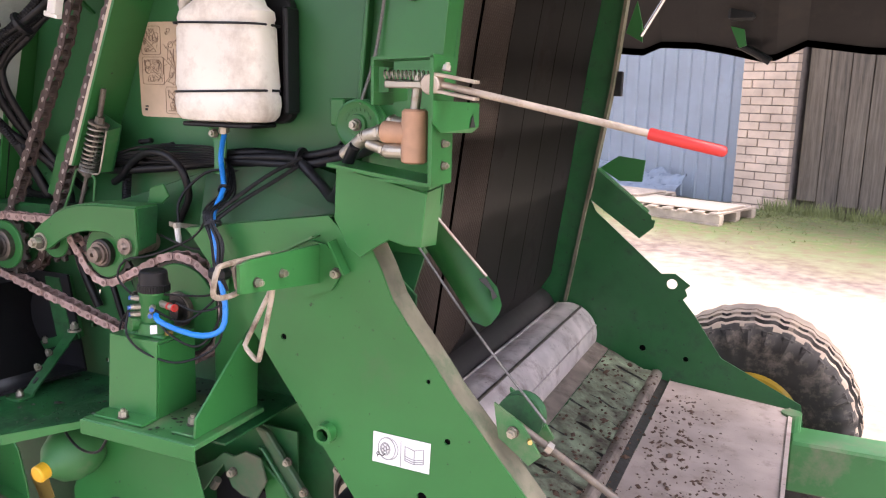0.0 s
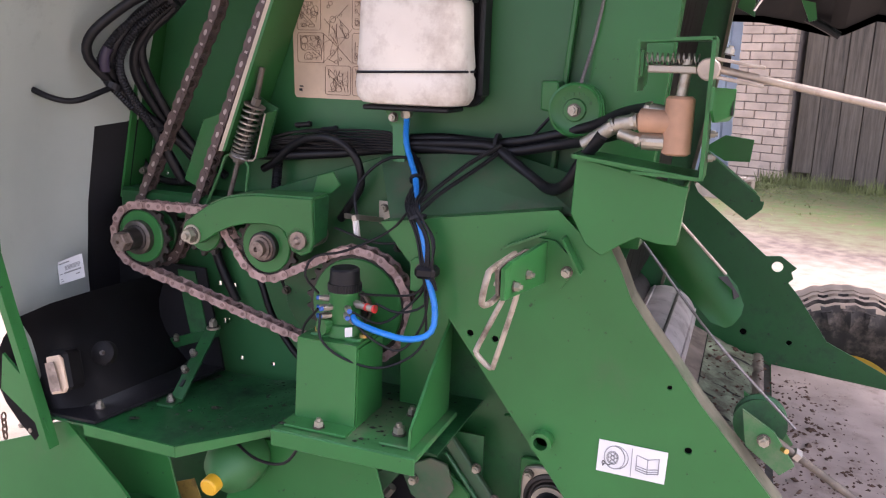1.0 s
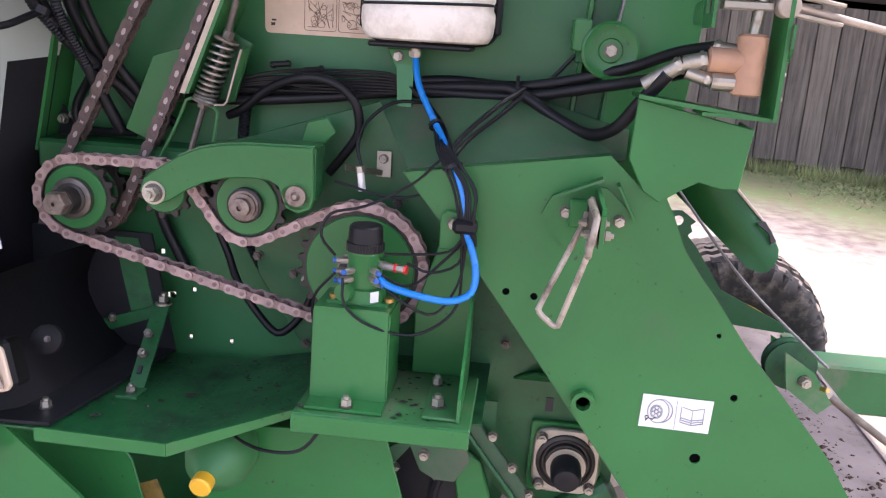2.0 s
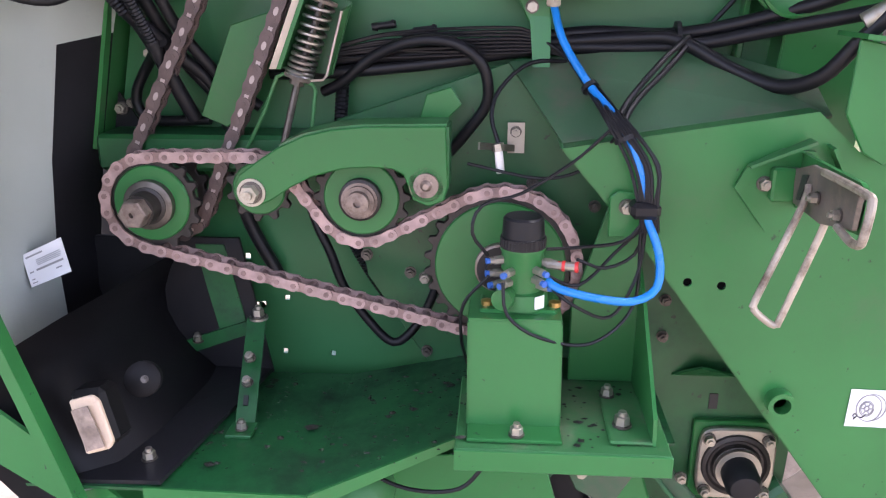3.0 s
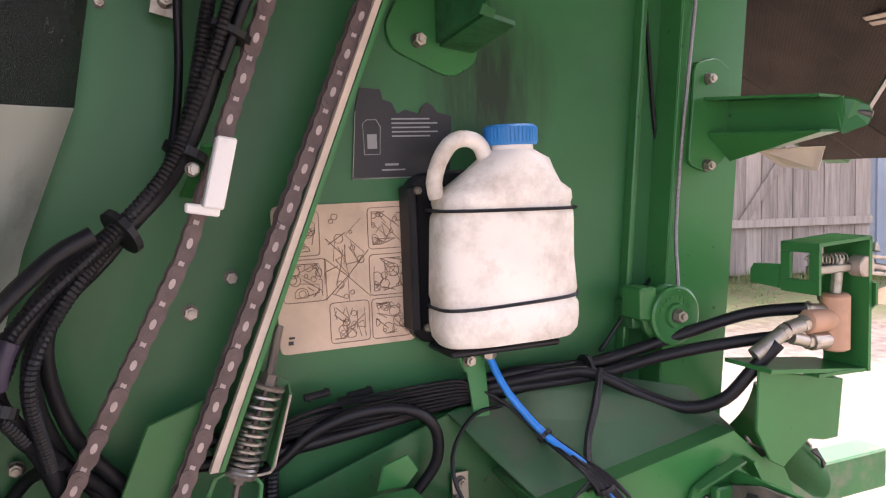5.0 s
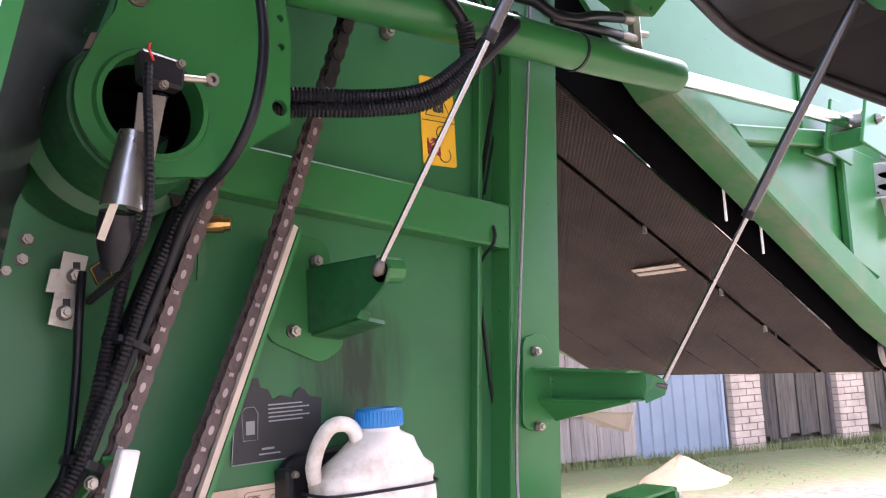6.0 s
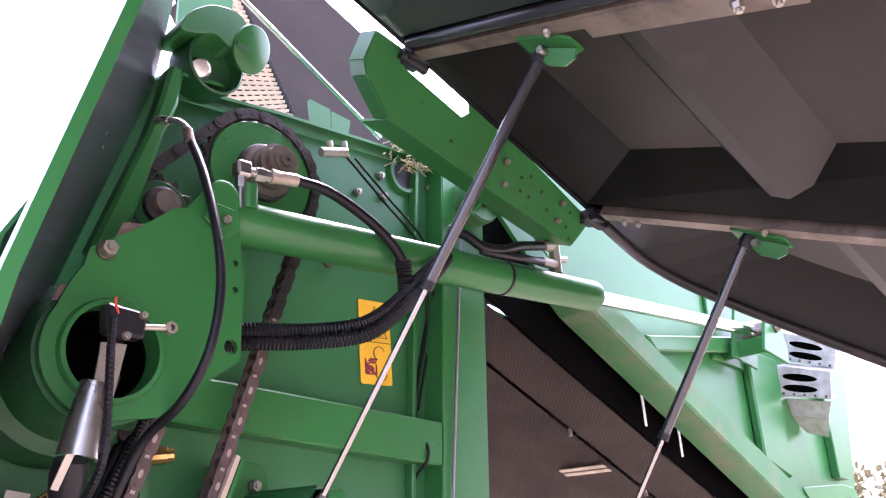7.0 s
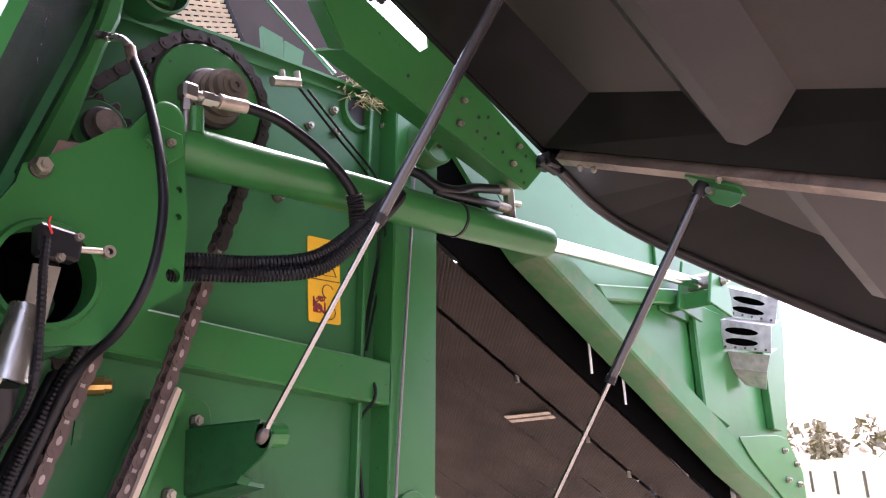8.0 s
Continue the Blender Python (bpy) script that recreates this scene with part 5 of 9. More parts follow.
def build_hinge_beam():
    """Green channel that carries the door hinges."""
    b = thing("hinge_beam", "green channel beam carrying the shield hinges", "beam", (-0.37, -0.25, 2.66))
    tl, la, ll, bl, br, tr = (-0.734, -0.282, 2.826), (-0.745, -0.258, 2.775), (-0.733, -0.250, 2.753), (-0.668, -0.230, 2.696), (-0.136, -0.223, 2.558), (-0.095, -0.253, 2.615)
    # the web leans outwards at the top, with a long slot under the door edge
    part("web", sheet([tl, la, ll, bl, br, tr, (-0.602, -0.290, 2.814), (-0.503, -0.281, 2.772), (-0.492, -0.272, 2.749), (-0.510, -0.264, 2.735), (-0.661, -0.270, 2.784), (-0.678, -0.282, 2.814)], 0.006), green, b)
    part("lower_leaf", sheet([bl, br, (br[0] + 0.01, -0.135, br[2] + 0.038), (bl[0] + 0.01, -0.14, bl[2] + 0.038)], 0.006), green, b)
    for p, q in ((tl, la), (la, ll), (ll, bl)):
        part("end_leaf", sheet([p, q, (q[0] + 0.004, q[1] + 0.045, q[2] + 0.022), (p[0] + 0.004, p[1] + 0.045, p[2] + 0.022)], 0.005), green, b)
    B0, B1, up = Vector(bl), Vector(br), Vector((0.012, -0.030, 0.056))
    nrm = Vector((-0.094, -0.909, -0.406))
    for u, w in ((0.52, 1.0), (0.55, 0.35), (0.86, 1.0), (0.87, 0.4)):
        q = B0.lerp(B1, u) + up * w + nrm * 0.004
        bolt(b, q.x, q.y, q.z, 0.014, toward=nrm)
    for u, w in ((0.62, 0.9), (0.66, 1.1), (0.64, 0.5), (0.69, 0.5), (0.74, 0.9), (0.80, 0.5), (0.92, 0.9), (0.93, 0.4), (0.97, 0.12), (0.26, 0.5)):
        q = B0.lerp(B1, u) + up * w
        part("hole", rod(q + nrm * 0.0034, q + nrm * 0.0042, 0.004, seg=10), ink, b)
    # pivot arm to the frame
    part("stay", sheet([(-0.36, -0.20, 2.66), (-0.30, -0.20, 2.70), (-0.22, -0.03, 2.70), (-0.28, -0.03, 2.64)], 0.012), green, b)


build_hinge_beam()


def build_front_shield():
    """Upright front shield sheet, grey-green inside, with a black plastic lower guard."""
    s = thing("front_shield", "upright front shield with grey-green inner face", "shield", (-1.5, -0.2, 0.9))
    outer = [(-1.402, 0.99), (-1.449, 1.15), (-1.472, 1.24), (-1.471, 1.42), (-1.425, 1.75), (-1.405, 1.84), (-1.345, 2.12), (-1.32, 2.24), (-1.19, 2.69), (-1.12, 2.95)]
    inner = [(-1.50, 0.99), (-1.490, 1.15), (-1.464, 1.31), (-1.428, 1.47), (-1.362, 1.70), (-1.298, 1.86), (-1.250, 2.12), (-1.175, 2.30), (-1.035, 2.70), (-0.995, 2.95)]
    bm = bmesh.new()
    rows = []
    for (xo, zo), (xi, zi) in zip(outer, inner):
        row = []
        for u in (0, 0.2, 0.4, 0.6, 0.76, 1.0):
            bulge = -0.055 * math.sin(u * 3.14159) * max(0.0, min(1.0, (2.3 - zo) / 1.0))
            row.append(bm.verts.new((xo + (xi - xo) * u + bulge, -0.395 + 0.345 * u + (0.014 * (1 - u) if 2.2 < zo < 2.8 else 0.0), zo + (zi - zo) * u)))
        rows.append(row)
    dark, upper = bmesh.new(), bmesh.new()
    for r, (p, q) in enumerate(zip(rows, rows[1:])):
        for i in range(5):
            if (i == 4 and r < 3) or r > 4:
                b = dark if r < 3 else upper
                b.faces.new([b.verts.new(v.co) for v in (p[i], p[i + 1], q[i + 1], q[i])])
            else:
                bm.faces.new((p[i], p[i + 1], q[i + 1], q[i]))
    for b in (bm, dark, upper):
        bmesh.ops.remove_doubles(b, verts=b.verts, dist=1e-5)
        bmesh.ops.delete(b, geom=[v for v in b.verts if not v.link_faces], context='VERTS')
        bmesh.ops.solidify(b, geom=b.faces[:], thickness=0.005)
    part("upper_sheet", upper, black_gloss, s, "glossy black upper lining", smooth=True)
    part("rubber_apron", dark, black_plastic, s, "black rubber apron along the frame", smooth=True)
    part("inner_sheet", bm, green_inside, s, smooth=True)
    # added black plate that keeps daylight out between shield and flange
    part("edge_seal", plate([(-1.58, 1.30), (-1.44, 1.30), (-1.375, 1.60), (-1.32, 1.86), (-1.25, 2.14), (-1.35, 2.14), (-1.45, 1.80)], 0.012, 0.016, 0), black_plastic, s)
    part("apron_return", plate([(-1.56, 0.93), (-1.40, 0.93), (-1.40, 1.30), (-1.45, 1.38), (-1.50, 1.30)], -0.012, -0.008, 0), black_plastic, s)
    part("edge_strip", folded([(-1.372, 0.87)] + [(x - 0.004, z) for x, z in outer], -0.412, -0.388, 0.016), green, s)
    lab = part("label_plate", sheet([(-1.525, -0.208, 1.174), (-1.475, -0.189, 1.196), (-1.462, -0.197, 1.148), (-1.513, -0.216, 1.129)], 0.002), paper, s, "white data label with rows of small print")
    # rows of print as plain bars
    c = [Vector((-1.5245, -0.2105, 1.174)), Vector((-1.4745, -0.1915, 1.196)), Vector((-1.4615, -0.1995, 1.148)), Vector((-1.5125, -0.2185, 1.129))]
    def at(p, q):
        return c[0].lerp(c[1], p).lerp(c[3].lerp(c[2], p), q)
    for a, b, u, h in ((0.08, 0.5, 0.10, 0.05), (0.3, 0.9, 0.28, 0.025), (0.3, 0.92, 0.33, 0.025), (0.3, 0.9, 0.38, 0.025), (0.3, 0.88, 0.43, 0.02), (0.25, 0.92, 0.54, 0.06), (0.08, 0.18, 0.56, 0.04), (0.7, 0.85, 0.72, 0.04), (0.08, 0.16, 0.78, 0.03), (0.08, 0.2, 0.88, 0.03)):
        part("print_bar", sheet([at(a, u), at(b, u), at(b, u + h), at(a, u + h)], 0.001), grey_ink, lab)
    g = thing("lower_guard", "dark black plastic guard with a tan reflector plate", "guard", (-1.4, -0.2, 0.93))
    bm = bmesh.new()
    rows = []
    # a bulging shell: a rounded nose in front, closing towards the frame
    sect = [(-1.475, -0.395, 1.075), (-1.44, -0.39, 1.118), (-1.40, -0.35, 1.140), (-1.37, -0.28, 1.150), (-1.36, -0.20, 1.150), (-1.355, -0.10, 1.145), (-1.355, -0.05, 1.14)]
    for u in range(7):
        v = u / 6
        row = []
        for (x, y, z) in sect:
            b = math.sin(v * 3.14159)
            row.append(bm.verts.new((x - 0.055 * v - 0.03 * b + 0.10 * v * v, y + 0.01 * v, z - 0.21 * v)))
        rows.append(row)
    for a, b in zip(rows, rows[1:]):
        for i in range(len(sect) - 1):
            bm.faces.new((a[i], a[i + 1], b[i + 1], b[i]))
    bmesh.ops.solidify(bm, geom=bm.faces[:], thickness=0.006)
    part("shell", bm, black_plastic, g, smooth=True)
    part("reflector_mount", sheet([(-1.385, -0.360, 1.052), (-1.340, -0.360, 1.060), (-1.320, -0.370, 0.990), (-1.362, -0.372, 0.974)], 0.040, 0.006), door_black, g)
    part("mount_lug", lathe((-1.325, -0.300, 1.035), (0.2, -0.9, 0.35), [(-0.01, 0.024), (0.006, 0.024), (0.010, 0.018), (0.010, 0)], 24), door_black, g, smooth=True)
    bolt(g, -1.318, -0.310, 1.040, 0.010, toward=(0.2, -0.9, 0.35), dark=True)
    part("back", sheet([(-1.52, -0.06, 1.16), (-1.26, -0.06, 1.16), (-1.22, -0.06, 0.93), (-1.46, -0.06, 0.93)], 0.006), black_plastic, g)
    part("floor", sheet([(-1.45, -0.38, 0.925), (-1.28, -0.38, 0.93), (-1.22, -0.06, 0.935), (-1.46, -0.06, 0.935)], 0.006), black_plastic, g)
    part("reflector", sheet([(-1.380, -0.385, 1.047), (-1.350, -0.385, 1.056), (-1.341, -0.386, 1.050), (-1.325, -0.394, 0.998), (-1.330, -0.395, 0.988), (-1.361, -0.396, 0.979)], 0.008, 0.002), decal_tan, g, "tan scratched reflector plate")
    part("lens", sheet([(-1.373, -0.3975, 1.040), (-1.351, -0.3975, 1.047), (-1.334, -0.4015, 0.994), (-1.357, -0.4035, 0.987)], 0.002), lens_brown, g, "dark scratched lens")


build_front_shield()


def build_tray():
    t = thing("oil_tray", "green folded steel tray below the chains, oily and dusty", "tray", (-1.0, -0.2, 0.92))
    for q in ([(-1.46, -0.385, 0.9225), (-1.09, -0.385, 0.9225), (-1.09, -0.05, 0.9225), (-1.46, -0.05, 0.9225)], [(-1.09, -0.385, 0.9225), (-0.90, -0.30, 0.965), (-0.90, -0.05, 0.965), (-1.09, -0.05, 0.9225)], [(-0.90, -0.30, 0.965), (-0.62, -0.30, 0.965), (-0.62, -0.05, 0.965), (-0.90, -0.05, 0.965)]):
        part("floor_sheet", sheet(q, 0.004), tray_green, t)
    part("front_lip", sheet([(-1.30, -0.387, 0.927), (-1.09, -0.387, 0.924), (-1.09, -0.387, 0.903), (-1.30, -0.387, 0.905)], 0.004), green, t)
    part("corner_lip", sheet([(-1.09, -0.387, 0.924), (-0.90, -0.302, 0.967), (-0.90, -0.302, 0.955), (-1.09, -0.387, 0.903)], 0.004), green, t)
    s = thing("pump_shelf", "green shelf plate with an upright gusset", "shelf", (-0.77, -0.25, 0.97))
    part("shelf_plate", block(-0.905, -0.635, -0.36, -0.16, 0.974, 0.984, 0.002), green_dusty, s)
    part("front_lip", block(-0.905, -0.635, -0.364, -0.3605, 0.955, 0.984, 0.001), green, s)
    part("gusset", sheet([(-0.655, -0.34, 0.985), (-0.655, -0.16, 0.985), (-0.655, -0.15, 1.16), (-0.655, -0.20, 1.13), (-0.655, -0.335, 1.02)], 0.005), green, s)
    part("gusset_foot", block(-0.71, -0.655, -0.34, -0.22, 0.985, 0.99, 0.002), green_dusty, s)
    part("back_plate", plate([(-0.75, 0.985), (-0.655, 0.985), (-0.655, 1.27), (-0.70, 1.27), (-0.75, 1.10)], -0.165, -0.160), green, s)
    bolt(s, -0.69, -0.30, 0.991, 0.024, toward=(0, 0, 1))
    bolt(s, -0.70, -0.22, 0.991, 0.02, toward=(0, 0, 1))
    # lower sheets
    l = thing("lower_shield", "smooth green lower shield sheet", "shield", (-0.9, -0.2, 0.7))
    part("sheet", plate([(-1.04, 0.87), (-0.785, 0.885), (-0.745, 0.745), (-0.72, 0.55), (-1.10, 0.55), (-1.12, 0.72)], -0.205, -0.20), green, l)
    # added dark sheet that fills the see-through opening below the tray
    part("back_sheet", plate([(-1.55, 0.915), (-0.60, 0.915), (-0.60, 0.42), (-1.55, 0.42)], -0.10, -0.095, 0), green_grimy_shade, l)
    l2 = thing("front_lower_shield", "green lower front shield with a folded edge", "shield", (-1.4, -0.3, 0.7))
    part("sheet", plate([(-1.46, 0.87), (-1.26, 0.875), (-1.234, 0.853), (-1.208, 0.814), (-1.190, 0.735), (-1.17, 0.5), (-1.46, 0.5)], -0.265, -0.26), green, l2)
    part("stay", sheet([(-1.66, -0.367, 0.79), (-1.557, -0.367, 0.828), (-1.42, -0.367, 0.879), (-1.405, -0.367, 0.900), (-1.362, -0.367, 0.914), (-1.240, -0.367, 0.802), (-1.02, -0.367, 0.56), (-1.66, -0.367, 0.56)], 0.006), green, l2)
    part("end_plate", sheet([(-1.47, -0.402, 1.046), (-1.405, -0.402, 0.990), (-1.368, -0.402, 0.90), (-1.40, -0.402, 0.915), (-1.483, -0.402, 0.972)], 0.006), green, l2)
    for x, z in ((-1.408, 0.966), (-1.396, 0.952), (-1.385, 0.925)):
        part("square_hole", plate([(x - 0.005, z - 0.005), (x + 0.005, z - 0.004), (x + 0.005, z + 0.006), (x - 0.005, z + 0.005)], -0.4064, -0.4052, 0), ink, l2)
    part("hinge_tube", rod((-1.58, -0.30, 0.925), (-1.46, -0.30, 1.005), 0.020, seg=20), green, l2, smooth=True)
    cover = thing("drum_cover", "round green drum cover with a dusty rolled rim", "cover panel", (-1.25, -0.3, 0.56))
    part("dish", lathe((-1.262, -0.262, 0.500), (0, -1, 0), [(0, 0.222), (0.050, 0.222), (0.056, 0.216), (0.050, 0.180), (0.058, 0.10), (0.060, 0)], 48), green, cover, smooth=True)
    part("rim", lathe((-1.262, -0.300, 0.500), (0, -1, 0), [(0, 0.214), (0.0, 0.228), (0.020, 0.230), (0.026, 0.222), (0.024, 0.180), (0.018, 0.176)], 48, False), dust_caked, cover, "dusty rolled rim", smooth=True)
    bolt(cover, -1.150, -0.322, 0.668, 0.014)
    bolt(l2, -1.465, -0.37, 0.89, 0.02)
    bolt(l2, -1.44, -0.37, 0.885, 0.02)


build_tray()


def build_wheel():
    w = thing("baler_wheel", "dusty ribbed baler wheel with yellow rim", "wheel", (0.21, 1.6, 0.13))
    c, R = (0.195, 0, 0.515), 0.370
    prof = [(0.02, 0.165), (0.0, 0.21), (-0.015, 0.26), (-0.02, 0.295), (-0.012, 0.322), (0.006, 0.340)]
    k = 0.016
    while k < 0.27:
        top = R - 0.024 * ((k - 0.14) / 0.13) ** 2
        prof += [(k, top), (k + 0.029, top + 0.001), (k + 0.032, top - 0.013), (k + 0.037, top - 0.013)]
        k += 0.040
    prof += [(0.29, 0.340), (0.315, 0.325), (0.32, 0.29), (0.30, 0.21), (0.28, 0.165)]
    bm = lathe((c[0], 1.40, c[2]), (0, 1, 0), prof, 144, False)
    for v in bm.verts:
        dx, dz = v.co.x - c[0], v.co.z - c[2]
        rr, a = math.hypot(dx, dz), math.atan2(dz, dx)
        if rr > 0.342:
            v.co.y += 0.006 * math.sin(a * 24) + 0.003 * math.sin(a * 61)
            v.co.x += dx / rr * 0.003 * math.sin(a * 37)
            v.co.z += dz / rr * 0.003 * math.sin(a * 37)
        elif rr > 0.28:
            # scalloped shoulder
            v.co.y += -0.014 * max(0.0, math.sin(a * 32)) * (1 if v.co.y < 1.55 else -1)
    tyre = part("tyre", bm, tyre_rubber, w, smooth=True)
    tyre.data.materials.append(tread_rubber)
    for p in tyre.data.polygons:
        q = p.center
        base = WORLD_OF[tyre]
        # rib tops take the lit tread colour; grooves and sidewalls stay dark
        if abs(q.y - 1.54) < 0.13 and math.hypot(q.x - c[0], q.z - c[2]) > R - 0.010 - 0.024 * ((q.y - 1.54) / 0.13) ** 2:
            p.material_index = 1
    for i in range(32):
        a = 6.28318 * i / 32
        q = lambda r, y, o: (c[0] + r * math.cos(a + o), y, c[2] + r * math.sin(a + o))
        part("shoulder_lug", sheet([q(0.285, 1.380, 0.03), q(0.338, 1.400, 0.0), q(0.338, 1.400, 0.125), q(0.285, 1.380, 0.095)], 0.020, 0.006), tyre_rubber, tyre)
    part("rim", lathe((c[0], 1.40, c[2]), (0, 1, 0), [(0.0, 0.170), (0.012, 0.180), (0.03, 0.155), (0.10, 0.15), (0.10, 0.06), (0.06, 0.06), (0.06, 0.0)], 48), yellow_rim, w, smooth=True)


build_wheel()


def build_far_door():
    """The opposite shield door, hanging half open beyond the chamber."""
    d = thing("far_shield_door", "brown-black underside of the opposite shield door", "shield door", (0.1, 2.5, 1.8))
    outline = [(-0.60, 1.80), (-0.44, 1.79), (-0.36, 1.825), (-0.20, 1.82), (-0.08, 1.80), (0.08, 1.765), (0.14, 1.77), (0.26, 1.83), (0.5, 1.80), (0.9, 1.78), (1.6, 1.76)]
    bm = bmesh.new()
    rows = [[bm.verts.new((x, 2.55, z)) for x, z in outline], [bm.verts.new((x, 2.55, z + 0.03)) for x, z in outline], [bm.verts.new((x, 2.2, z + 0.32)) for x, z in outline], [bm.verts.new((x, 1.5, 2.75)) for x, z in outline]]
    for a, b in zip(rows, rows[1:]):
        for i in range(len(outline) - 1):
            bm.faces.new((a[i], a[i + 1], b[i + 1], b[i]))
    bmesh.ops.solidify(bm, geom=bm.faces[:], thickness=0.015)
    part("skin", bm, door_plastic, d)
    part("latch_box", block(-0.06, 0.05, 2.36, 2.44, 1.93, 2.05, 0.01), black_plastic, d)
    part("latch_label", block(-0.03, 0.03, 2.352, 2.358, 2.01, 2.035), paper, d)
    part("latch_hook", sheet([(-0.06, 2.45, 1.93), (0.0, 2.45, 1.93), (0.02, 2.45, 1.83), (-0.01, 2.45, 1.82)], 0.012), green, d)
    part("latch_handle", tube([(-0.02, 2.5, 1.84), (0.06, 2.5, 1.80), (0.12, 2.5, 1.765)], 0.018), black_plastic, d)


build_far_door()

# chain drives
def wrap(circles, closed=True):
    """The path of a chain round sprockets (x, z, radius, turn): turn +1 anticlockwise, -1 clockwise. Returns points (x, z)."""
    n = len(circles)
    out = [None] * n
    inn = [None] * n
    for i in range(n):
        (x1, z1, r1, s1), (x2, z2, r2, s2) = circles[i], circles[(i + 1) % n]
        d = math.hypot(x2 - x1, z2 - z1)
        phi = math.atan2(z2 - z1, x2 - x1)
        th = phi - math.asin(max(-1, min(1, (s2 * r2 - s1 * r1) / d)))
        nx, nz = -math.sin(th), math.cos(th)
        out[i] = (x1 - s1 * r1 * nx, z1 - s1 * r1 * nz)
        inn[(i + 1) % n] = (x2 - s2 * r2 * nx, z2 - s2 * r2 * nz)
    pts = []
    for i in range(n):
        x, z, r, s = circles[i]
        a0 = math.atan2(inn[i][1] - z, inn[i][0] - x)
        a1 = math.atan2(out[i][1] - z, out[i][0] - x)
        while s > 0 and a1 < a0:
            a1 += 2 * math.pi
        while s < 0 and a1 > a0:
            a1 -= 2 * math.pi
        k = max(2, int(abs(a1 - a0) / 0.12))
        pts += [(x + r * math.cos(a0 + (a1 - a0) * j / k), z + r * math.sin(a0 + (a1 - a0) * j / k)) for j in range(k + 1)]
    return pts


def along(pts, step):
    """Points at even steps along a closed path."""
    pts = pts + [pts[0]]
    lens = [math.hypot(b[0] - a[0], b[1] - a[1]) for a, b in zip(pts, pts[1:])]
    total = sum(lens)
    n = int(round(total / step / 2)) * 2
    st, res, i, acc = total / n, [], 0, 0.0
    for k in range(n):
        want = k * st
        while acc + lens[i] < want - 1e-9:
            acc += lens[i]
            i += 1
        u = (want - acc) / max(lens[i], 1e-9)
        res.append((pts[i][0] + (pts[i + 1][0] - pts[i][0]) * u, pts[i][1] + (pts[i + 1][1] - pts[i][1]) * u))
    return res, st


def link_mesh(name, pitch, gap, h, plate_mat, pin_mat, pin_r, pin_half, wear=None):
    """One link along +x: two waisted plates and the pins or rollers in it."""
    bm = bmesh.new()
    ol = []
    for cx, a0 in ((pitch / 2, -100), (-pitch / 2, 80)):
        ol += [(cx + h * math.cos(radians(a0 + 200 * k / 6)), h * math.sin(radians(a0 + 200 * k / 6))) for k in range(7)]
        ol.append((0, h * 0.80 if cx > 0 else -h * 0.80))
    for y in (-gap, gap):
        bm2 = plate(ol, y - 0.0016, y + 0.0016, 0)
        me = bpy.data.meshes.new("t")
        bm2.to_mesh(me)
        bm2.free()
        bm.from_mesh(me)
        bpy.data.meshes.remove(me)
    n_plate = len(bm.faces)
    for cx in (-pitch / 2, pitch / 2):
        b2 = rod((cx, -pin_half, 0), (cx, pin_half, 0), pin_r, seg=8)
        me = bpy.data.meshes.new("t")
        b2.to_mesh(me)
        b2.free()
        bm.from_mesh(me)
        bpy.data.meshes.remove(me)
    n_pin = len(bm.faces)
    if wear:
        # the rubbed middle of the near plate
        b2 = plate([(0.0065 * math.cos(a), 0.0034 * math.sin(a)) for a in [6.28318 * k / 12 for k in range(12)]], -gap - 0.0021, -gap - 0.001, 0)
        t2 = bpy.data.meshes.new("t")
        b2.to_mesh(t2)
        b2.free()
        bm.from_mesh(t2)
        bpy.data.meshes.remove(t2)
    me = bpy.data.meshes.new(name)
    bmesh.ops.recalc_face_normals(bm, faces=bm.faces)
    bm.to_mesh(me)
    bm.free()
    me.materials.append(plate_mat)
    me.materials.append(pin_mat)
    me.materials.append(wear or pin_mat)
    for i, p in enumerate(me.polygons):
        p.material_index = 0 if i < n_plate else 1 if i < n_pin else 2
    return me


def build_chain(name, label, circles, y, pitch, mats, inner_mat, h, dark_above=9.0):
    pts, st = along(wrap(circles), pitch)
    ch = thing(name, label, "chain", (pts[0][0], y, pts[0][1]))
    outer = link_mesh("outer_link", st, 0.0125, h, mats[0], mats[1], 0.0042, 0.0150, mats[2])
    inner = link_mesh("inner_link", st, 0.0100, h * 0.95, inner_mat, inner_mat, 0.0072, 0.0075, mats[2])
    # a second pair of link meshes in the darker steel, without bright spots
    oily = link_mesh("dark_outer_link", st, 0.0125, h, chain_dark, chain_dark, 0.0042, 0.0150), link_mesh("dark_inner_link", st, 0.0100, h * 0.95, chain_dark, chain_dark, 0.0072, 0.0075)
    n = len(pts)
    for i in range(n):
        a, b = Vector((pts[i][0], y, pts[i][1])), Vector((pts[(i + 1) % n][0], y, pts[(i + 1) % n][1]))
        ang = math.atan2(b.z - a.z, b.x - a.x)
        m = Matrix.Translation((a + b) / 2) @ Matrix.Rotation(-ang, 4, "Y")
        # links above the given height use the darker pair
        if a.z > dark_above:
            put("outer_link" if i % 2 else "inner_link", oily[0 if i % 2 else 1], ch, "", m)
        else:
            put("outer_link" if i % 2 else "inner_link", outer if i % 2 else inner, ch, "", m)
    return ch


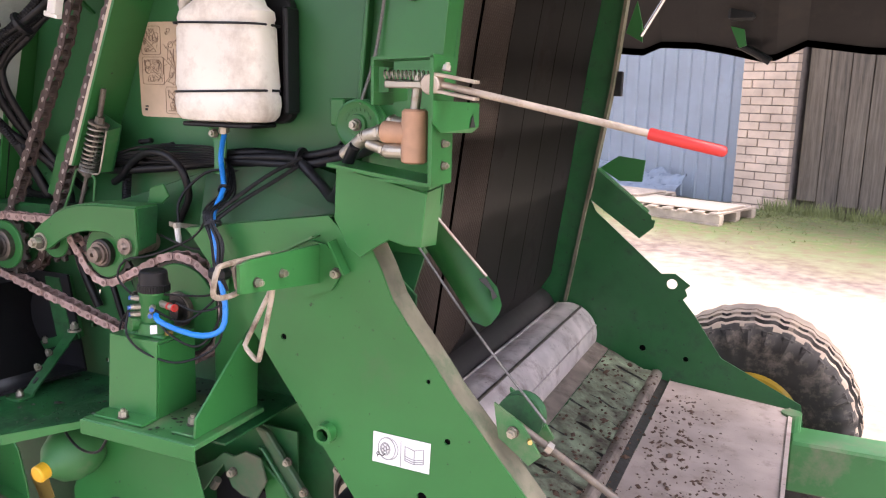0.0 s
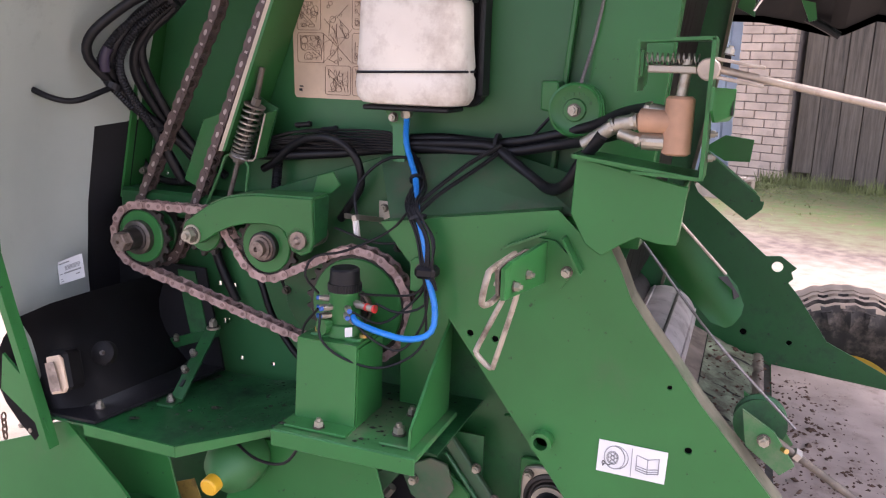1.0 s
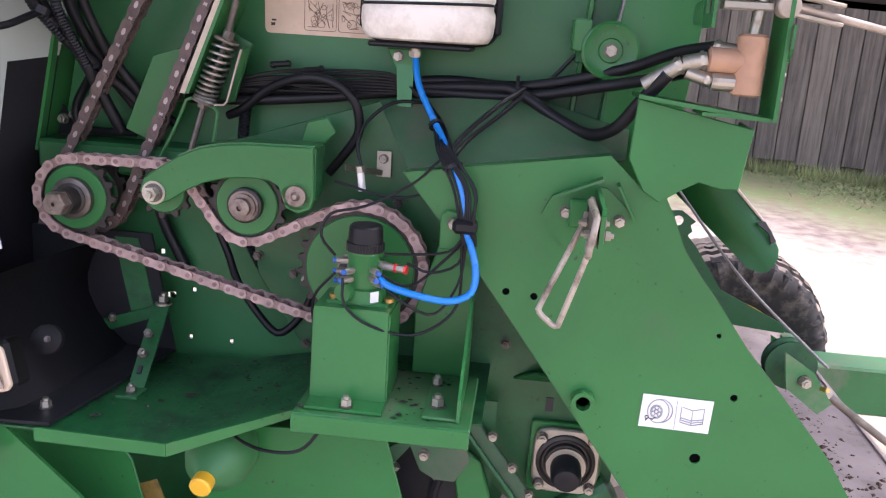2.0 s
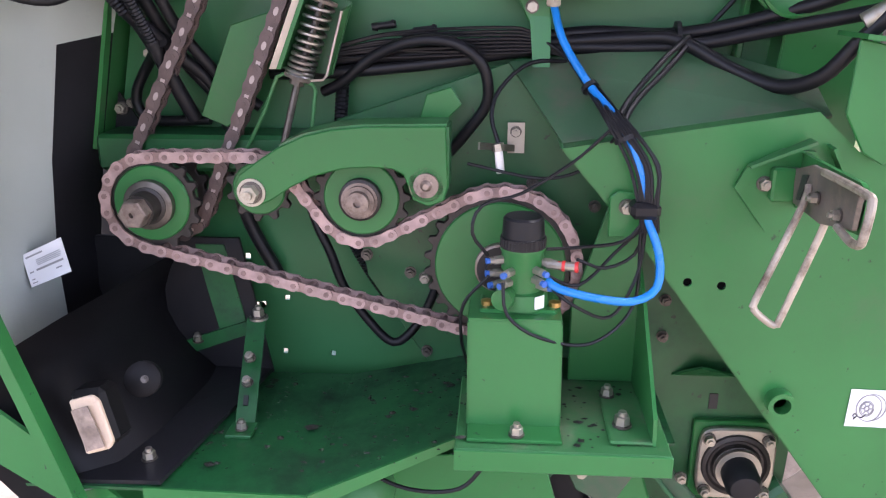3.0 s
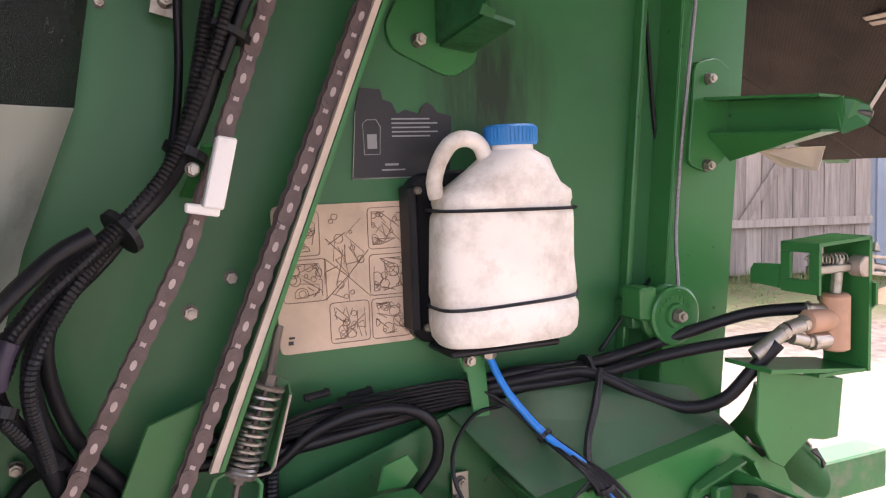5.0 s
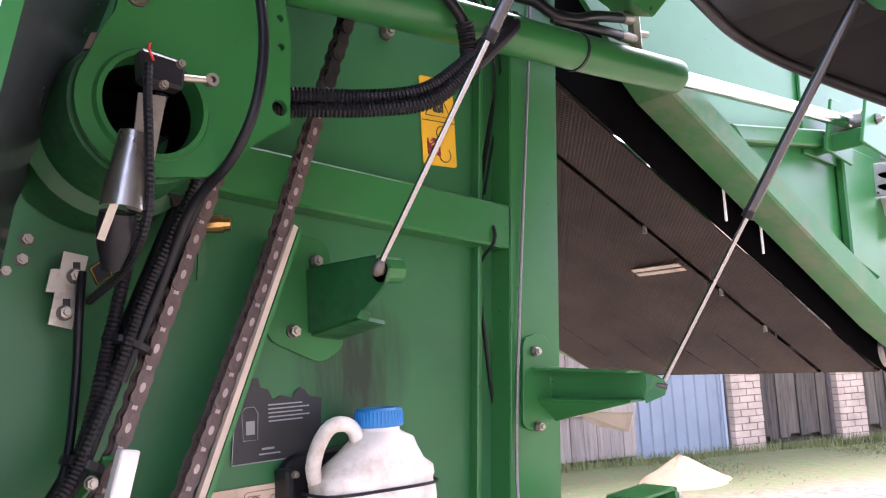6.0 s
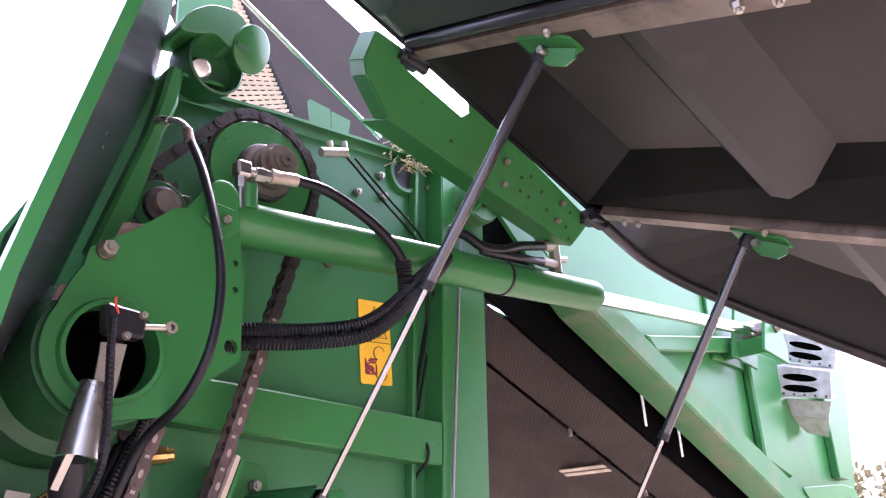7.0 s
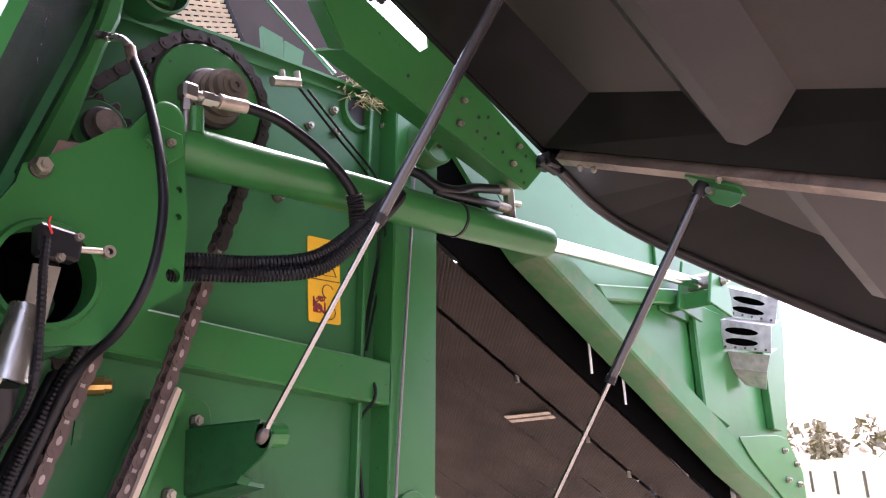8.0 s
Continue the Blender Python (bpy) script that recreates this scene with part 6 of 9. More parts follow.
def sprocket(name, label, x, y, z, r, teeth, hub_r, disc_r, face_mat=None, shaft=None, tip=None, hub_mat=None, shaft_mat=None):
    """A toothed wheel with a painted disc; shaft: rows (distance, radius) of the bright stub in front."""
    s = thing(name, label, "sprocket", (x, y, z), group="sprockets")
    ol = []
    for k in range(teeth):
        a = 6.28318 * k / teeth
        w = 6.28318 / teeth
        ol += [(x + rr * math.cos(a + f * w), z + rr * math.sin(a + f * w)) for rr, f in ((r - 0.005, -0.30), (r + 0.004, -0.12), (r + 0.004, 0.12), (r - 0.005, 0.30))]
    part("toothed_ring", plate(ol, y - 0.005, y + 0.005, 0.001), chain_dark, s)
    part("disc", lathe((x, y + 0.004, z), (0, -1, 0), [(0, disc_r), (0.012, disc_r), (0.014, disc_r - 0.002), (0.014, hub_r)], 40), face_mat or green, s, smooth=True)
    if shaft:
        part("shaft", lathe((x, y - 0.008, z), (0, -1, 0), shaft, 24), shaft_mat or hub_brown, s, smooth=True)
    if tip:
        part("shaft_end", lathe((x, y - 0.008, z), (0, -1, 0), tip, 6), hub_brown, s, "bare steel shaft end")
    part("hub", lathe((x, y - 0.008, z), (0, -1, 0), [(0, hub_r), (0.014, hub_r), (0.016, hub_r - 0.003), (0.016, hub_r * 0.6)], 28), hub_mat or chain_dark, s, smooth=True)
    part("back_hub", rod((x, y + 0.004, z), (x, -0.001, z), hub_r * 0.9, seg=20), green_grimy_shade, s)
    return s


YC = -0.135
A, I, B, C = (-1.357, 1.236), (-1.197, 1.260), (-1.050, 1.249), (-0.852, 1.152)
build_chain("drive_chain", "dusty pinkish roller chain round four sprockets", [(*A, 0.068, -1), (*I, 0.046, -1), (*B, 0.066, 1), (*C, 0.110, -1)], YC, 0.0254, (chain_steel, chain_rust, None), chain_rust, 0.0088)
G, H, S2, T, Q = (-1.218, 1.70), (-1.057, 2.18), (-1.03, 2.48), (-0.848, 2.585), (-0.965, 2.05)
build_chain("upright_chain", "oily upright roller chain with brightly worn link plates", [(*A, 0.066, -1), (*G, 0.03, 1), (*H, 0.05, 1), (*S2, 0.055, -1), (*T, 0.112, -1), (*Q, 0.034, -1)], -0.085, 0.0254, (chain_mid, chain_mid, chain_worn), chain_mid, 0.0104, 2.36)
sprocket("sprocket", "green sprocket with a long grey splined shaft", *A[:1], YC, A[1], 0.068, 16, 0.036, 0.056, shaft=[(0, 0.0275), (0.018, 0.0275), (0.020, 0.023), (0.046, 0.022), (0.046, 0.0)], tip=[(0.044, 0.0205), (0.066, 0.0205), (0.068, 0.0185), (0.068, 0.004), (0.060, 0.004), (0.060, 0.0)], hub_mat=dark_steel, shaft_mat=chain_dark)
sprocket("idler_sprocket", "small green idler sprocket with dark teeth", *I[:1], YC, I[1], 0.046, 11, 0.018, 0.038)
sprocket("sprocket", "green sprocket with a greasy ringed hub", *B[:1], YC, B[1], 0.066, 16, 0.030, 0.054, shaft=[(0, 0.026), (0.018, 0.026), (0.018, 0.022), (0.024, 0.022), (0.024, 0.016), (0.036, 0.016), (0.037, 0.005), (0.03, 0.005), (0.03, 0)])
sprocket("large_sprocket", "large green sprocket behind the oil pump", *C[:1], YC, C[1], 0.106, 27, 0.036, 0.094, shaft=[(0, 0.033), (0.018, 0.033), (0.018, 0.022), (0.03, 0.02), (0.03, 0)], shaft_mat=chain_dark, hub_mat=hub_brown)
sprocket("inner_sprocket", "dark sprocket on the lower drive shaft", *A[:1], -0.085, A[1], 0.066, 16, 0.03, 0.05, green_grimy_shade)
sprocket("top_sprocket", "large green top sprocket with a rusty ringed hub", *T[:1], -0.085, T[1], 0.112, 26, 0.052, 0.10, shaft=[(0, 0.047), (0.020, 0.047), (0.022, 0.036), (0.034, 0.036), (0.034, 0.040), (0.037, 0.040), (0.038, 0.033), (0.052, 0.033), (0.052, 0.037), (0.055, 0.037), (0.056, 0.030), (0.068, 0.029), (0.068, 0.020), (0.072, 0.020), (0.072, 0.012), (0.078, 0.012), (0.078, 0.005), (0.074, 0.005), (0.074, 0)], shaft_mat=dark_worn, hub_mat=chain_dark)
sprocket("idler_sprocket", "dark greasy upper idler sprocket", *S2[:1], -0.085, S2[1], 0.055, 12, 0.03, 0.045, green_grimy_shade, shaft=[(0, 0.02), (0.03, 0.02), (0.03, 0)])
sprocket("idler_sprocket", "dark idler hidden behind the pivot plate", *H[:1], -0.085, H[1], 0.05, 11, 0.02, 0.04, green_grimy_shade)


def build_tensioner():
    a = thing("tensioner_arm", "curved bright green chain tensioner arm", "tensioner", (-1.05, -0.17, 1.3))
    ol = [(-1.222, 1.266), (-1.214, 1.287), (-1.185, 1.308), (-1.155, 1.327), (-1.12, 1.343), (-1.08, 1.352), (-1.04, 1.356), (-0.927, 1.358), (-0.924, 1.275), (-0.930, 1.256), (-0.951, 1.247), (-0.972, 1.256), (-0.979, 1.275), (-0.985, 1.291), (-1.0, 1.299), (-1.03, 1.301), (-1.07, 1.298), (-1.11, 1.287), (-1.14, 1.272), (-1.17, 1.252), (-1.19, 1.244), (-1.21, 1.250)]
    part("arm_plate", plate(ol, -0.180, -0.172, 0.002), green, a)
    part("top_flange", folded([(-1.155, 1.327), (-1.12, 1.343), (-1.08, 1.352), (-1.04, 1.356), (-0.927, 1.358)], -0.174, -0.118, 0.005), green_dusty, a)
    # darker green here paints the shadow under the arm
    part("end_plate", sheet([(-0.926, -0.174, 1.356), (-0.926, -0.174, 1.27), (-0.926, -0.128, 1.28), (-0.926, -0.118, 1.356)], 0.005), green_grimy_shade, a)
    part("pivot_bush", lathe((-0.954, -0.166, 1.278), (0, -1, 0), [(-0.06, 0.022), (0.012, 0.024), (0.014, 0.024), (0.014, 0.017), (0.020, 0.017), (0.020, 0.008), (0.026, 0.004), (0.026, 0)], 24), hub_brown, a, "bare steel bush with a grease nipple", smooth=True)
    bolt(a, -1.196, -0.182, 1.264, 0.030)
    part("slot_washer", lathe((-1.196, -0.18, 1.264), (0, -1, 0), [(0, 0.02), (0.003, 0.02)], 20), zinc, a)
    part("upper_lug", plate([(-0.96, 1.39), (-0.925, 1.40), (-0.91, 1.375), (-0.93, 1.356), (-0.97, 1.356)], -0.10, -0.095), green, a)
    # spring and rod
    s = thing("tension_spring", "bright coil spring on a threaded tension rod", "spring", (-1.11, -0.105, 1.42))
    p0, p1 = Vector((-1.143, -0.090, 1.414)), Vector((-1.105, -0.090, 1.514))
    d = (p1 - p0).normalized()
    u = d.cross(Vector((0, 1, 0))).normalized()
    v = d.cross(u)
    turns, pts = 11, []
    for k in range(turns * 14 + 1):
        f = k / (turns * 14)
        # the lower coils sit closer than the upper ones
        q = p0.lerp(p1, f ** 1.35)
        a = 6.28318 * k / 14
        pts.append(q + (u * math.cos(a) + v * math.sin(a)) * 0.0185)
    part("coil", tube(pts, 0.0028, 6, False), steel, s, smooth=True)
    part("rod", tube([(-1.172, -0.100, 1.305), p0, p1, (-1.085, -0.090, 1.590)], 0.0052, 8, False), dark_steel, s)
    threads = [rod(p1.lerp(Vector((-1.085, -0.090, 1.590)), k / 30), p1.lerp(Vector((-1.085, -0.090, 1.590)), (k + 0.5) / 30), 0.0062, seg=8) for k in range(4, 30)]
    part("thread", joined(*threads), dark_worn, s)
    part("nut", rod(p1 + d * 0.004, p1 + d * 0.018, 0.0100, seg=6), dark_worn, s)
    part("washer", rod(p1, p1 + d * 0.004, 0.022, seg=18), dark_worn, s)
    part("seat", joined(rod(p0 - d * 0.005, p0, 0.021, seg=18), rod(p0 - d * 0.014, p0 - d * 0.006, 0.011, seg=6)), dark_worn, s)
    # channel behind the coil with a bright bent edge
    part("guide_plate", sheet([(-1.172, -0.062, 1.420), (-1.100, -0.062, 1.412), (-1.068, -0.062, 1.512), (-1.125, -0.062, 1.540)], 0.004), green_grimy_shade, s)
    part("guide_edge", sheet([(-1.104, -0.064, 1.412), (-1.104, -0.094, 1.412), (-1.076, -0.094, 1.502), (-1.072, -0.064, 1.508)], 0.003), green_dusty, s)
    part("bent_edge", tube([(-1.142, -0.096, 1.406), (-1.108, -0.096, 1.408), (-1.102, -0.096, 1.414), (-1.077, -0.096, 1.502)], 0.0019, 6, False), worn_tan, s)
    for fork in ([(-1.224, -0.095, 1.310), (-1.196, -0.095, 1.362), (-1.174, -0.095, 1.412), (-1.164, -0.095, 1.416), (-1.148, -0.095, 1.412)], [(-1.136, -0.095, 1.406), (-1.124, -0.095, 1.402), (-1.119, -0.095, 1.394), (-1.128, -0.095, 1.335)]):
        part("yoke", tube(fork, 0.0030, 8, False), green_dusty, s)
    # chain guide rail and shield
    r = thing("chain_guide", "cream wear strip on a green rail beside the chain", "chain guide", (-1.0, -0.12, 1.43))
    part("wear_strip", sheet([(-1.181, -0.102, 1.424), (-1.171, -0.102, 1.424), (-0.891, -0.102, 2.104), (-0.898, -0.102, 2.108)], 0.012), cream, r)
    part("rail", sheet([(-1.1705, -0.102, 1.424), (-1.164, -0.102, 1.424), (-0.885, -0.102, 2.10), (-0.8905, -0.102, 2.102)], 0.016), green, r)
    part("rail_web", sheet([(-1.167, -0.094, 1.425), (-1.167, -0.003, 1.425), (-0.888, -0.003, 2.10), (-0.888, -0.094, 2.10)], 0.004), green, r)
    sh = thing("chain_shield", "small flat green shield plate between the chain runs", "shield", (-1.24, -0.06, 1.35))
    part("plate", plate([(-1.245, 1.482), (-1.178, 1.503), (-1.225, 1.355), (-1.262, 1.335), (-1.30, 1.352)], -0.068, -0.063), green, sh)
    part("stay", block(-1.24, -1.22, -0.064, -0.003, 1.40, 1.43, 0.002), green, sh)


build_tensioner()


def build_brace():
    """Slotted brace bracket standing on the tray."""
    b = thing("slotted_brace", "dark green slotted brace bolted to the tray", "bracket", (-1.2, -0.27, 0.93))
    part("upright", sheet([(-1.232, -0.225, 0.927), (-1.203, -0.225, 0.927), (-1.222, -0.075, 1.030), (-1.252, -0.075, 1.030)], 0.004), green_grimy_shade, b)
    part("foot", block(-1.236, -1.198, -0.262, -0.222, 0.9248, 0.930, 0.001), green_grimy_shade, b)
    part("arm", sheet([(-1.225, -0.070, 1.034), (-1.225, -0.070, 1.012), (-1.360, -0.064, 0.960), (-1.360, -0.064, 0.985)], 0.006), green_grimy_shade, b)
    part("leg", sheet([(-1.330, -0.06, 1.150), (-1.284, -0.06, 1.150), (-1.268, -0.06, 1.07), (-1.255, -0.06, 1.003), (-1.300, -0.06, 0.992), (-1.316, -0.06, 1.07)], 0.012), green_grimy_shade, b)
    part("leg_fold", sheet([(-1.284, -0.062, 1.150), (-1.268, -0.062, 1.07), (-1.255, -0.062, 1.003), (-1.255, -0.030, 1.003), (-1.268, -0.030, 1.07), (-1.284, -0.030, 1.150)], 0.004), green, b)
    for q in ((-1.227, -0.152, 0.998), (-1.222, -0.187, 0.975)):
        bolt(b, *q, 0.017, toward=(0, -0.55, 0.83))
    part("slot", sheet([(-1.226, -0.203, 0.9455), (-1.219, -0.203, 0.9455), (-1.221, -0.190, 0.9545), (-1.228, -0.190, 0.9545)], 0.0045), ink, b)
    bolt(b, -1.217, -0.243, 0.931, 0.018, toward=(0, 0, 1))
    bolt(b, -1.340, -0.066, 0.985, 0.018, toward=(0, -0.3, 1))
    bolt(b, -1.372, -0.05, 1.005, 0.015)
    bolt(b, -1.315, -0.33, 0.932, 0.02, toward=(0, 0, 1))
    bolt(b, -1.234, -0.075, 1.034, 0.022, toward=(0, 0, 1))
    part("washer", rod((-1.234, -0.075, 1.030), (-1.234, -0.075, 1.034), 0.015, seg=18), zinc, b)


build_brace()


def build_bearing():
    b = thing("flange_bearing", "square flange bearing with a grey casting and black shaft cap", "bearing", (-0.465, -0.09, 0.8))
    sq = round_xz([(-0.535, 0.73), (-0.40, 0.73), (-0.40, 0.87), (-0.535, 0.87)], 0.01)
    part("base_plate", plate(sq, -0.066, -0.053, 0.002), green, b)
    cast = round_xz([(-0.522, 0.742), (-0.502, 0.735), (-0.432, 0.735), (-0.412, 0.742), (-0.405, 0.77), (-0.405, 0.83), (-0.412, 0.858), (-0.432, 0.864), (-0.502, 0.864), (-0.522, 0.858), (-0.528, 0.83), (-0.528, 0.77)], 0.012)
    part("casting", plate(cast, -0.080, -0.0665, 0.003), zinc, b, "weathered grey casting")
    part("ring", lathe((-0.467, -0.079, 0.80), (0, -1, 0), [(0, 0.055), (0.006, 0.054), (0.008, 0.048), (0.004, 0.044), (0.004, 0.04), (0.012, 0.038), (0.014, 0.032)], 32), chain_dark, b, smooth=True)
    part("collar", lathe((-0.467, -0.083, 0.80), (0, -1, 0), [(0, 0.036), (0.016, 0.036), (0.016, 0.028)], 32), zinc, b, smooth=True)
    part("shaft_cap", lathe((-0.467, -0.085, 0.80), (0, -1, -0.12), [(0, 0.028), (0.045, 0.028), (0.055, 0.022), (0.06, 0.0)], 24), black_plastic, b, "black rubber shaft cap", smooth=True)
    for x, z in ((-0.513, 0.846), (-0.42, 0.846), (-0.513, 0.752), (-0.42, 0.752)):
        bolt(b, x, -0.081, z, 0.020)
    # slot and lug in the plate above
    b2 = thing("wedge_lug", "small dark green wedge lug on the gearbox plate", "bracket", (-0.5, -0.06, 0.95))
    part("lug", sheet([(-0.575, -0.053, 0.945), (-0.535, -0.075, 0.968), (-0.46, -0.075, 0.95), (-0.47, -0.053, 0.945)], 0.004), green_grimy_shade, b2)
    part("slot", block(-0.512, -0.498, -0.0535, -0.0522, 0.885, 0.912, 0), ink, b2)


build_bearing()


def build_lower_clutter():
    """Bars, an angled link and the accumulator under the tray."""
    a = thing("accumulator", "dark green round pressure accumulator with a yellow cap", "accumulator", (-1.05, -0.25, 0.80))
    prof = [(-0.01, 0.0), (0.0, 0.03), (0.02, 0.058), (0.05, 0.068), (0.09, 0.066), (0.12, 0.052), (0.14, 0.028), (0.15, 0.022), (0.155, 0.0)]
    ax = Vector((-0.02, -1, -0.16))
    part("vessel", lathe((-1.054, -0.195, 0.85), ax, [(h * 0.86, r * 0.86) for h, r in prof], 32), green_dusty, a, smooth=True)
    tip = Vector((-1.054, -0.195, 0.85)) + ax.normalized() * 0.126
    part("cap", lathe(tip, ax, [(0, 0.018), (0.022, 0.018), (0.025, 0.015), (0.025, 0)], 24), yellow_cap, a, "yellow plastic cap", smooth=True)
    part("neck", rod((-1.054, -0.26, 0.88), (-1.054, -0.26, 0.922), 0.008), zinc, a)
    part("tag", sheet([(-1.240, -0.215, 0.732), (-1.190, -0.215, 0.752), (-1.168, -0.215, 0.692), (-1.206, -0.215, 0.664)], 0.002), tag_yellow, a, "grimy yellow warning tag")
    l = thing("lower_linkage", "dark green linkage bars below the shelf", "linkage", (-0.65, -0.1, 0.75))
    part("bar", sheet([(-0.690, -0.12, 0.925), (-0.655, -0.12, 0.915), (-0.455, -0.12, 0.66), (-0.495, -0.12, 0.65)], 0.016, 0.003), dull_green, l)
    part("bar", sheet([(-0.668, -0.135, 0.885), (-0.660, -0.135, 0.885), (-0.50, -0.135, 0.68), (-0.510, -0.135, 0.68)], 0.010, 0.002), green_grimy_shade, l)
    part("bar", sheet([(-0.68, -0.115, 0.85), (-0.62, -0.115, 0.80), (-0.56, -0.115, 0.60), (-0.64, -0.115, 0.60)], 0.012, 0.003), green, l)
    part("bracket", plate([(-0.875, 0.775), (-0.768, 0.842), (-0.745, 0.862), (-0.720, 0.858), (-0.690, 0.875), (-0.655, 0.868), (-0.640, 0.82), (-0.665, 0.775), (-0.700, 0.775), (-0.728, 0.790), (-0.748, 0.835), (-0.80, 0.765), (-0.862, 0.730)], -0.152, -0.146), dull_green, l)
    # flat black plate that paints the dark of the recess
    part("recess", plate([(-0.80, 0.765), (-0.748, 0.83), (-0.725, 0.785), (-0.66, 0.77), (-0.65, 0.60), (-0.80, 0.60)], -0.112, -0.108, 0), black_plastic, l)
    for x, y, z, s in ((-0.721, -0.153, 0.825, 0.020), (-0.603, -0.128, 0.862, 0.018), (-0.564, -0.128, 0.805, 0.018), (-0.53, -0.128, 0.755, 0.016)):
        bolt(l, x, y, z, s)
    part("hose_end", joined(rod((-0.785, -0.14, 0.770), (-0.772, -0.14, 0.790), 0.009, seg=8), rod((-0.700, -0.13, 0.765), (-0.690, -0.13, 0.790), 0.008, seg=8)), zinc, l)
    part("hose", tube([(-0.695, -0.13, 0.770), (-0.705, -0.12, 0.72), (-0.70, -0.11, 0.62)], 0.010), rubber, l)
    part("tube", tube([(-1.07, -0.27, 0.925), (-1.03, -0.29, 0.902), (-0.97, -0.31, 0.888), (-0.90, -0.33, 0.905), (-0.86, -0.335, 0.955)], 0.0028), rubber, l)
    part("cylinder", rod((-0.63, -0.06, 0.55), (-0.38, -0.06, 0.75), 0.03), green_grimy_shade, l)
    g = thing("pressure_gauge", "round steel pressure gauge with a white dial", "gauge", (-0.975, -0.21, 0.678))
    gx = Vector((0.12, -1, 0.22))
    part("case", lathe((-0.977, -0.20, 0.674), gx, [(0, 0.032), (0.03, 0.032), (0.032, 0.035), (0.038, 0.035), (0.038, 0.030), (0.034, 0.029), (0.034, 0)], 32), steel, g, smooth=True)
    face = Vector((-0.977, -0.20, 0.674)) + gx.normalized() * 0.035
    part("dial", lathe(face, gx, [(0, 0.029), (0.001, 0.029), (0.001, 0)], 32), paper, g, "white dial")
    part("needle", tube([face + gx.normalized() * 0.002 + Vector((-0.012, 0, -0.001)), face + gx.normalized() * 0.002 + Vector((0.010, 0, 0.001))], 0.0012, 4, False), ink, g)
    # black disc painting the dark round the gauge
    part("recess", lathe((-0.985, -0.2065, 0.695), (0, -1, 0), [(0, 0.036), (0.0008, 0.036), (0.0008, 0)], 28), ink, g)
    n = thing("data_plate", "dark data plate with a pale edge", "sign", (-0.78, -0.207, 0.70))
    part("edge", plate([(-0.795, 0.665), (-0.755, 0.665), (-0.755, 0.735), (-0.795, 0.735)], -0.2085, -0.2065, 0), paper, n)
    part("field", plate([(-0.791, 0.668), (-0.759, 0.668), (-0.759, 0.731), (-0.791, 0.731)], -0.2095, -0.2088, 0), decal_black, n)
    ch = thing("safety_chain", "short rusty chain hanging at the front shield", "chain", (-1.50, -0.39, 0.87))
    for k in range(4):
        z = 0.905 - k * 0.013
        c = [(-1.50 + (0.005 * math.cos(q) if k % 2 else 0), -0.392 + (0 if k % 2 else 0.005 * math.cos(q)), z + 0.009 * math.sin(q)) for q in [6.28318 * i / 10 for i in range(11)]]
        part("link", tube(c, 0.0018, 5, False), rust, ch)


build_lower_clutter()

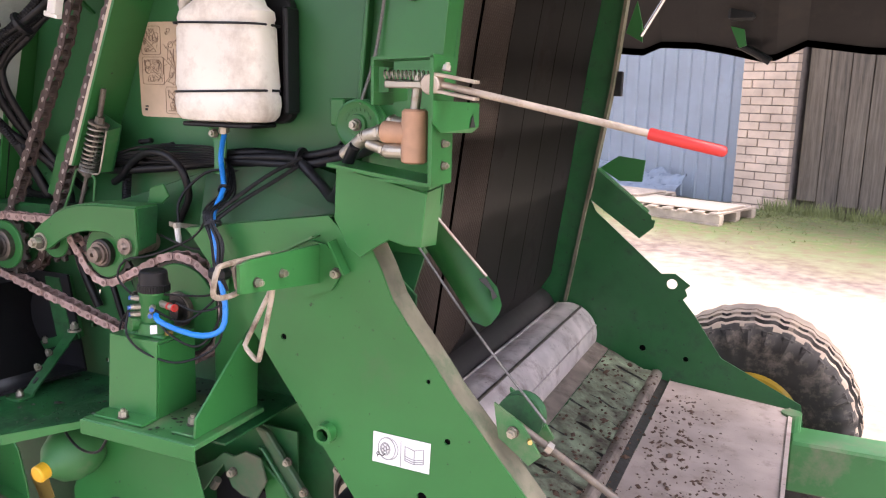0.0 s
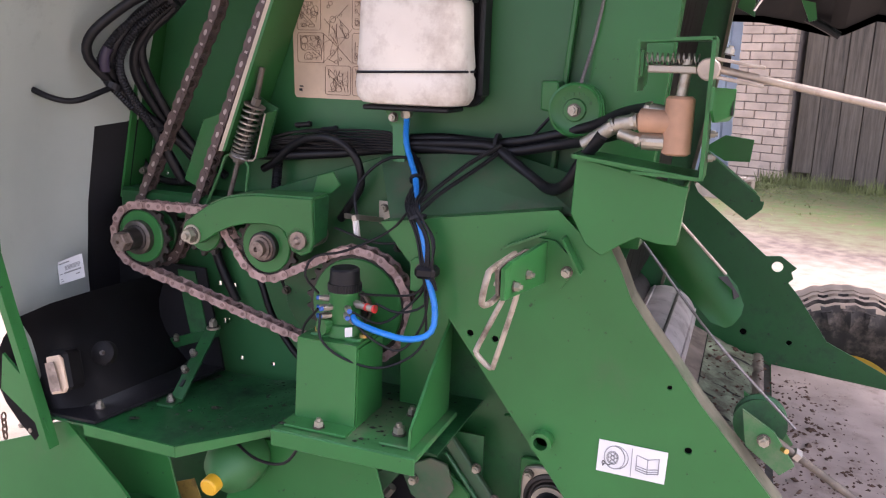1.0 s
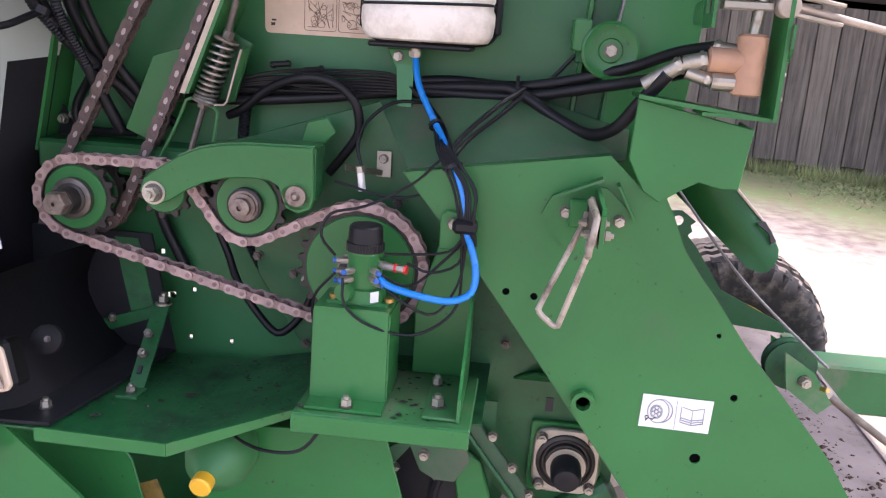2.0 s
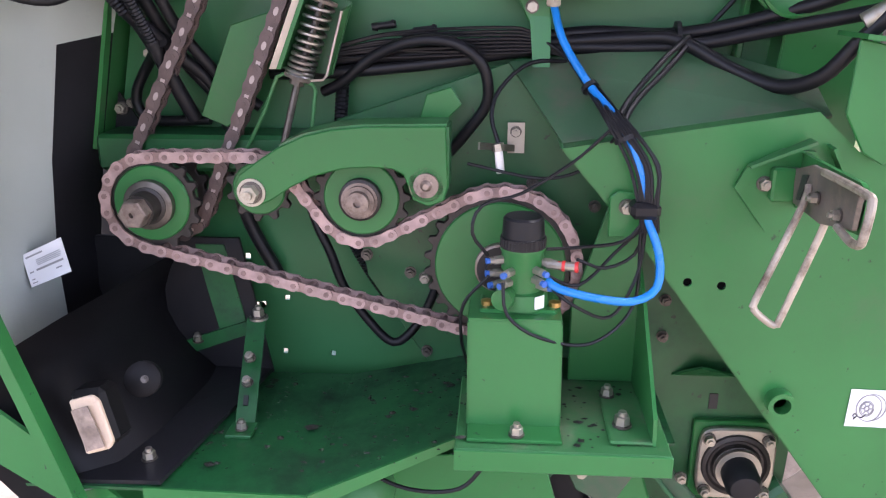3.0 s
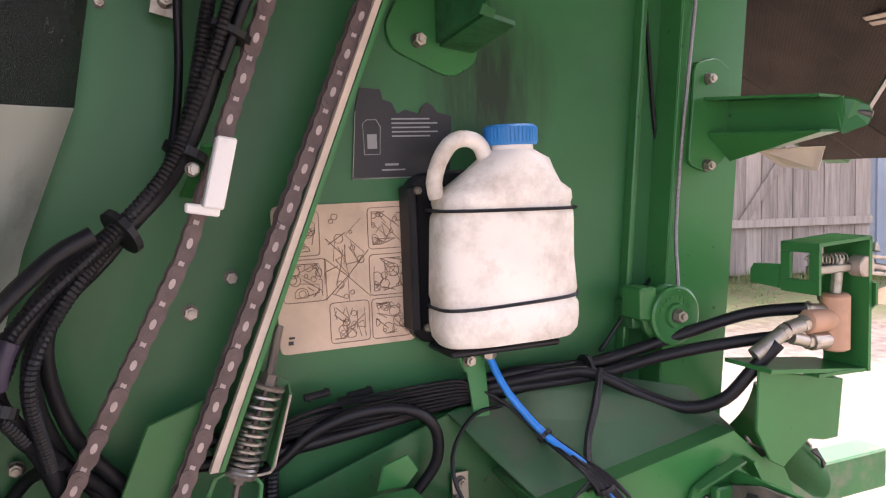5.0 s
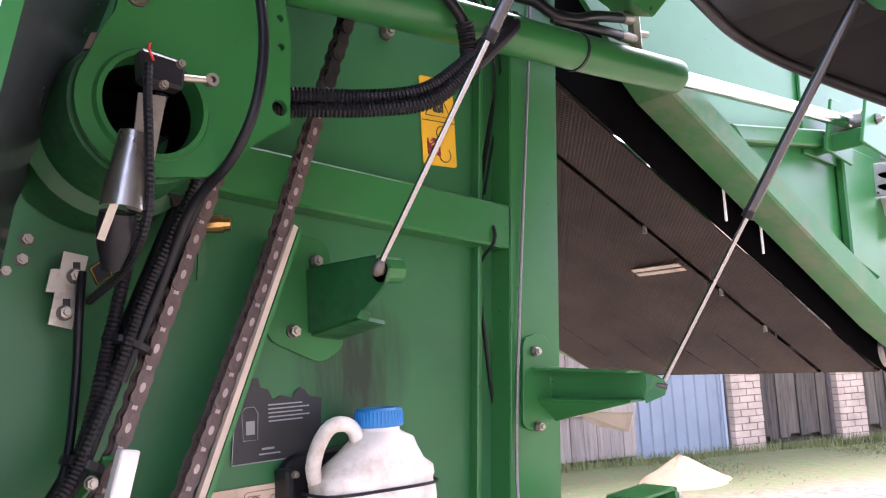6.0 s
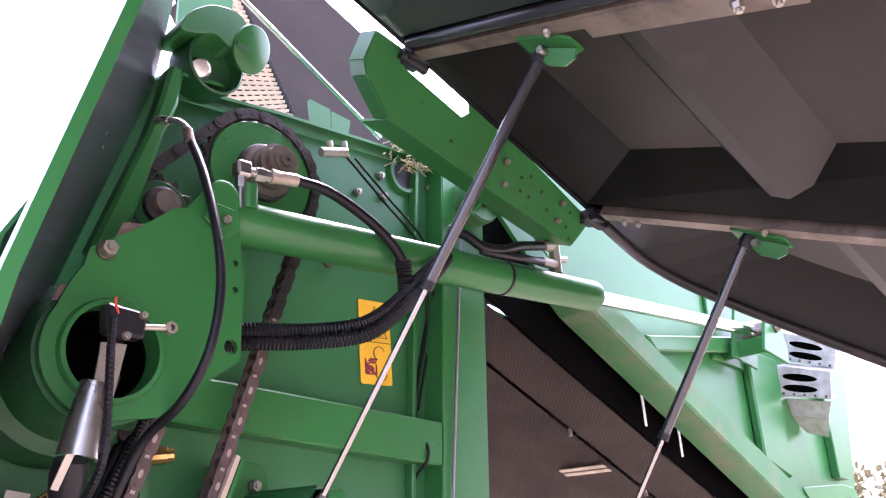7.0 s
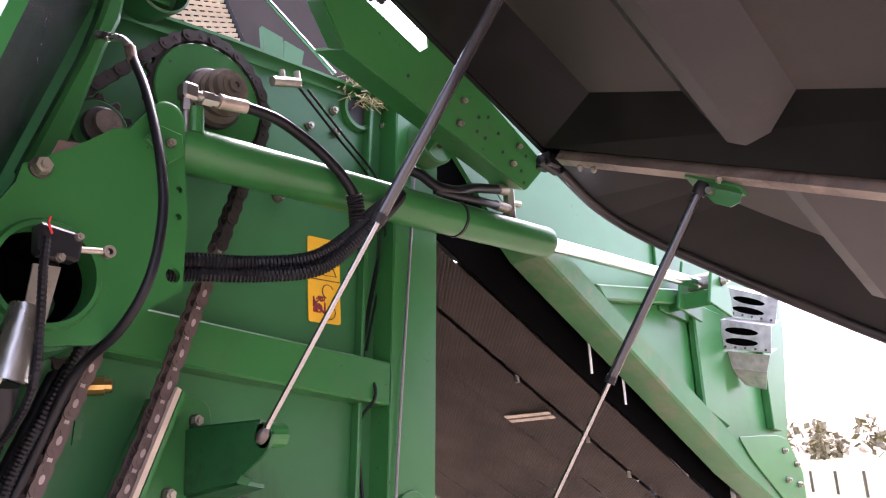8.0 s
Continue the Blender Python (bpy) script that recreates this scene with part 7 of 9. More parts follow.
# hydraulics, lubrication, struts and hoses
def build_pump():
    st = thing("pump_stand", "bright green folded steel stand bolted to the shelf", "stand", (-0.83, -0.25, 0.985))
    part("front", sheet([(-0.889, -0.293, 1.130), (-0.774, -0.293, 1.130), (-0.772, -0.305, 0.990), (-0.889, -0.305, 0.990)], 0.005), green, st)
    part("top", sheet([(-0.890, -0.295, 1.131), (-0.773, -0.295, 1.131), (-0.773, -0.195, 1.131), (-0.890, -0.195, 1.131)], 0.005), green, st)
    part("side", sheet([(-0.7735, -0.292, 1.127), (-0.7735, -0.197, 1.127), (-0.7720, -0.20, 0.987), (-0.7720, -0.303, 0.987)], 0.005), green, st)
    part("side", sheet([(-0.8895, -0.292, 1.127), (-0.8895, -0.197, 1.127), (-0.8895, -0.20, 0.987), (-0.8895, -0.303, 0.987)], 0.005), green, st)
    part("foot", block(-0.890, -0.770, -0.345, -0.303, 0.985, 0.990, 0.001), green, st)
    bolt(st, -0.827, -0.333, 0.991, 0.020, toward=(0, 0, 1))
    p = thing("oil_pump", "green chain oil pump with a black knurled cap", "pump", (-0.825, -0.245, 1.138))
    down = Matrix.Translation((0, 0, -0.009))
    c = (-0.823, -0.245)
    part("base_flange", block(c[0] - 0.055, c[0] + 0.045, c[1] - 0.03, c[1] + 0.03, 1.139, 1.147, 0.003), green, p)
    part("gasket", block(c[0] - 0.058, c[0] + 0.047, c[1] - 0.034, c[1] + 0.034, 1.1365, 1.1392, 0), zinc, p)
    part("body", lathe((c[0], c[1], 1.146), (0, 0, 1), [(0, 0.036), (0.02, 0.033), (0.022, 0.0275), (0.072, 0.0275), (0.074, 0.029), (0.078, 0.029)], 32), green, p, smooth=True)
    part("boss", lathe((c[0] - 0.02, c[1] - 0.02, 1.163), (-0.35, -1, 0), [(0, 0.014), (0.02, 0.014), (0.021, 0)], 20), green, p)
    cap = [(0, 0.029), (0.014, 0.029), (0.015, 0.0275), (0.038, 0.026), (0.041, 0.023), (0.042, 0)]
    part("cap", lathe((c[0], c[1], 1.224), (0, 0, 1), cap, 32), black_plastic, p, "black plastic cap", smooth=True)
    kn = [block(c[0] + 0.0287 * math.cos(a) - 0.0012, c[0] + 0.0287 * math.cos(a) + 0.0012, c[1] + 0.0287 * math.sin(a) - 0.0012, c[1] + 0.0287 * math.sin(a) + 0.0012, 1.225, 1.237, 0) for a in [6.28318 * k / 36 for k in range(36)]]
    part("knurl", joined(*kn), black_plastic, p)
    part("tag", sheet([(c[0] + 0.016, c[1] - 0.031, 1.165), (c[0] + 0.028, c[1] - 0.026, 1.167), (c[0] + 0.028, c[1] - 0.026, 1.150), (c[0] + 0.016, c[1] - 0.031, 1.148)], 0.001), paper, p)
    for dx in (-0.045, 0.043):
        part("mount_bolt", lathe((c[0] + dx, c[1] - 0.012, 1.147), (0, 0, 1), [(0, 0.008), (0.006, 0.008), (0.008, 0)], 12), brass, p)
    fits = [(-0.6, -1, 1.197), (-0.75, -1, 1.182), (0.75, -1, 1.199), (0.65, -1, 1.187), (0.9, -0.8, 1.178), (-1, -0.35, 1.208), (-1, -0.3, 1.190), (1, -0.35, 1.206), (-0.95, -0.55, 1.178)]
    for k, (dx, dy, z) in enumerate(fits):
        d = Vector((dx, dy, 0)).normalized()
        q = Vector((c[0], c[1], z)) + d * 0.027
        part("fitting", joined(rod(q, q + d * 0.012, 0.006, seg=6), rod(q + d * 0.012, q + d * 0.018, 0.005, seg=10)), zinc, p)
        part("collet", rod(q + d * 0.018, q + d * 0.023, 0.0042, seg=10), red_grip if k == 7 else collet_blue, p)
    part("nipple", joined(rod((c[0] + 0.03, c[1] - 0.012, 1.204), (c[0] + 0.07, c[1] - 0.022, 1.204), 0.0062, seg=10)), zinc, p)
    part("ring", rod((c[0] + 0.05, c[1] - 0.017, 1.204), (c[0] + 0.054, c[1] - 0.018, 1.204), 0.0072, seg=12), red_grip, p)
    part("ring", rod((c[0] + 0.066, c[1] - 0.021, 1.204), (c[0] + 0.07, c[1] - 0.022, 1.204), 0.0072, seg=12), red_grip, p)

    p.matrix_basis = down @ p.matrix_basis


build_pump()


def hose(name, label, pts, r, mat=None, ribs=0.0, seg=10):
    return tagged(part(name, tube(pts, r, seg, ribs=ribs), mat or rubber, None, smooth=not ribs), label, "hose")


def clip_ring(p, d, r, parent, mat=None, w=0.006):
    d = Vector(d).normalized()
    p = Vector(p)
    part("tie", rod(p - d * w / 2, p + d * w / 2, r, seg=14), mat or black_plastic, parent)


def build_hoses():
    blue = [(-0.786, -0.070, 1.512), (-0.773, -0.100, 1.464), (-0.737, -0.140, 1.407), (-0.702, -0.215, 1.366), (-0.679, -0.235, 1.314), (-0.671, -0.240, 1.265), (-0.651, -0.250, 1.210), (-0.652, -0.260, 1.168), (-0.683, -0.275, 1.154), (-0.731, -0.285, 1.161), (-0.777, -0.285, 1.172), (-0.792, -0.275, 1.179)]
    hose("oil_hose", "bright blue plastic oil hose from the jug to the pump", blue, 0.0055, blue_hose)
    hose("hydraulic_hose", "black hydraulic hose along the side sheet", [(-0.33, -0.215, 1.553), (-0.378, -0.150, 1.540), (-0.451, -0.090, 1.508), (-0.601, -0.050, 1.471), (-0.740, -0.040, 1.471), (-0.910, -0.040, 1.450), (-1.087, -0.040, 1.442), (-1.2, -0.03, 1.44)], 0.0094)
    hose("hydraulic_hose", "black hydraulic hose along the side sheet", [(-0.36, -0.225, 1.518), (-0.410, -0.150, 1.499), (-0.495, -0.090, 1.477), (-0.614, -0.060, 1.454), (-0.793, -0.045, 1.449), (-0.953, -0.045, 1.428), (-1.088, -0.045, 1.415), (-1.2, -0.03, 1.41)], 0.0094)
    hose("hydraulic_hose", "thick black hydraulic hose looping to the valve", [(-1.15, -0.035, 1.43), (-0.95, -0.045, 1.442), (-0.78, -0.045, 1.458), (-0.66, -0.055, 1.465), (-0.611, -0.070, 1.462), (-0.543, -0.100, 1.426), (-0.493, -0.140, 1.408), (-0.455, -0.180, 1.425), (-0.425, -0.205, 1.470), (-0.395, -0.225, 1.510)], 0.0100)
    hose("hydraulic_hose", "black hose arching over the tensioner arm", [(-1.12, -0.04, 1.385), (-1.089, -0.050, 1.400), (-1.043, -0.060, 1.436), (-0.983, -0.080, 1.460), (-0.922, -0.090, 1.459), (-0.882, -0.090, 1.429), (-0.875, -0.080, 1.378), (-0.901, -0.070, 1.336), (-0.93, -0.06, 1.30)], 0.0080)
    for k in range(8):
        o = 0.0040 * k
        w = 0.004 * math.sin(k * 2.4)
        hose("oil_line", "thin black oil line in a bundle along the side sheet", [(-1.10, -0.052, 1.450 - o * 0.5), (-1.03, -0.058, 1.468 + w - o), (-0.95, -0.060 - 0.002 * (k % 2), 1.476 - o * 1.3), (-0.83, -0.060, 1.478 - o * 1.2), (-0.800 + o * 0.5, -0.064, 1.462 - o * 0.6), (-0.768 + 0.5 * o, -0.085, 1.442 - 0.4 * o), (-0.740 + o * 0.8, -0.135, 1.402 - 0.3 * o + w), (-0.722 + 0.9 * o, -0.216 - 0.3 * o, 1.372), (-0.694 + o * 1.3 + w, -0.232 - o * 0.4, 1.322), (-0.680 + o * 0.8, -0.242 - o * 0.25, 1.272), (-0.672 + o * 0.7, -0.240, 1.235)], 0.0024, seg=7)
    for f in ([(-0.715, -0.215, 1.358), (-0.69, -0.17, 1.392), (-0.64, -0.12, 1.44), (-0.60, -0.075, 1.468)], [(-0.708, -0.212, 1.352), (-0.68, -0.16, 1.388), (-0.63, -0.11, 1.43), (-0.595, -0.072, 1.462)]):
        hose("oil_line", "thin black oil line crossing the deflector", f, 0.0042, seg=7)
    for k, (x, z) in enumerate(((-1.045, 1.478), (-1.0, 1.466), (-1.03, 1.455), (-0.985, 1.472))):
        tagged(part("line_joiner", joined(rod((x, -0.035, z), (x + 0.035, -0.035, z + 0.004), 0.0052, seg=10), rod((x + 0.004, -0.035, z), (x + 0.008, -0.035, z), 0.0062, seg=10), rod((x + 0.028, -0.035, z + 0.004), (x + 0.032, -0.035, z + 0.004), 0.0062, seg=10)), black_plastic, None), "small black push-fit joiner on an oil line", "joiner", group="joiners")
    hose("sensor_cable", "thin black cable to the speed sensor", [(-0.70, -0.06, 1.44), (-0.746, -0.060, 1.432), (-0.814, -0.080, 1.432), (-0.857, -0.100, 1.398), (-0.868, -0.120, 1.363), (-0.857, -0.132, 1.325)], 0.003)
    fans = ([(-0.670, -0.238, 1.250), (-0.695, -0.236, 1.221), (-0.752, -0.240, 1.213), (-0.793, -0.250, 1.213)], [(-0.669, -0.238, 1.246), (-0.678, -0.230, 1.202), (-0.718, -0.250, 1.189), (-0.755, -0.262, 1.204)], [(-0.667, -0.238, 1.242), (-0.675, -0.240, 1.175), (-0.708, -0.260, 1.126), (-0.756, -0.280, 1.147), (-0.800, -0.275, 1.180)], [(-0.674, -0.238, 1.238), (-0.676, -0.238, 1.135), (-0.732, -0.280, 1.097), (-0.800, -0.300, 1.111), (-0.842, -0.300, 1.141), (-0.848, -0.288, 1.18)], [(-0.716, -0.214, 1.362), (-0.760, -0.205, 1.318), (-0.826, -0.240, 1.284), (-0.876, -0.260, 1.272), (-0.888, -0.270, 1.239), (-0.868, -0.258, 1.206)], [(-0.866, -0.265, 1.180), (-0.899, -0.260, 1.138), (-0.902, -0.250, 1.086), (-0.895, -0.220, 1.035)], [(-0.672, -0.238, 1.24), (-0.70, -0.225, 1.205), (-0.75, -0.25, 1.165), (-0.80, -0.277, 1.190)], [(-0.71, -0.21, 1.35), (-0.74, -0.16, 1.30), (-0.80, -0.16, 1.285), (-0.90, -0.14, 1.30)])
    for f in fans:
        hose("oil_line", "thin black oil line curling round the pump", f, 0.0023, seg=7)
    ties = thing("hose_ties", "black rubber clip and ties holding the oil hoses", "hose clip", (-0.67, -0.2, 1.25))
    part("clip_body", block(-0.690, -0.652, -0.254, -0.222, 1.254, 1.276, 0.006), rubber, ties)
    clip_ring((-0.697, -0.222, 1.352), (0.35, -0.25, -0.9), 0.016, ties)
    clip_ring((-0.737, -0.138, 1.405), (0.4, -0.6, -0.6), 0.012, ties)
    clip_ring((-0.612, -0.055, 1.466), (1, 0, 0), 0.022, ties)
    plate_ = thing("clip_plate", "small green plate with a hose clip bolt", "bracket", (-0.69, -0.19, 1.2))
    part("plate", plate([(-0.712, 1.22), (-0.672, 1.22), (-0.668, 1.278), (-0.702, 1.282), (-0.712, 1.274)], -0.2155, -0.2115), green, plate_)
    bolt(plate_, -0.690, -0.216, 1.262, 0.02)
    t = thing("hose_strap", "green strap bracket holding the hydraulic hoses", "bracket", (-0.81, -0.04, 1.47))
    part("strap", sheet([(-0.818, -0.062, 1.495), (-0.788, -0.062, 1.493), (-0.788, -0.072, 1.425), (-0.812, -0.072, 1.425)], 0.004), green, t)
    part("lug", plate([(-0.835, 1.52), (-0.79, 1.52), (-0.788, 1.49), (-0.82, 1.488)], -0.064, -0.058), green, t)
    bolt(t, -0.815, -0.065, 1.507, 0.018)
    sn = thing("speed_sensor", "white speed sensor on a small zinc bracket", "sensor", (-0.853, -0.13, 1.31))
    part("bracket", sheet([(-0.845, -0.06, 1.345), (-0.82, -0.06, 1.345), (-0.82, -0.06, 1.30), (-0.845, -0.06, 1.30)], 0.003), zinc, sn)
    part("arm", sheet([(-0.885, -0.13, 1.328), (-0.835, -0.06, 1.312), (-0.835, -0.06, 1.302), (-0.885, -0.13, 1.318)], 0.003), zinc, sn)
    part("barrel", rod((-0.854, -0.137, 1.287), (-0.858, -0.137, 1.322), 0.006), white_plastic, sn)
    part("nut", rod((-0.857, -0.137, 1.318), (-0.859, -0.137, 1.328), 0.0085, seg=6), zinc, sn)
    bolt(sn, -0.833, -0.062, 1.332, 0.016)
    # wiring and hoses at the front edge
    hb = (([(-0.98, -0.12, 2.30), (-1.019, -0.100, 2.180), (-1.079, -0.090, 2.048), (-1.124, -0.090, 1.963), (-1.157, -0.090, 1.875), (-1.194, -0.100, 1.792), (-1.245, -0.130, 1.736), (-1.325, -0.16, 1.675), (-1.379, -0.170, 1.603), (-1.392, -0.150, 1.552), (-1.359, -0.100, 1.477), (-1.337, -0.070, 1.404), (-1.316, -0.050, 1.344)], 0.0125, 0), ([(-0.96, -0.10, 2.30), (-0.987, -0.080, 2.205), (-1.053, -0.080, 2.073), (-1.107, -0.080, 1.978), (-1.137, -0.080, 1.909), (-1.165, -0.080, 1.842), (-1.20, -0.09, 1.785), (-1.26, -0.12, 1.72), (-1.35, -0.16, 1.65), (-1.385, -0.17, 1.58)], 0.011, 0.0016), ([(-1.10, -0.14, 2.26), (-1.123, -0.120, 2.174), (-1.133, -0.120, 2.073), (-1.153, -0.100, 1.955), (-1.176, -0.100, 1.856), (-1.203, -0.100, 1.780), (-1.27, -0.13, 1.71), (-1.33, -0.17, 1.64), (-1.36, -0.17, 1.57), (-1.35, -0.10, 1.46)], 0.010, 0.0016), ([(-1.172, -0.05, 2.04), (-1.178, -0.060, 1.986), (-1.182, -0.060, 1.898), (-1.196, -0.080, 1.817), (-1.22, -0.10, 1.75)], 0.006, 0), ([(-1.29, -0.17, 1.72), (-1.331, -0.180, 1.698), (-1.387, -0.210, 1.645), (-1.405, -0.205, 1.600), (-1.393, -0.160, 1.550)], 0.011, 0), ([(-1.53, -0.300, 1.582), (-1.471, -0.280, 1.536), (-1.41, -0.250, 1.517), (-1.39, -0.17, 1.54)], 0.0065, 0), ([(-1.34, -0.09, 1.46), (-1.38, -0.04, 1.43), (-1.411, -0.030, 1.384), (-1.410, -0.030, 1.353), (-1.384, -0.030, 1.338), (-1.30, -0.03, 1.34)], 0.009, 0), ([(-1.385, -0.15, 1.54), (-1.37, -0.12, 1.50), (-1.33, -0.06, 1.44), (-1.28, -0.03, 1.37), (-1.26, -0.025, 1.20), (-1.21, -0.02, 1.08)], 0.012, 0), ([(-1.09, -0.03, 1.42), (-1.10, -0.03, 1.30), (-1.10, -0.02, 1.18), (-1.03, -0.02, 1.05), (-0.96, -0.03, 1.0)], 0.012, 0.0015))
    hb += (([(-0.97, -0.06, 2.30), (-1.02, -0.05, 2.17), (-1.075, -0.05, 2.05), (-1.12, -0.055, 1.955), (-1.15, -0.06, 1.87), (-1.185, -0.07, 1.80), (-1.24, -0.10, 1.735), (-1.31, -0.13, 1.67), (-1.36, -0.13, 1.58), (-1.34, -0.06, 1.46), (-1.29, -0.03, 1.38)], 0.011, 0), ([(-1.0, -0.13, 2.27), (-1.06, -0.125, 2.13), (-1.115, -0.12, 2.01), (-1.147, -0.118, 1.92), (-1.176, -0.118, 1.85), (-1.212, -0.125, 1.78), (-1.28, -0.15, 1.71), (-1.36, -0.18, 1.64), (-1.40, -0.18, 1.575), (-1.37, -0.13, 1.50)], 0.0095, 0.0015), ([(-1.03, -0.07, 2.19), (-1.085, -0.07, 2.06), (-1.135, -0.07, 1.94), (-1.16, -0.075, 1.86), (-1.20, -0.085, 1.79), (-1.27, -0.11, 1.70), (-1.34, -0.13, 1.62), (-1.33, -0.08, 1.50), (-1.27, -0.04, 1.40), (-1.22, -0.03, 1.36)], 0.010, 0))
    for pts, r, ribs in hb:
        r = r * 0.9
        hose("wiring_hose", "black corrugated wiring hose at the frame edge" if ribs else "black hose at the front edge of the frame", pts, r, None, ribs)
    hose("wiring_label", "violet print band on a black cable", [(-1.372, -0.186, 1.62), (-1.381, -0.188, 1.60), (-1.387, -0.182, 1.575)], 0.0100, surface("violet_band", (0.035, 0.026, 0.050), 0.5))
    tt = thing("bundle_ties", "black cable ties round the hose bundle", "cable tie", (-1.2, -0.1, 1.79))
    clip_ring((-1.185, -0.098, 1.805), (0.4, 0.1, 0.9), 0.026, tt, w=0.010)
    clip_ring((-1.26, -0.135, 1.72), (0.75, 0.3, 0.55), 0.028, tt, w=0.008)
    clip_ring((-1.13, -0.092, 1.945), (0.4, 0, 0.9), 0.032, tt, w=0.008)
    clip_ring((-1.388, -0.160, 1.545), (0.3, 0.3, 0.9), 0.017, tt, w=0.012)
    # pivot plate and cylinder hoses
    hose("hydraulic_hose", "black hydraulic hose down across the pivot plate", [(-1.018, -0.155, 2.580), (-1.015, -0.200, 2.499), (-1.013, -0.240, 2.391), (-1.012, -0.250, 2.307), (-1.027, -0.250, 2.222), (-1.047, -0.220, 2.160), (-1.069, -0.150, 2.110), (-1.10, -0.11, 2.0), (-1.14, -0.1, 1.9)], 0.0068)
    hose("hydraulic_hose", "black hydraulic hose feeding the tailgate cylinder", [(-0.856, -0.200, 2.534), (-0.789, -0.210, 2.524), (-0.701, -0.220, 2.479), (-0.645, -0.220, 2.428), (-0.633, -0.210, 2.371)], 0.0090)
    hose("corrugated_hose", "thick black corrugated conduit below the cylinder", [(-0.98, -0.12, 2.28), (-0.910, -0.140, 2.290), (-0.807, -0.170, 2.295), (-0.716, -0.200, 2.313), (-0.643, -0.220, 2.367), (-0.60, -0.215, 2.405), (-0.538, -0.20, 2.452), (-0.47, -0.16, 2.50)], 0.0125, None, 0.0020)
    hose("corrugated_hose", "black corrugated conduit below the cylinder", [(-0.98, -0.12, 2.262), (-0.890, -0.140, 2.272), (-0.807, -0.175, 2.275), (-0.716, -0.210, 2.292), (-0.650, -0.235, 2.348), (-0.60, -0.23, 2.39), (-0.54, -0.21, 2.438), (-0.47, -0.17, 2.49)], 0.0125, None, 0.002)
    hose("corrugated_hose", "short black corrugated sleeve on the cylinder hose", [(-0.645, -0.220, 2.43), (-0.635, -0.215, 2.40), (-0.632, -0.215, 2.35)], 0.0155, None, 0.0022)
    hose("hydraulic_hose", "worn brown-black hose above the cylinder", [(-0.45, -0.15, 2.55), (-0.425, -0.175, 2.535), (-0.402, -0.195, 2.510), (-0.34, -0.195, 2.515), (-0.27, -0.185, 2.54), (-0.165, -0.170, 2.566)], 0.0105)
    hose("hydraulic_hose", "black hose above the cylinder", [(-0.40, -0.19, 2.505), (-0.368, -0.195, 2.503), (-0.265, -0.190, 2.512), (-0.17, -0.170, 2.526)], 0.009)
    for a, b in (((-0.662, -0.095, 2.674), (-0.470, -0.080, 2.540)), ((-0.640, -0.095, 2.676), (-0.455, -0.080, 2.550))):
        hose("oil_line", "thin black line running down from the top fitting", [a, ((a[0] + b[0]) / 2, -0.088, (a[2] + b[2]) / 2), b, (b[0] + 0.05, -0.05, b[2] - 0.06), (b[0] + 0.085, -0.008, b[2] - 0.14), (b[0] + 0.03, -0.006, b[2] - 0.34)], 0.0026, seg=7)
    f = thing("top_fittings", "bright hose fittings at the top of the frame", "fitting", (-0.7, -0.1, 2.66))
    part("elbow", joined(rod((-0.725, -0.10, 2.662), (-0.665, -0.10, 2.679), 0.009), rod((-0.705, -0.10, 2.69), (-0.700, -0.10, 2.66), 0.006), rod((-0.67, -0.10, 2.70), (-0.665, -0.10, 2.67), 0.006)), zinc, f)
    part("elbow", joined(tube([(-1.040, -0.128, 2.612), (-1.030, -0.142, 2.608), (-1.022, -0.150, 2.598), (-1.019, -0.154, 2.585)], 0.0062, 10), rod((-1.052, -0.112, 2.618), (-1.040, -0.128, 2.612), 0.0078, seg=6)), bright_zinc, f)
    part("hose_crimp", rod((-1.020, -0.153, 2.592), (-1.0178, -0.160, 2.565), 0.0082, seg=14), hub_brown, f)
    part("ferrule", joined(rod((-0.892, -0.194, 2.532), (-0.85, -0.20, 2.534), 0.0108), rod((-0.896, -0.194, 2.532), (-0.890, -0.194, 2.532), 0.0118)), worn_tan, f)
    part("ferrule_nut", joined(rod((-0.922, -0.189, 2.531), (-0.906, -0.191, 2.5315), 0.0118, seg=6), rod((-0.906, -0.191, 2.5315), (-0.894, -0.193, 2.532), 0.0095, seg=6)), bright_zinc, f)
    part("fitting_elbow", joined(block(-0.956, -0.930, -0.198, -0.174, 2.520, 2.546, 0.004), rod((-0.932, -0.188, 2.532), (-0.920, -0.189, 2.531), 0.008), rod((-0.945, -0.186, 2.522), (-0.945, -0.186, 2.502), 0.0088, seg=6), rod((-0.945, -0.186, 2.504), (-0.945, -0.186, 2.46), 0.0065)), steel, f)
    part("ferrule", joined(rod((-0.175, -0.17, 2.567), (-0.13, -0.165, 2.572), 0.012), rod((-0.18, -0.17, 2.526), (-0.12, -0.165, 2.53), 0.011), rod((-0.12, -0.165, 2.51), (-0.12, -0.165, 2.59), 0.014, seg=6), rod((-0.115, -0.165, 2.545), (-0.08, -0.165, 2.55), 0.007)), zinc, f)
    hose("wiring_hose", "slack black hose hanging behind the drive chain", [(-1.165, -0.03, 1.26), (-1.137, -0.056, 1.186), (-1.116, -0.060, 1.138), (-1.097, -0.060, 1.083), (-1.059, -0.062, 1.027), (-1.021, -0.062, 0.990), (-0.990, -0.060, 1.010), (-0.965, -0.055, 1.050), (-0.95, -0.053, 1.09)], 0.0072)
    # steel cable and thin cord
    hose("steel_cable", "thin twisted steel cable beside the rear post", [(-0.462, -0.09, 1.575), (-0.44, -0.062, 1.70), (-0.40, -0.058, 2.0), (-0.335, -0.058, 2.45), (-0.30, -0.058, 2.72)], 0.0030, grey_cable, seg=6)
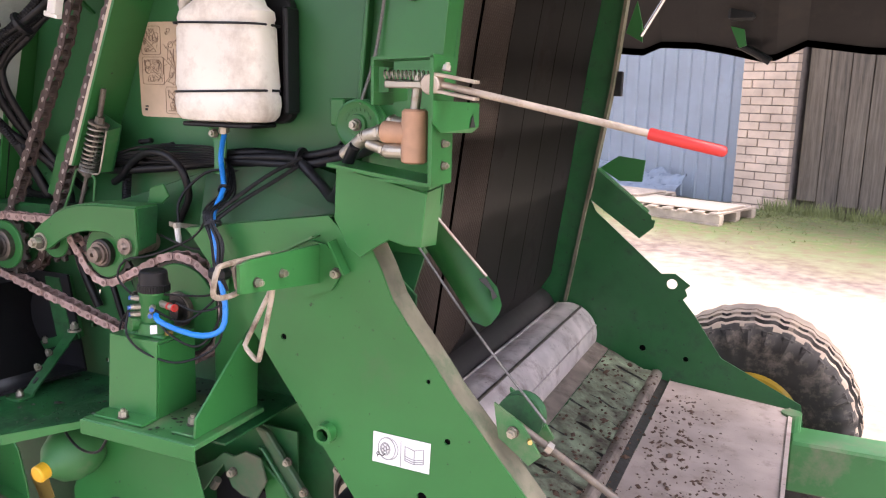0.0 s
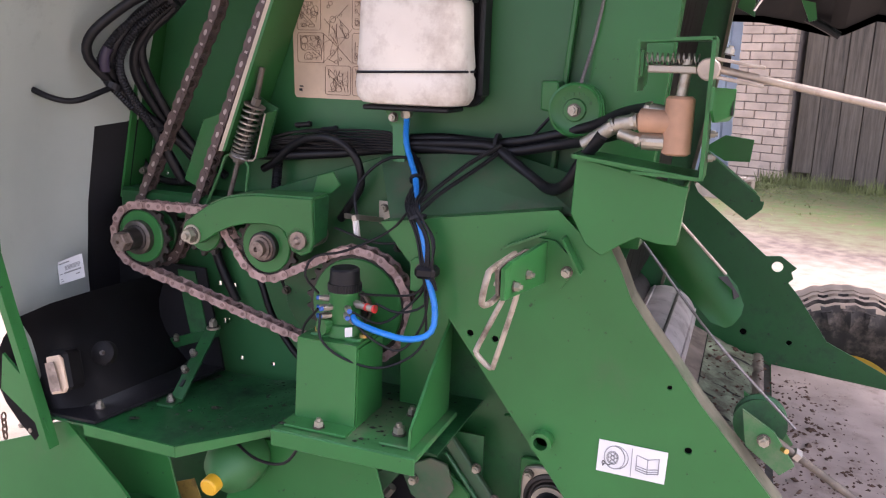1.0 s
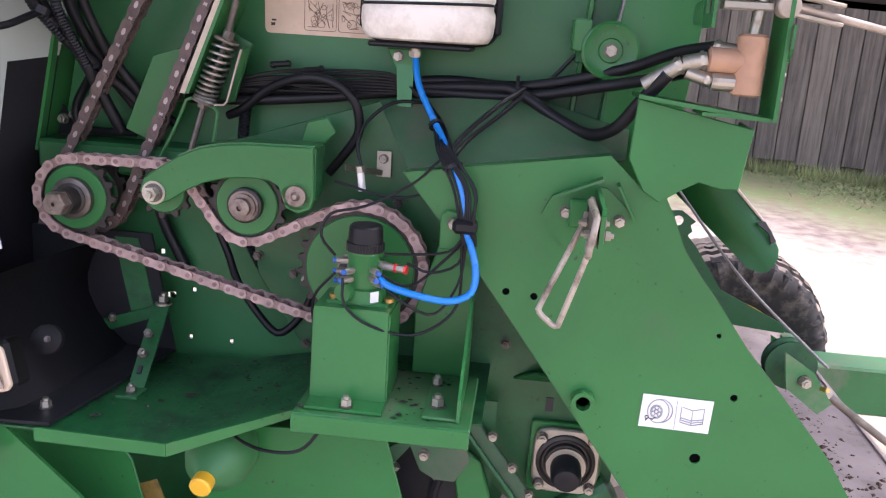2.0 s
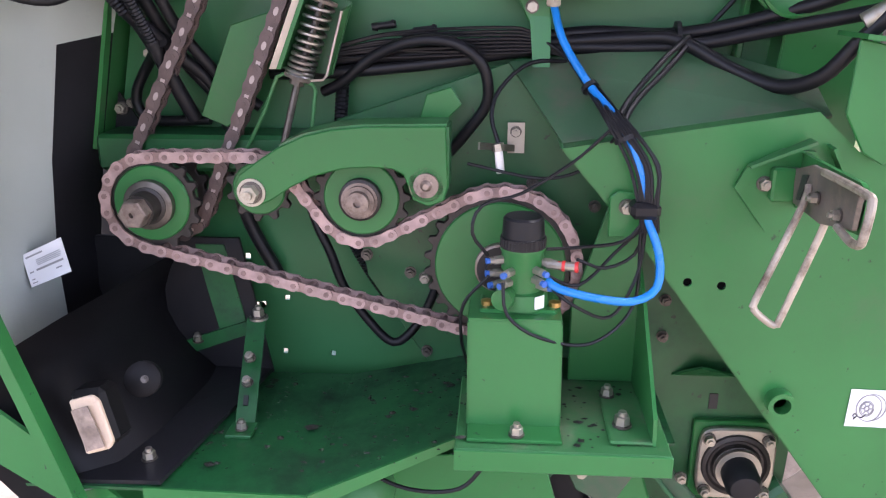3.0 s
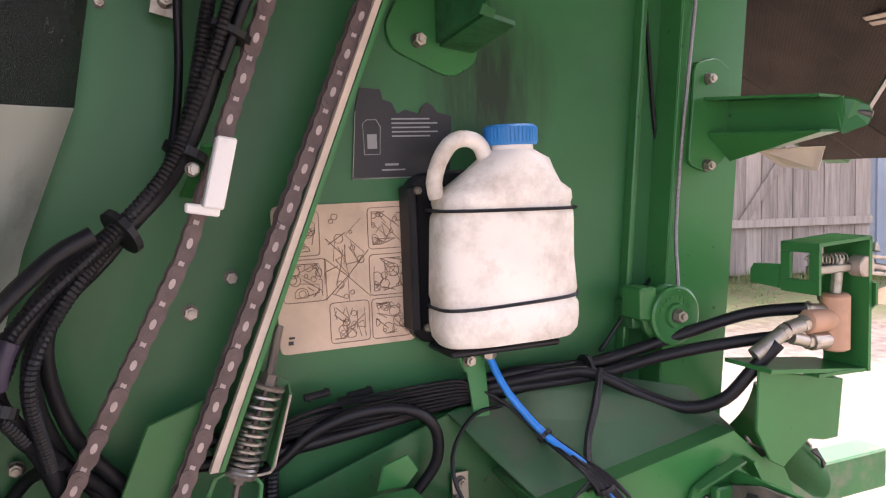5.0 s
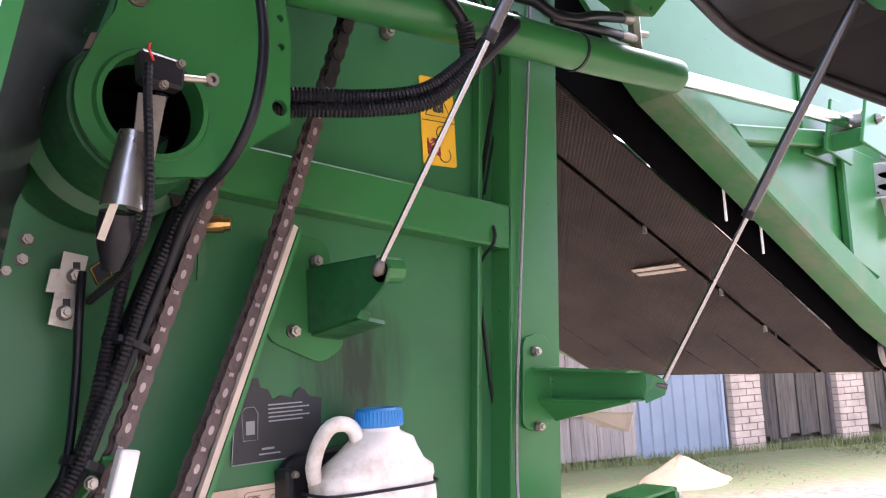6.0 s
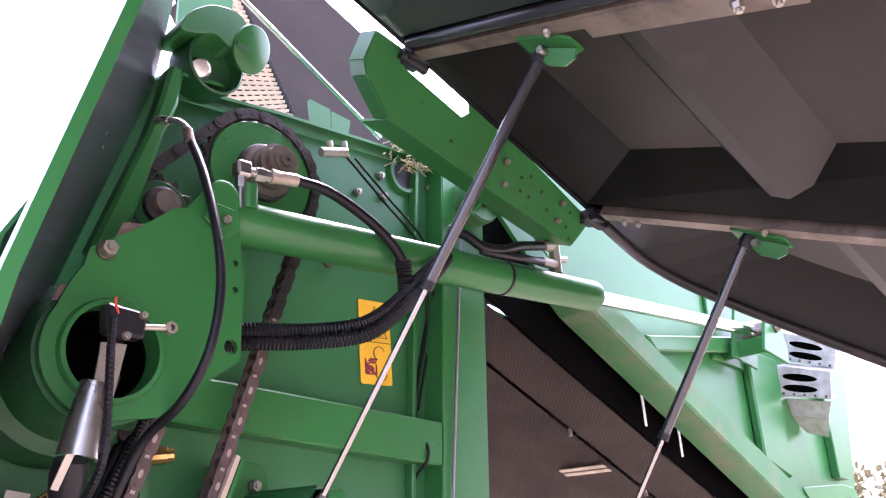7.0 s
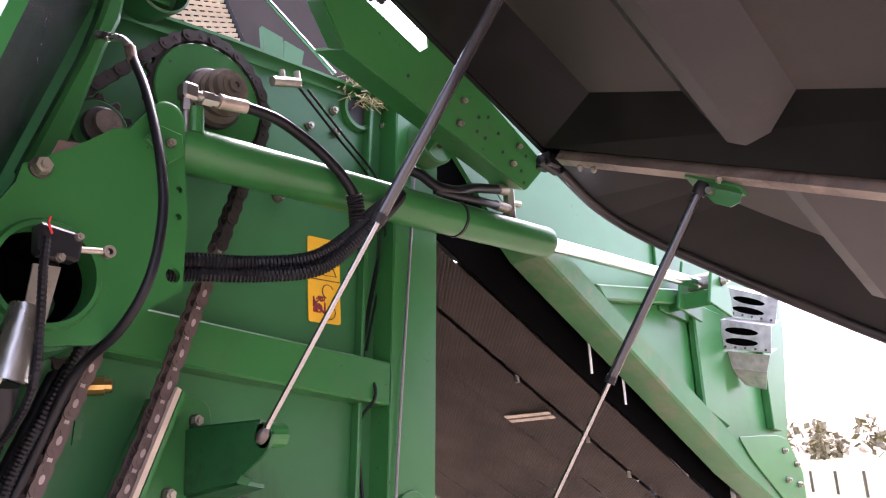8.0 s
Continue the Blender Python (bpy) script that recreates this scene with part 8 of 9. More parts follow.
    hose("cord", "thin black cord on the side sheet", [(-0.35, -0.004, 2.51), (-0.43, -0.004, 2.23), (-0.45, -0.055, 2.12), (-0.45, -0.006, 2.06), (-0.44, -0.004, 1.88), (-0.42, -0.004, 1.64), (-0.50, -0.02, 1.55), (-0.56, -0.02, 1.48)], 0.0035, seg=6)
    hose("steel_cable", "taut steel cable across the chamber opening", [(-0.335, -0.100, 1.325), (-0.210, -0.110, 1.181), (-0.068, -0.150, 1.058)], 0.0025, grey_cable, seg=6)


build_hoses()


def build_cylinder():
    c = thing("tailgate_cylinder", "green hydraulic cylinder with a chrome rod", "hydraulic cylinder", (-0.4, -0.16, 2.48))
    a, b, e = Vector((-0.985, -0.16, 2.452)), Vector((0.012, -0.16, 2.478)), Vector((0.89, -0.16, 2.496))
    d = (b - a).normalized()
    part("barrel", lathe(a + d * 0.03, d, [(0, 0.03), (0.01, 0.036), (0.95, 0.036), (0.955, 0.037), (0.972, 0.036), (0.974, 0.02)], 32), green, c, smooth=True)
    part("rod", rod(b - d * 0.05, e, 0.0185, seg=24), chrome, c, "chrome rod", smooth=True)
    part("rod_eye", lathe(e + Vector((0, 0.035, 0)), (0, -1, 0), [(0, 0.034), (0.07, 0.034), (0.07, 0.015), (0, 0.015)], 24), steel, c)
    part("strap", rod(Vector((-0.31, -0.16, 2.4695)) - d * 0.003, Vector((-0.31, -0.16, 2.4695)) + d * 0.003, 0.0385, seg=24), rubber, c, "black tie round the barrel")
    part("port", rod((-0.93, -0.185, 2.47), (-0.93, -0.185, 2.51), 0.014), green, c)


build_cylinder()


def build_pivot_plate():
    p = thing("pivot_plate", "bright green pivot plate with a large round hole", "plate", (-1.08, -0.2, 2.3))
    ol = [(-0.985, 2.50), (-1.005, 2.485), (-1.04, 2.44), (-1.06, 2.435), (-1.11, 2.395), (-1.125, 2.385), (-1.172, 2.355), (-1.178, 2.33), (-1.19, 2.31), (-1.20, 2.29)]
    ol += [(-1.135 + 0.088 * math.cos(radians(a)), 2.222 + 0.088 * math.sin(radians(a))) for a in range(145, 275, 12)]
    ol += [(-1.07, 2.142), (-0.985, 2.205), (-0.952, 2.225), (-0.948, 2.33), (-0.955, 2.42), (-0.957, 2.47), (-0.968, 2.495)]
    part("plate", holed_plate(ol, [(-1.135, 2.222, 0.063), (-0.967, 2.245, 0.011), (-0.962, 2.33, 0.005), (-0.962, 2.37, 0.005)], -0.203, -0.193), green, p)
    part("weld_ring", lathe((-1.135, -0.20, 2.222), (0, -1, 0), [(-0.03, 0.070), (0.002, 0.070), (0.010, 0.066), (0.010, 0.060), (-0.03, 0.060), (-0.03, 0.070)], 48, False), green, p, smooth=True)
    # the bore's inner darkness is painted with a black tube and disc
    part("bore_lining", lathe((-1.135, -0.171, 2.222), (0, 1, 0), [(0, 0.072), (0.12, 0.072), (0.12, 0.0605), (0, 0.0605), (0, 0.072)], 40, False), void, p)
    part("dark_core", rod((-1.135, -0.06, 2.222), (-1.135, -0.05, 2.222), 0.06, seg=32), void, p)
    part("pin_cap", lathe((-0.985, -0.203, 2.47), (0, -1, 0), [(0, 0.026), (0.004, 0.026), (0.006, 0.022), (0.006, 0.018), (0.005, 0.0)], 28), green, p, smooth=True)
    part("lug_plate", plate([(-1.02, 2.43), (-1.0, 2.455), (-0.965, 2.45), (-0.96, 2.42), (-0.985, 2.40)], -0.212, -0.2035), green, p)
    part("big_boss", lathe((-1.135, -0.19, 2.222), (0, 1, 0), [(0.002, 0.0735), (0.002, 0.092), (0.02, 0.095), (0.10, 0.100), (0.11, 0.118), (0.185, 0.125)], 40, False), green_grimy_shade, p, smooth=True)
    bolt(p, -1.152, -0.204, 2.354, 0.026)
    bolt(p, -0.985, -0.214, 2.43, 0.014)
    for q in ((-1.115, 2.40), (-1.19, 2.30)):
        part("torn_edge", sheet([(q[0] - 0.02, -0.19, q[1] - 0.02), (q[0] + 0.01, -0.19, q[1] - 0.012), (q[0] + 0.02, -0.185, q[1] + 0.008), (q[0] - 0.01, -0.185, q[1] + 0.004)], 0.004), rust, p)
    s = thing("position_sensor", "black sensor on a zinc strip in the pivot hole", "sensor", (-1.14, -0.24, 2.24))
    part("strip", sheet([(-1.162, -0.232, 2.225), (-1.130, -0.232, 2.225), (-1.158, -0.236, 2.085), (-1.178, -0.236, 2.09)], 0.003), zinc, s)
    part("body", sheet([(-1.168, -0.245, 2.27), (-1.115, -0.245, 2.262), (-1.118, -0.245, 2.228), (-1.166, -0.245, 2.232)], 0.026, 0.004), black_plastic, s)
    part("lever", rod((-1.12, -0.25, 2.245), (-1.082, -0.25, 2.248), 0.004), zinc, s)
    part("lever_end", lathe((-1.082, -0.245, 2.248), (0, -1, 0), [(0, 0.008), (0.01, 0.008), (0.01, 0.004), (0, 0.004)], 14), zinc, s)
    for q in ((-1.123, 2.257), (-1.143, 2.229)):
        bolt(s, q[0], -0.259, q[1], 0.011)
    part("red_wire", tube([(-1.155, -0.262, 2.255), (-1.16, -0.262, 2.268), (-1.158, -0.262, 2.275)], 0.0014), red_grip, s)
    part("wire", tube([(-1.16, -0.26, 2.25), (-1.163, -0.265, 2.21), (-1.162, -0.265, 2.15), (-1.162, -0.26, 2.08), (-1.165, -0.2, 2.03), (-1.172, -0.08, 2.0)], 0.0055, 8, ribs=0.0007), rubber, s)
    g = thing("bright_sleeve", "bright half-round steel sleeve", "sleeve", (-1.18, -0.25, 2.12))
    bm = bmesh.new()
    rows = []
    for z, x, r in ((2.17, -1.172, 0.017), (2.085, -1.186, 0.024)):
        rows.append([bm.verts.new((x + r * math.cos(radians(a)), -0.25 - r * math.sin(radians(a)), z - 0.004 * math.cos(radians(a)))) for a in range(-20, 201, 20)])
    for i in range(len(rows[0]) - 1):
        bm.faces.new((rows[0][i], rows[0][i + 1], rows[1][i + 1], rows[1][i]))
    bmesh.ops.solidify(bm, geom=bm.faces[:], thickness=0.002)
    part("shell", bm, bright_zinc, g, smooth=True)
    part("clip", sheet([(-1.203, -0.26, 2.088), (-1.193, -0.26, 2.09), (-1.205, -0.25, 2.05), (-1.213, -0.25, 2.052)], 0.003), zinc, g)
    part("lower_boot", lathe((-1.186, -0.235, 2.085), (0.0, 0.35, -0.9), [(0, 0.019), (0.02, 0.021), (0.04, 0.018), (0.065, 0.010)], 20), black_plastic, g, smooth=True)
    sp = thing("slotted_strip", "zinc strip with two slotted bolts", "bracket", (-1.18, -0.03, 2.0))
    part("strip", sheet([(-1.190, -0.034, 2.068), (-1.160, -0.034, 2.062), (-1.180, -0.034, 1.968), (-1.208, -0.034, 1.975)], 0.004), zinc, sp)
    part("side_tab", sheet([(-1.205, -0.034, 2.045), (-1.194, -0.034, 2.045), (-1.200, -0.034, 2.015), (-1.211, -0.034, 2.016)], 0.004), zinc, sp)
    part("spacer", block(-1.195, -1.175, -0.031, -0.0005, 1.99, 2.04, 0.001), green_grimy_shade, sp)
    for q in ((-1.177, 2.036), (-1.189, 1.989)):
        bolt(sp, q[0], -0.037, q[1], 0.019)
        part("slot", block(q[0] - 0.002, q[0] + 0.007, -0.0368, -0.0362, q[1] + 0.006, q[1] + 0.018, 0), ink, sp)
    w = thing("white_block", "white nylon guide block on a green tab", "guide block", (-1.15, -0.12, 1.78))
    part("block", sheet([(-1.154, -0.135, 1.822), (-1.132, -0.135, 1.818), (-1.152, -0.135, 1.738), (-1.175, -0.135, 1.742)], 0.022, 0.002), white_plastic, w)
    part("lip", sheet([(-1.192, -0.13, 1.748), (-1.154, -0.13, 1.742), (-1.156, -0.13, 1.730), (-1.193, -0.13, 1.737)], 0.016, 0.002), white_plastic, w)
    part("tab", sheet([(-1.168, -0.12, 1.812), (-1.155, -0.12, 1.812), (-1.17, -0.02, 1.752), (-1.185, -0.02, 1.755)], 0.005), green, w)
    bolt(w, -1.18, -0.115, 1.785, 0.016)
    bs = thing("brass_fitting", "brass valve stub by the chain", "fitting", (-1.0, -0.07, 2.11))
    part("stub", lathe((-1.012, -0.05, 2.11), (0.85, -0.5, 0.02), [(0, 0.013), (0.03, 0.013), (0.03, 0.010), (0.04, 0.010), (0.042, 0.0)], 12), brass, bs)
    part("tab", sheet([(-1.02, -0.06, 2.12), (-1.01, -0.06, 2.12), (-1.012, -0.06, 2.04), (-1.025, -0.06, 2.03)], 0.004), green_grimy_shade, bs)
    part("post", rod((-1.012, -0.001, 2.11), (-1.012, -0.052, 2.11), 0.008), green_grimy_shade, bs)


build_pivot_plate()


def build_struts():
    def strut(a, b, joint):
        a, b = Vector(a), Vector(b)
        s = thing("gas_strut", "slim gas strut with a steel rod and black barrel", "gas strut", a, group="gas struts")
        m = a.lerp(b, joint)
        part("rod", rod(a, m, 0.0042), strut_steel, s, "bright steel rod", smooth=True)
        part("barrel", rod(m, b, 0.0088, seg=24), barrel_black, s, smooth=True)
        part("collar", rod(m - (b - a).normalized() * 0.006, m + (b - a).normalized() * 0.008, 0.0100), black_plastic, s)
        part("ball_end", lathe(a - (b - a).normalized() * 0.01, b - a, [(0, 0.005), (0.006, 0.008), (0.014, 0.008), (0.022, 0.005)], 14), dark_steel, s, smooth=True)
        part("top_end", lathe(b - (b - a).normalized() * 0.02, b - a, [(0, 0.012), (0.015, 0.014), (0.03, 0.010), (0.032, 0)], 14), black_plastic, s, smooth=True)
        return s
    strut((-0.863, -0.263, 2.027), (-0.688, -0.600, 2.640), 0.46)
    strut((-0.272, -0.262, 1.832), (-0.178, -0.635, 2.440), 0.46)
    # lower anchors
    b = thing("strut_bracket", "green folded strut bracket bolted to the side sheet", "bracket", (-0.84, -0.1, 2.0))
    part("base", plate(round_xz([(-0.845, 2.115), (-0.78, 2.10), (-0.755, 1.93), (-0.80, 1.905), (-0.89, 1.945), (-0.90, 1.98), (-0.855, 2.05)], 0.02), -0.007, -0.0005, 0.001), green, b)
    side = [(-0.008, 2.055), (-0.188, 2.052), (-0.222, 2.046), (-0.232, 2.032), (-0.222, 2.014), (-0.209, 2.004), (-0.164, 1.980), (-0.149, 1.972), (-0.008, 1.955)]
    part("box_front", sheet([(-0.82, y, z) for y, z in side], 0.006, 0.001), green_grimy_shade, b)
    part("box_top", sheet([(-0.817, -0.008, 2.056), (-0.817, -0.195, 2.053), (-0.765, -0.175, 2.046), (-0.765, -0.008, 2.050)], 0.006), green_grimy_shade, b)
    part("box_bottom", sheet([(-0.817, -0.008, 1.953), (-0.817, -0.150, 1.970), (-0.765, -0.135, 1.962), (-0.765, -0.008, 1.945)], 0.006), green_grimy_shade, b)
    part("turned_lip", sheet([(-0.824, -0.160, 1.981), (-0.824, -0.149, 1.970), (-0.806, -0.150, 1.965), (-0.806, -0.160, 1.974)], 0.003), green_grimy_shade, b)
    part("lug", rod((-0.823, -0.210, 2.032), (-0.790, -0.210, 2.032), 0.018), green, b)
    part("pin", joined(rod((-0.863, -0.262, 2.027), (-0.835, -0.222, 2.031), 0.004), rod((-0.835, -0.222, 2.031), (-0.790, -0.205, 2.032), 0.008, seg=6)), dark_steel, b)
    for x, z in ((-0.806, 2.069), (-0.850, 1.958)):
        bolt(b, x, -0.008, z, 0.021)
    a = thing("strut_support", "green channel arm on the rear post carrying a gas strut", "bracket", (-0.35, -0.16, 1.83))
    part("base", plate(round_xz([(-0.40, 1.93), (-0.355, 1.94), (-0.325, 1.92), (-0.335, 1.78), (-0.37, 1.755), (-0.415, 1.77), (-0.405, 1.86)], 0.015), -0.060, -0.053, 0.001), green, a)
    part("web", sheet([(-0.335, -0.062, 1.872), (-0.300, -0.25, 1.860), (-0.300, -0.25, 1.812), (-0.335, -0.062, 1.80)], 0.004), green, a)
    part("upper_leaf", sheet([(-0.385, -0.062, 1.874), (-0.342, -0.245, 1.862), (-0.300, -0.245, 1.860), (-0.335, -0.062, 1.872)], 0.004), green, a)
    part("lower_leaf", sheet([(-0.375, -0.062, 1.818), (-0.338, -0.245, 1.812), (-0.300, -0.245, 1.812), (-0.330, -0.062, 1.775)], 0.004), green, a)
    part("tip", sheet([(-0.302, -0.235, 1.862), (-0.290, -0.262, 1.856), (-0.272, -0.270, 1.845), (-0.268, -0.272, 1.832), (-0.274, -0.270, 1.818), (-0.302, -0.250, 1.806)], 0.005), green, a)
    part("pin", rod((-0.282, -0.255, 1.838), (-0.271, -0.275, 1.832), 0.005), dark_steel, a)
    for x, z in ((-0.374, 1.905), (-0.378, 1.768)):
        bolt(a, x, -0.061, z, 0.019)
    part("paper_scrap", sheet([(-0.335, -0.12, 1.79), (-0.30, -0.22, 1.79), (-0.29, -0.2, 1.755), (-0.30, -0.14, 1.762)], 0.002), cream, a, "torn tan scrap of card")
    # upper anchors
    for x, y in ((-0.70, -0.605), (-0.178, -0.645)):
        z = door_z(x, y) - 0.014
        u = thing("strut_top_bracket", "small green folded strut bracket under the door", "bracket", (x, y, z), group="strut brackets")
        part("leaf", sheet([(x - 0.010, y + 0.036, z + 0.021), (x + 0.022, y + 0.036, z + 0.010), (x + 0.024, y - 0.045, z - 0.032), (x + 0.016, y - 0.060, z - 0.038), (x - 0.010, y - 0.058, z - 0.029), (x - 0.016, y - 0.048, z - 0.022)], 0.005), green, u)
        part("ear", sheet([(x + 0.004, y + 0.016, z - 0.002), (x + 0.008, y - 0.054, z - 0.036), (x + 0.009, y - 0.048, z - 0.050), (x + 0.009, y - 0.030, z - 0.054), (x + 0.008, y - 0.004, z - 0.040), (x + 0.006, y + 0.010, z - 0.020)], 0.005), green, u)
        bolt(u, x - 0.025, y - 0.03, z - 0.006, 0.014, toward=(0, 0, -1))
        part("pin", rod((x - 0.01, y - 0.002, z - 0.018), (x + 0.025, y - 0.005, z - 0.02), 0.006), steel, u)


build_struts()


def build_valve():
    v = thing("shutoff_valve", "tan cast hydraulic shut-off valve in a green bracket", "valve", (-0.29, -0.23, 1.47))
    c = (-0.285, -0.228)
    part("body", lathe((c[0], c[1], 1.487), (0, 0, 1), [(0, 0.016), (0.003, 0.021), (0.082, 0.021), (0.086, 0.017)], 24), valve_tan, v, smooth=True)
    part("side_port", lathe((c[0], c[1], 1.535), (-1, 0.05, 0), [(0, 0.018), (0.055, 0.018), (0.058, 0.013)], 20), valve_tan, v, smooth=True)
    part("lower_port", rod((c[0] - 0.018, c[1], 1.505), (c[0] - 0.05, c[1], 1.505), 0.013), zinc, v)
    part("spindle", rod((c[0], c[1], 1.573), (c[0] + 0.006, c[1], 1.625), 0.008), zinc, v)
    part("spindle_arm", block(c[0] - 0.05, c[0] + 0.02, c[1] - 0.012, c[1] + 0.012, 1.605, 1.617, 0.002), zinc, v)
    sp = [(c[0] - 0.055 + 0.075 * k / 80, c[1] + 0.008 * math.cos(k * 0.8), 1.625 + 0.008 * math.sin(k * 0.8)) for k in range(81)]
    part("small_spring", tube(sp, 0.0014, 5, False), zinc, v)
    for (a, b, r, m) in (((-0.343, -0.228, 1.535), (-0.375, -0.222, 1.527), 0.0115, zinc), ((-0.375, -0.222, 1.527), (-0.425, -0.208, 1.492), 0.0115, zinc), ((-0.335, -0.228, 1.505), (-0.37, -0.225, 1.515), 0.0095, zinc), ((-0.335, -0.215, 1.552), (-0.30, -0.225, 1.548), 0.010, zinc)):
        part("ferrule", rod(a, b, r, seg=18), m, v, smooth=True)
        d = (Vector(b) - Vector(a)).normalized()
        part("crimp_ring", rod(Vector(a) + d * 0.004, Vector(a) + d * 0.009, r + 0.0022, seg=6), zinc, v)
    b = thing("valve_bracket", "green folded bracket round the valve", "bracket", (-0.27, -0.22, 1.46))
    part("back", sheet([(-0.245, -0.255, 1.655), (-0.245, -0.175, 1.655), (-0.245, -0.175, 1.455), (-0.245, -0.255, 1.455)], 0.006), green, b)
    part("top", sheet([(-0.345, -0.255, 1.650), (-0.243, -0.255, 1.655), (-0.243, -0.185, 1.655), (-0.345, -0.185, 1.650)], 0.005), green, b)
    # front leaf with a square window
    y0, y1, z0, z1 = -0.255, -0.185, 1.578, 1.652
    part("front_leaf", joined(*[block(-0.350, -0.345, a, c, d, e, 0.0005) for a, c, d, e in ((y0, y1, z1 - 0.014, z1), (y0, y1, z0, z0 + 0.020), (y0, y0 + 0.018, z0 + 0.0202, z1 - 0.0142), (y1 - 0.018, y1, z0 + 0.0202, z1 - 0.0142))]), green, b)
    part("front_tab", sheet([(-0.350, -0.184, 1.618), (-0.350, -0.135, 1.615), (-0.350, -0.128, 1.606), (-0.350, -0.128, 1.585), (-0.350, -0.184, 1.582)], 0.005), green, b)
    part("bottom", sheet([(-0.345, -0.252, 1.460), (-0.243, -0.252, 1.457), (-0.243, -0.178, 1.457), (-0.345, -0.178, 1.460)], 0.005), green, b)
    part("stop_plate", sheet([(-0.240, -0.262, 1.588), (-0.214, -0.135, 1.584), (-0.214, -0.135, 1.545), (-0.220, -0.150, 1.536), (-0.236, -0.240, 1.538), (-0.240, -0.262, 1.556)], 0.004), green, b)
    bolt(b, -0.241, -0.215, 1.52, 0.014, toward=(1, 0, 0))
    bolt(b, -0.241, -0.215, 1.485, 0.014, toward=(1, 0, 0))
    part("pictogram", sheet([(-0.2155, -0.165, 1.545), (-0.2130, -0.148, 1.545), (-0.2142, -0.157, 1.566)], 0.0006), ink, b)
    l = thing("valve_lever", "long bare steel lever with a red vinyl grip", "lever", (-0.2, -0.24, 1.6))
    p0, p1, p2 = Vector((-0.235, -0.24, 1.612)), Vector((0.09, -0.222, 1.548)), Vector((0.185, -0.217, 1.529))
    for dz in (0.012, -0.013):
        part("yoke_strip", sheet([p0 + Vector((-0.012, -0.012, dz + 0.004)), p0 + Vector((0.060, -0.012, dz - 0.008)), p0 + Vector((0.060, 0.010, dz - 0.008)), p0 + Vector((-0.012, 0.010, dz + 0.004))], 0.005, 0.001), worn_tan, l)
    part("yoke_head", lathe(p0 + Vector((-0.014, -0.014, 0)), (0, 1, 0), [(0, 0.014), (0.002, 0.016), (0.024, 0.016), (0.026, 0.014)], 20), worn_tan, l, smooth=True)
    part("bar", rod(p0, p1, 0.0055), worn_tan, l, smooth=True)
    part("grip", lathe(p1 - (p2 - p1).normalized() * 0.01, p2 - p1, [(0, 0.0075), (0.002, 0.0088), (0.104, 0.0082), (0.108, 0.006), (0.11, 0)], 20), red_grip, l, "red vinyl grip", smooth=True)
    bolt(l, -0.225, -0.245, 1.632, 0.016, toward=(0.2, 0, 1))


build_valve()


def build_latch():
    """Handle bracket that stands out from the chute cover."""
    b = thing("latch_handle", "green latch bracket with worn bare steel wire handles", "latch", (-0.48, -0.3, 1.28))
    part("base", sheet([(-0.556, -0.2115, 1.289), (-0.512, -0.2115, 1.232), (-0.448, -0.2115, 1.255), (-0.42, -0.2115, 1.30), (-0.46, -0.2115, 1.336), (-0.500, -0.2115, 1.340), (-0.542, -0.2115, 1.318)], 0.005), green, b)
    part("base_lip", sheet([(-0.542, -0.214, 1.318), (-0.470, -0.214, 1.352), (-0.470, -0.240, 1.352), (-0.542, -0.226, 1.318)], 0.004), green_dusty, b)
    part("edge_fin", sheet([(-0.445, -0.207, 1.345), (-0.415, -0.207, 1.29), (-0.415, -0.23, 1.288), (-0.445, -0.23, 1.343)], 0.004), green, b)
    part("arm", sheet([(-0.474, -0.215, 1.335), (-0.480, -0.40, 1.340), (-0.483, -0.425, 1.335), (-0.483, -0.425, 1.290), (-0.476, -0.215, 1.265)], 0.006), green, b)
    # worn plate that holds the wire handles
    part("handle_plate", sheet([(-0.486, -0.228, 1.318), (-0.488, -0.286, 1.335), (-0.491, -0.415, 1.339), (-0.492, -0.428, 1.332), (-0.491, -0.421, 1.295), (-0.489, -0.330, 1.276), (-0.487, -0.236, 1.276)], 0.006, 0.001), dark_worn, b, "worn greasy steel plate")
    part("slot", sheet([(-0.4905, -0.262, 1.318), (-0.4905, -0.282, 1.322), (-0.4900, -0.262, 1.286), (-0.4900, -0.250, 1.284)], 0.003), ink, b)
    part("arm_root", block(-0.515, -0.480, -0.232, -0.2145, 1.275, 1.318, 0.003), green, b)
    for y, z in ((-0.388, 1.302), (-0.322, 1.304)):
        bolt(b, -0.477, y, z, 0.016, toward=(1, 0, 0))
        bolt(b, -0.494, y, z, 0.015, toward=(-1, 0, 0))
    for x, z in ((-0.438, 1.287), (-0.520, 1.295)):
        bolt(b, x, -0.214, z, 0.019)
    part("loop", tube([(-0.494, -0.292, 1.312), (-0.500, -0.300, 1.292), (-0.547, -0.322, 1.182), (-0.550, -0.324, 1.170), (-0.546, -0.325, 1.163), (-0.529, -0.327, 1.150), (-0.522, -0.328, 1.150), (-0.518, -0.328, 1.160), (-0.488, -0.333, 1.268), (-0.486, -0.335, 1.290)], 0.0044, 10, True, 0.006), worn_rod, b, "worn bare wire loop")
    part("loop", tube([(-0.494, -0.330, 1.336), (-0.494, -0.440, 1.338), (-0.495, -0.458, 1.332), (-0.500, -0.463, 1.300), (-0.500, -0.456, 1.290), (-0.498, -0.430, 1.286), (-0.496, -0.390, 1.290)], 0.0046, 10, True, 0.006), worn_rod, b, "worn bare wire grip")


build_latch()


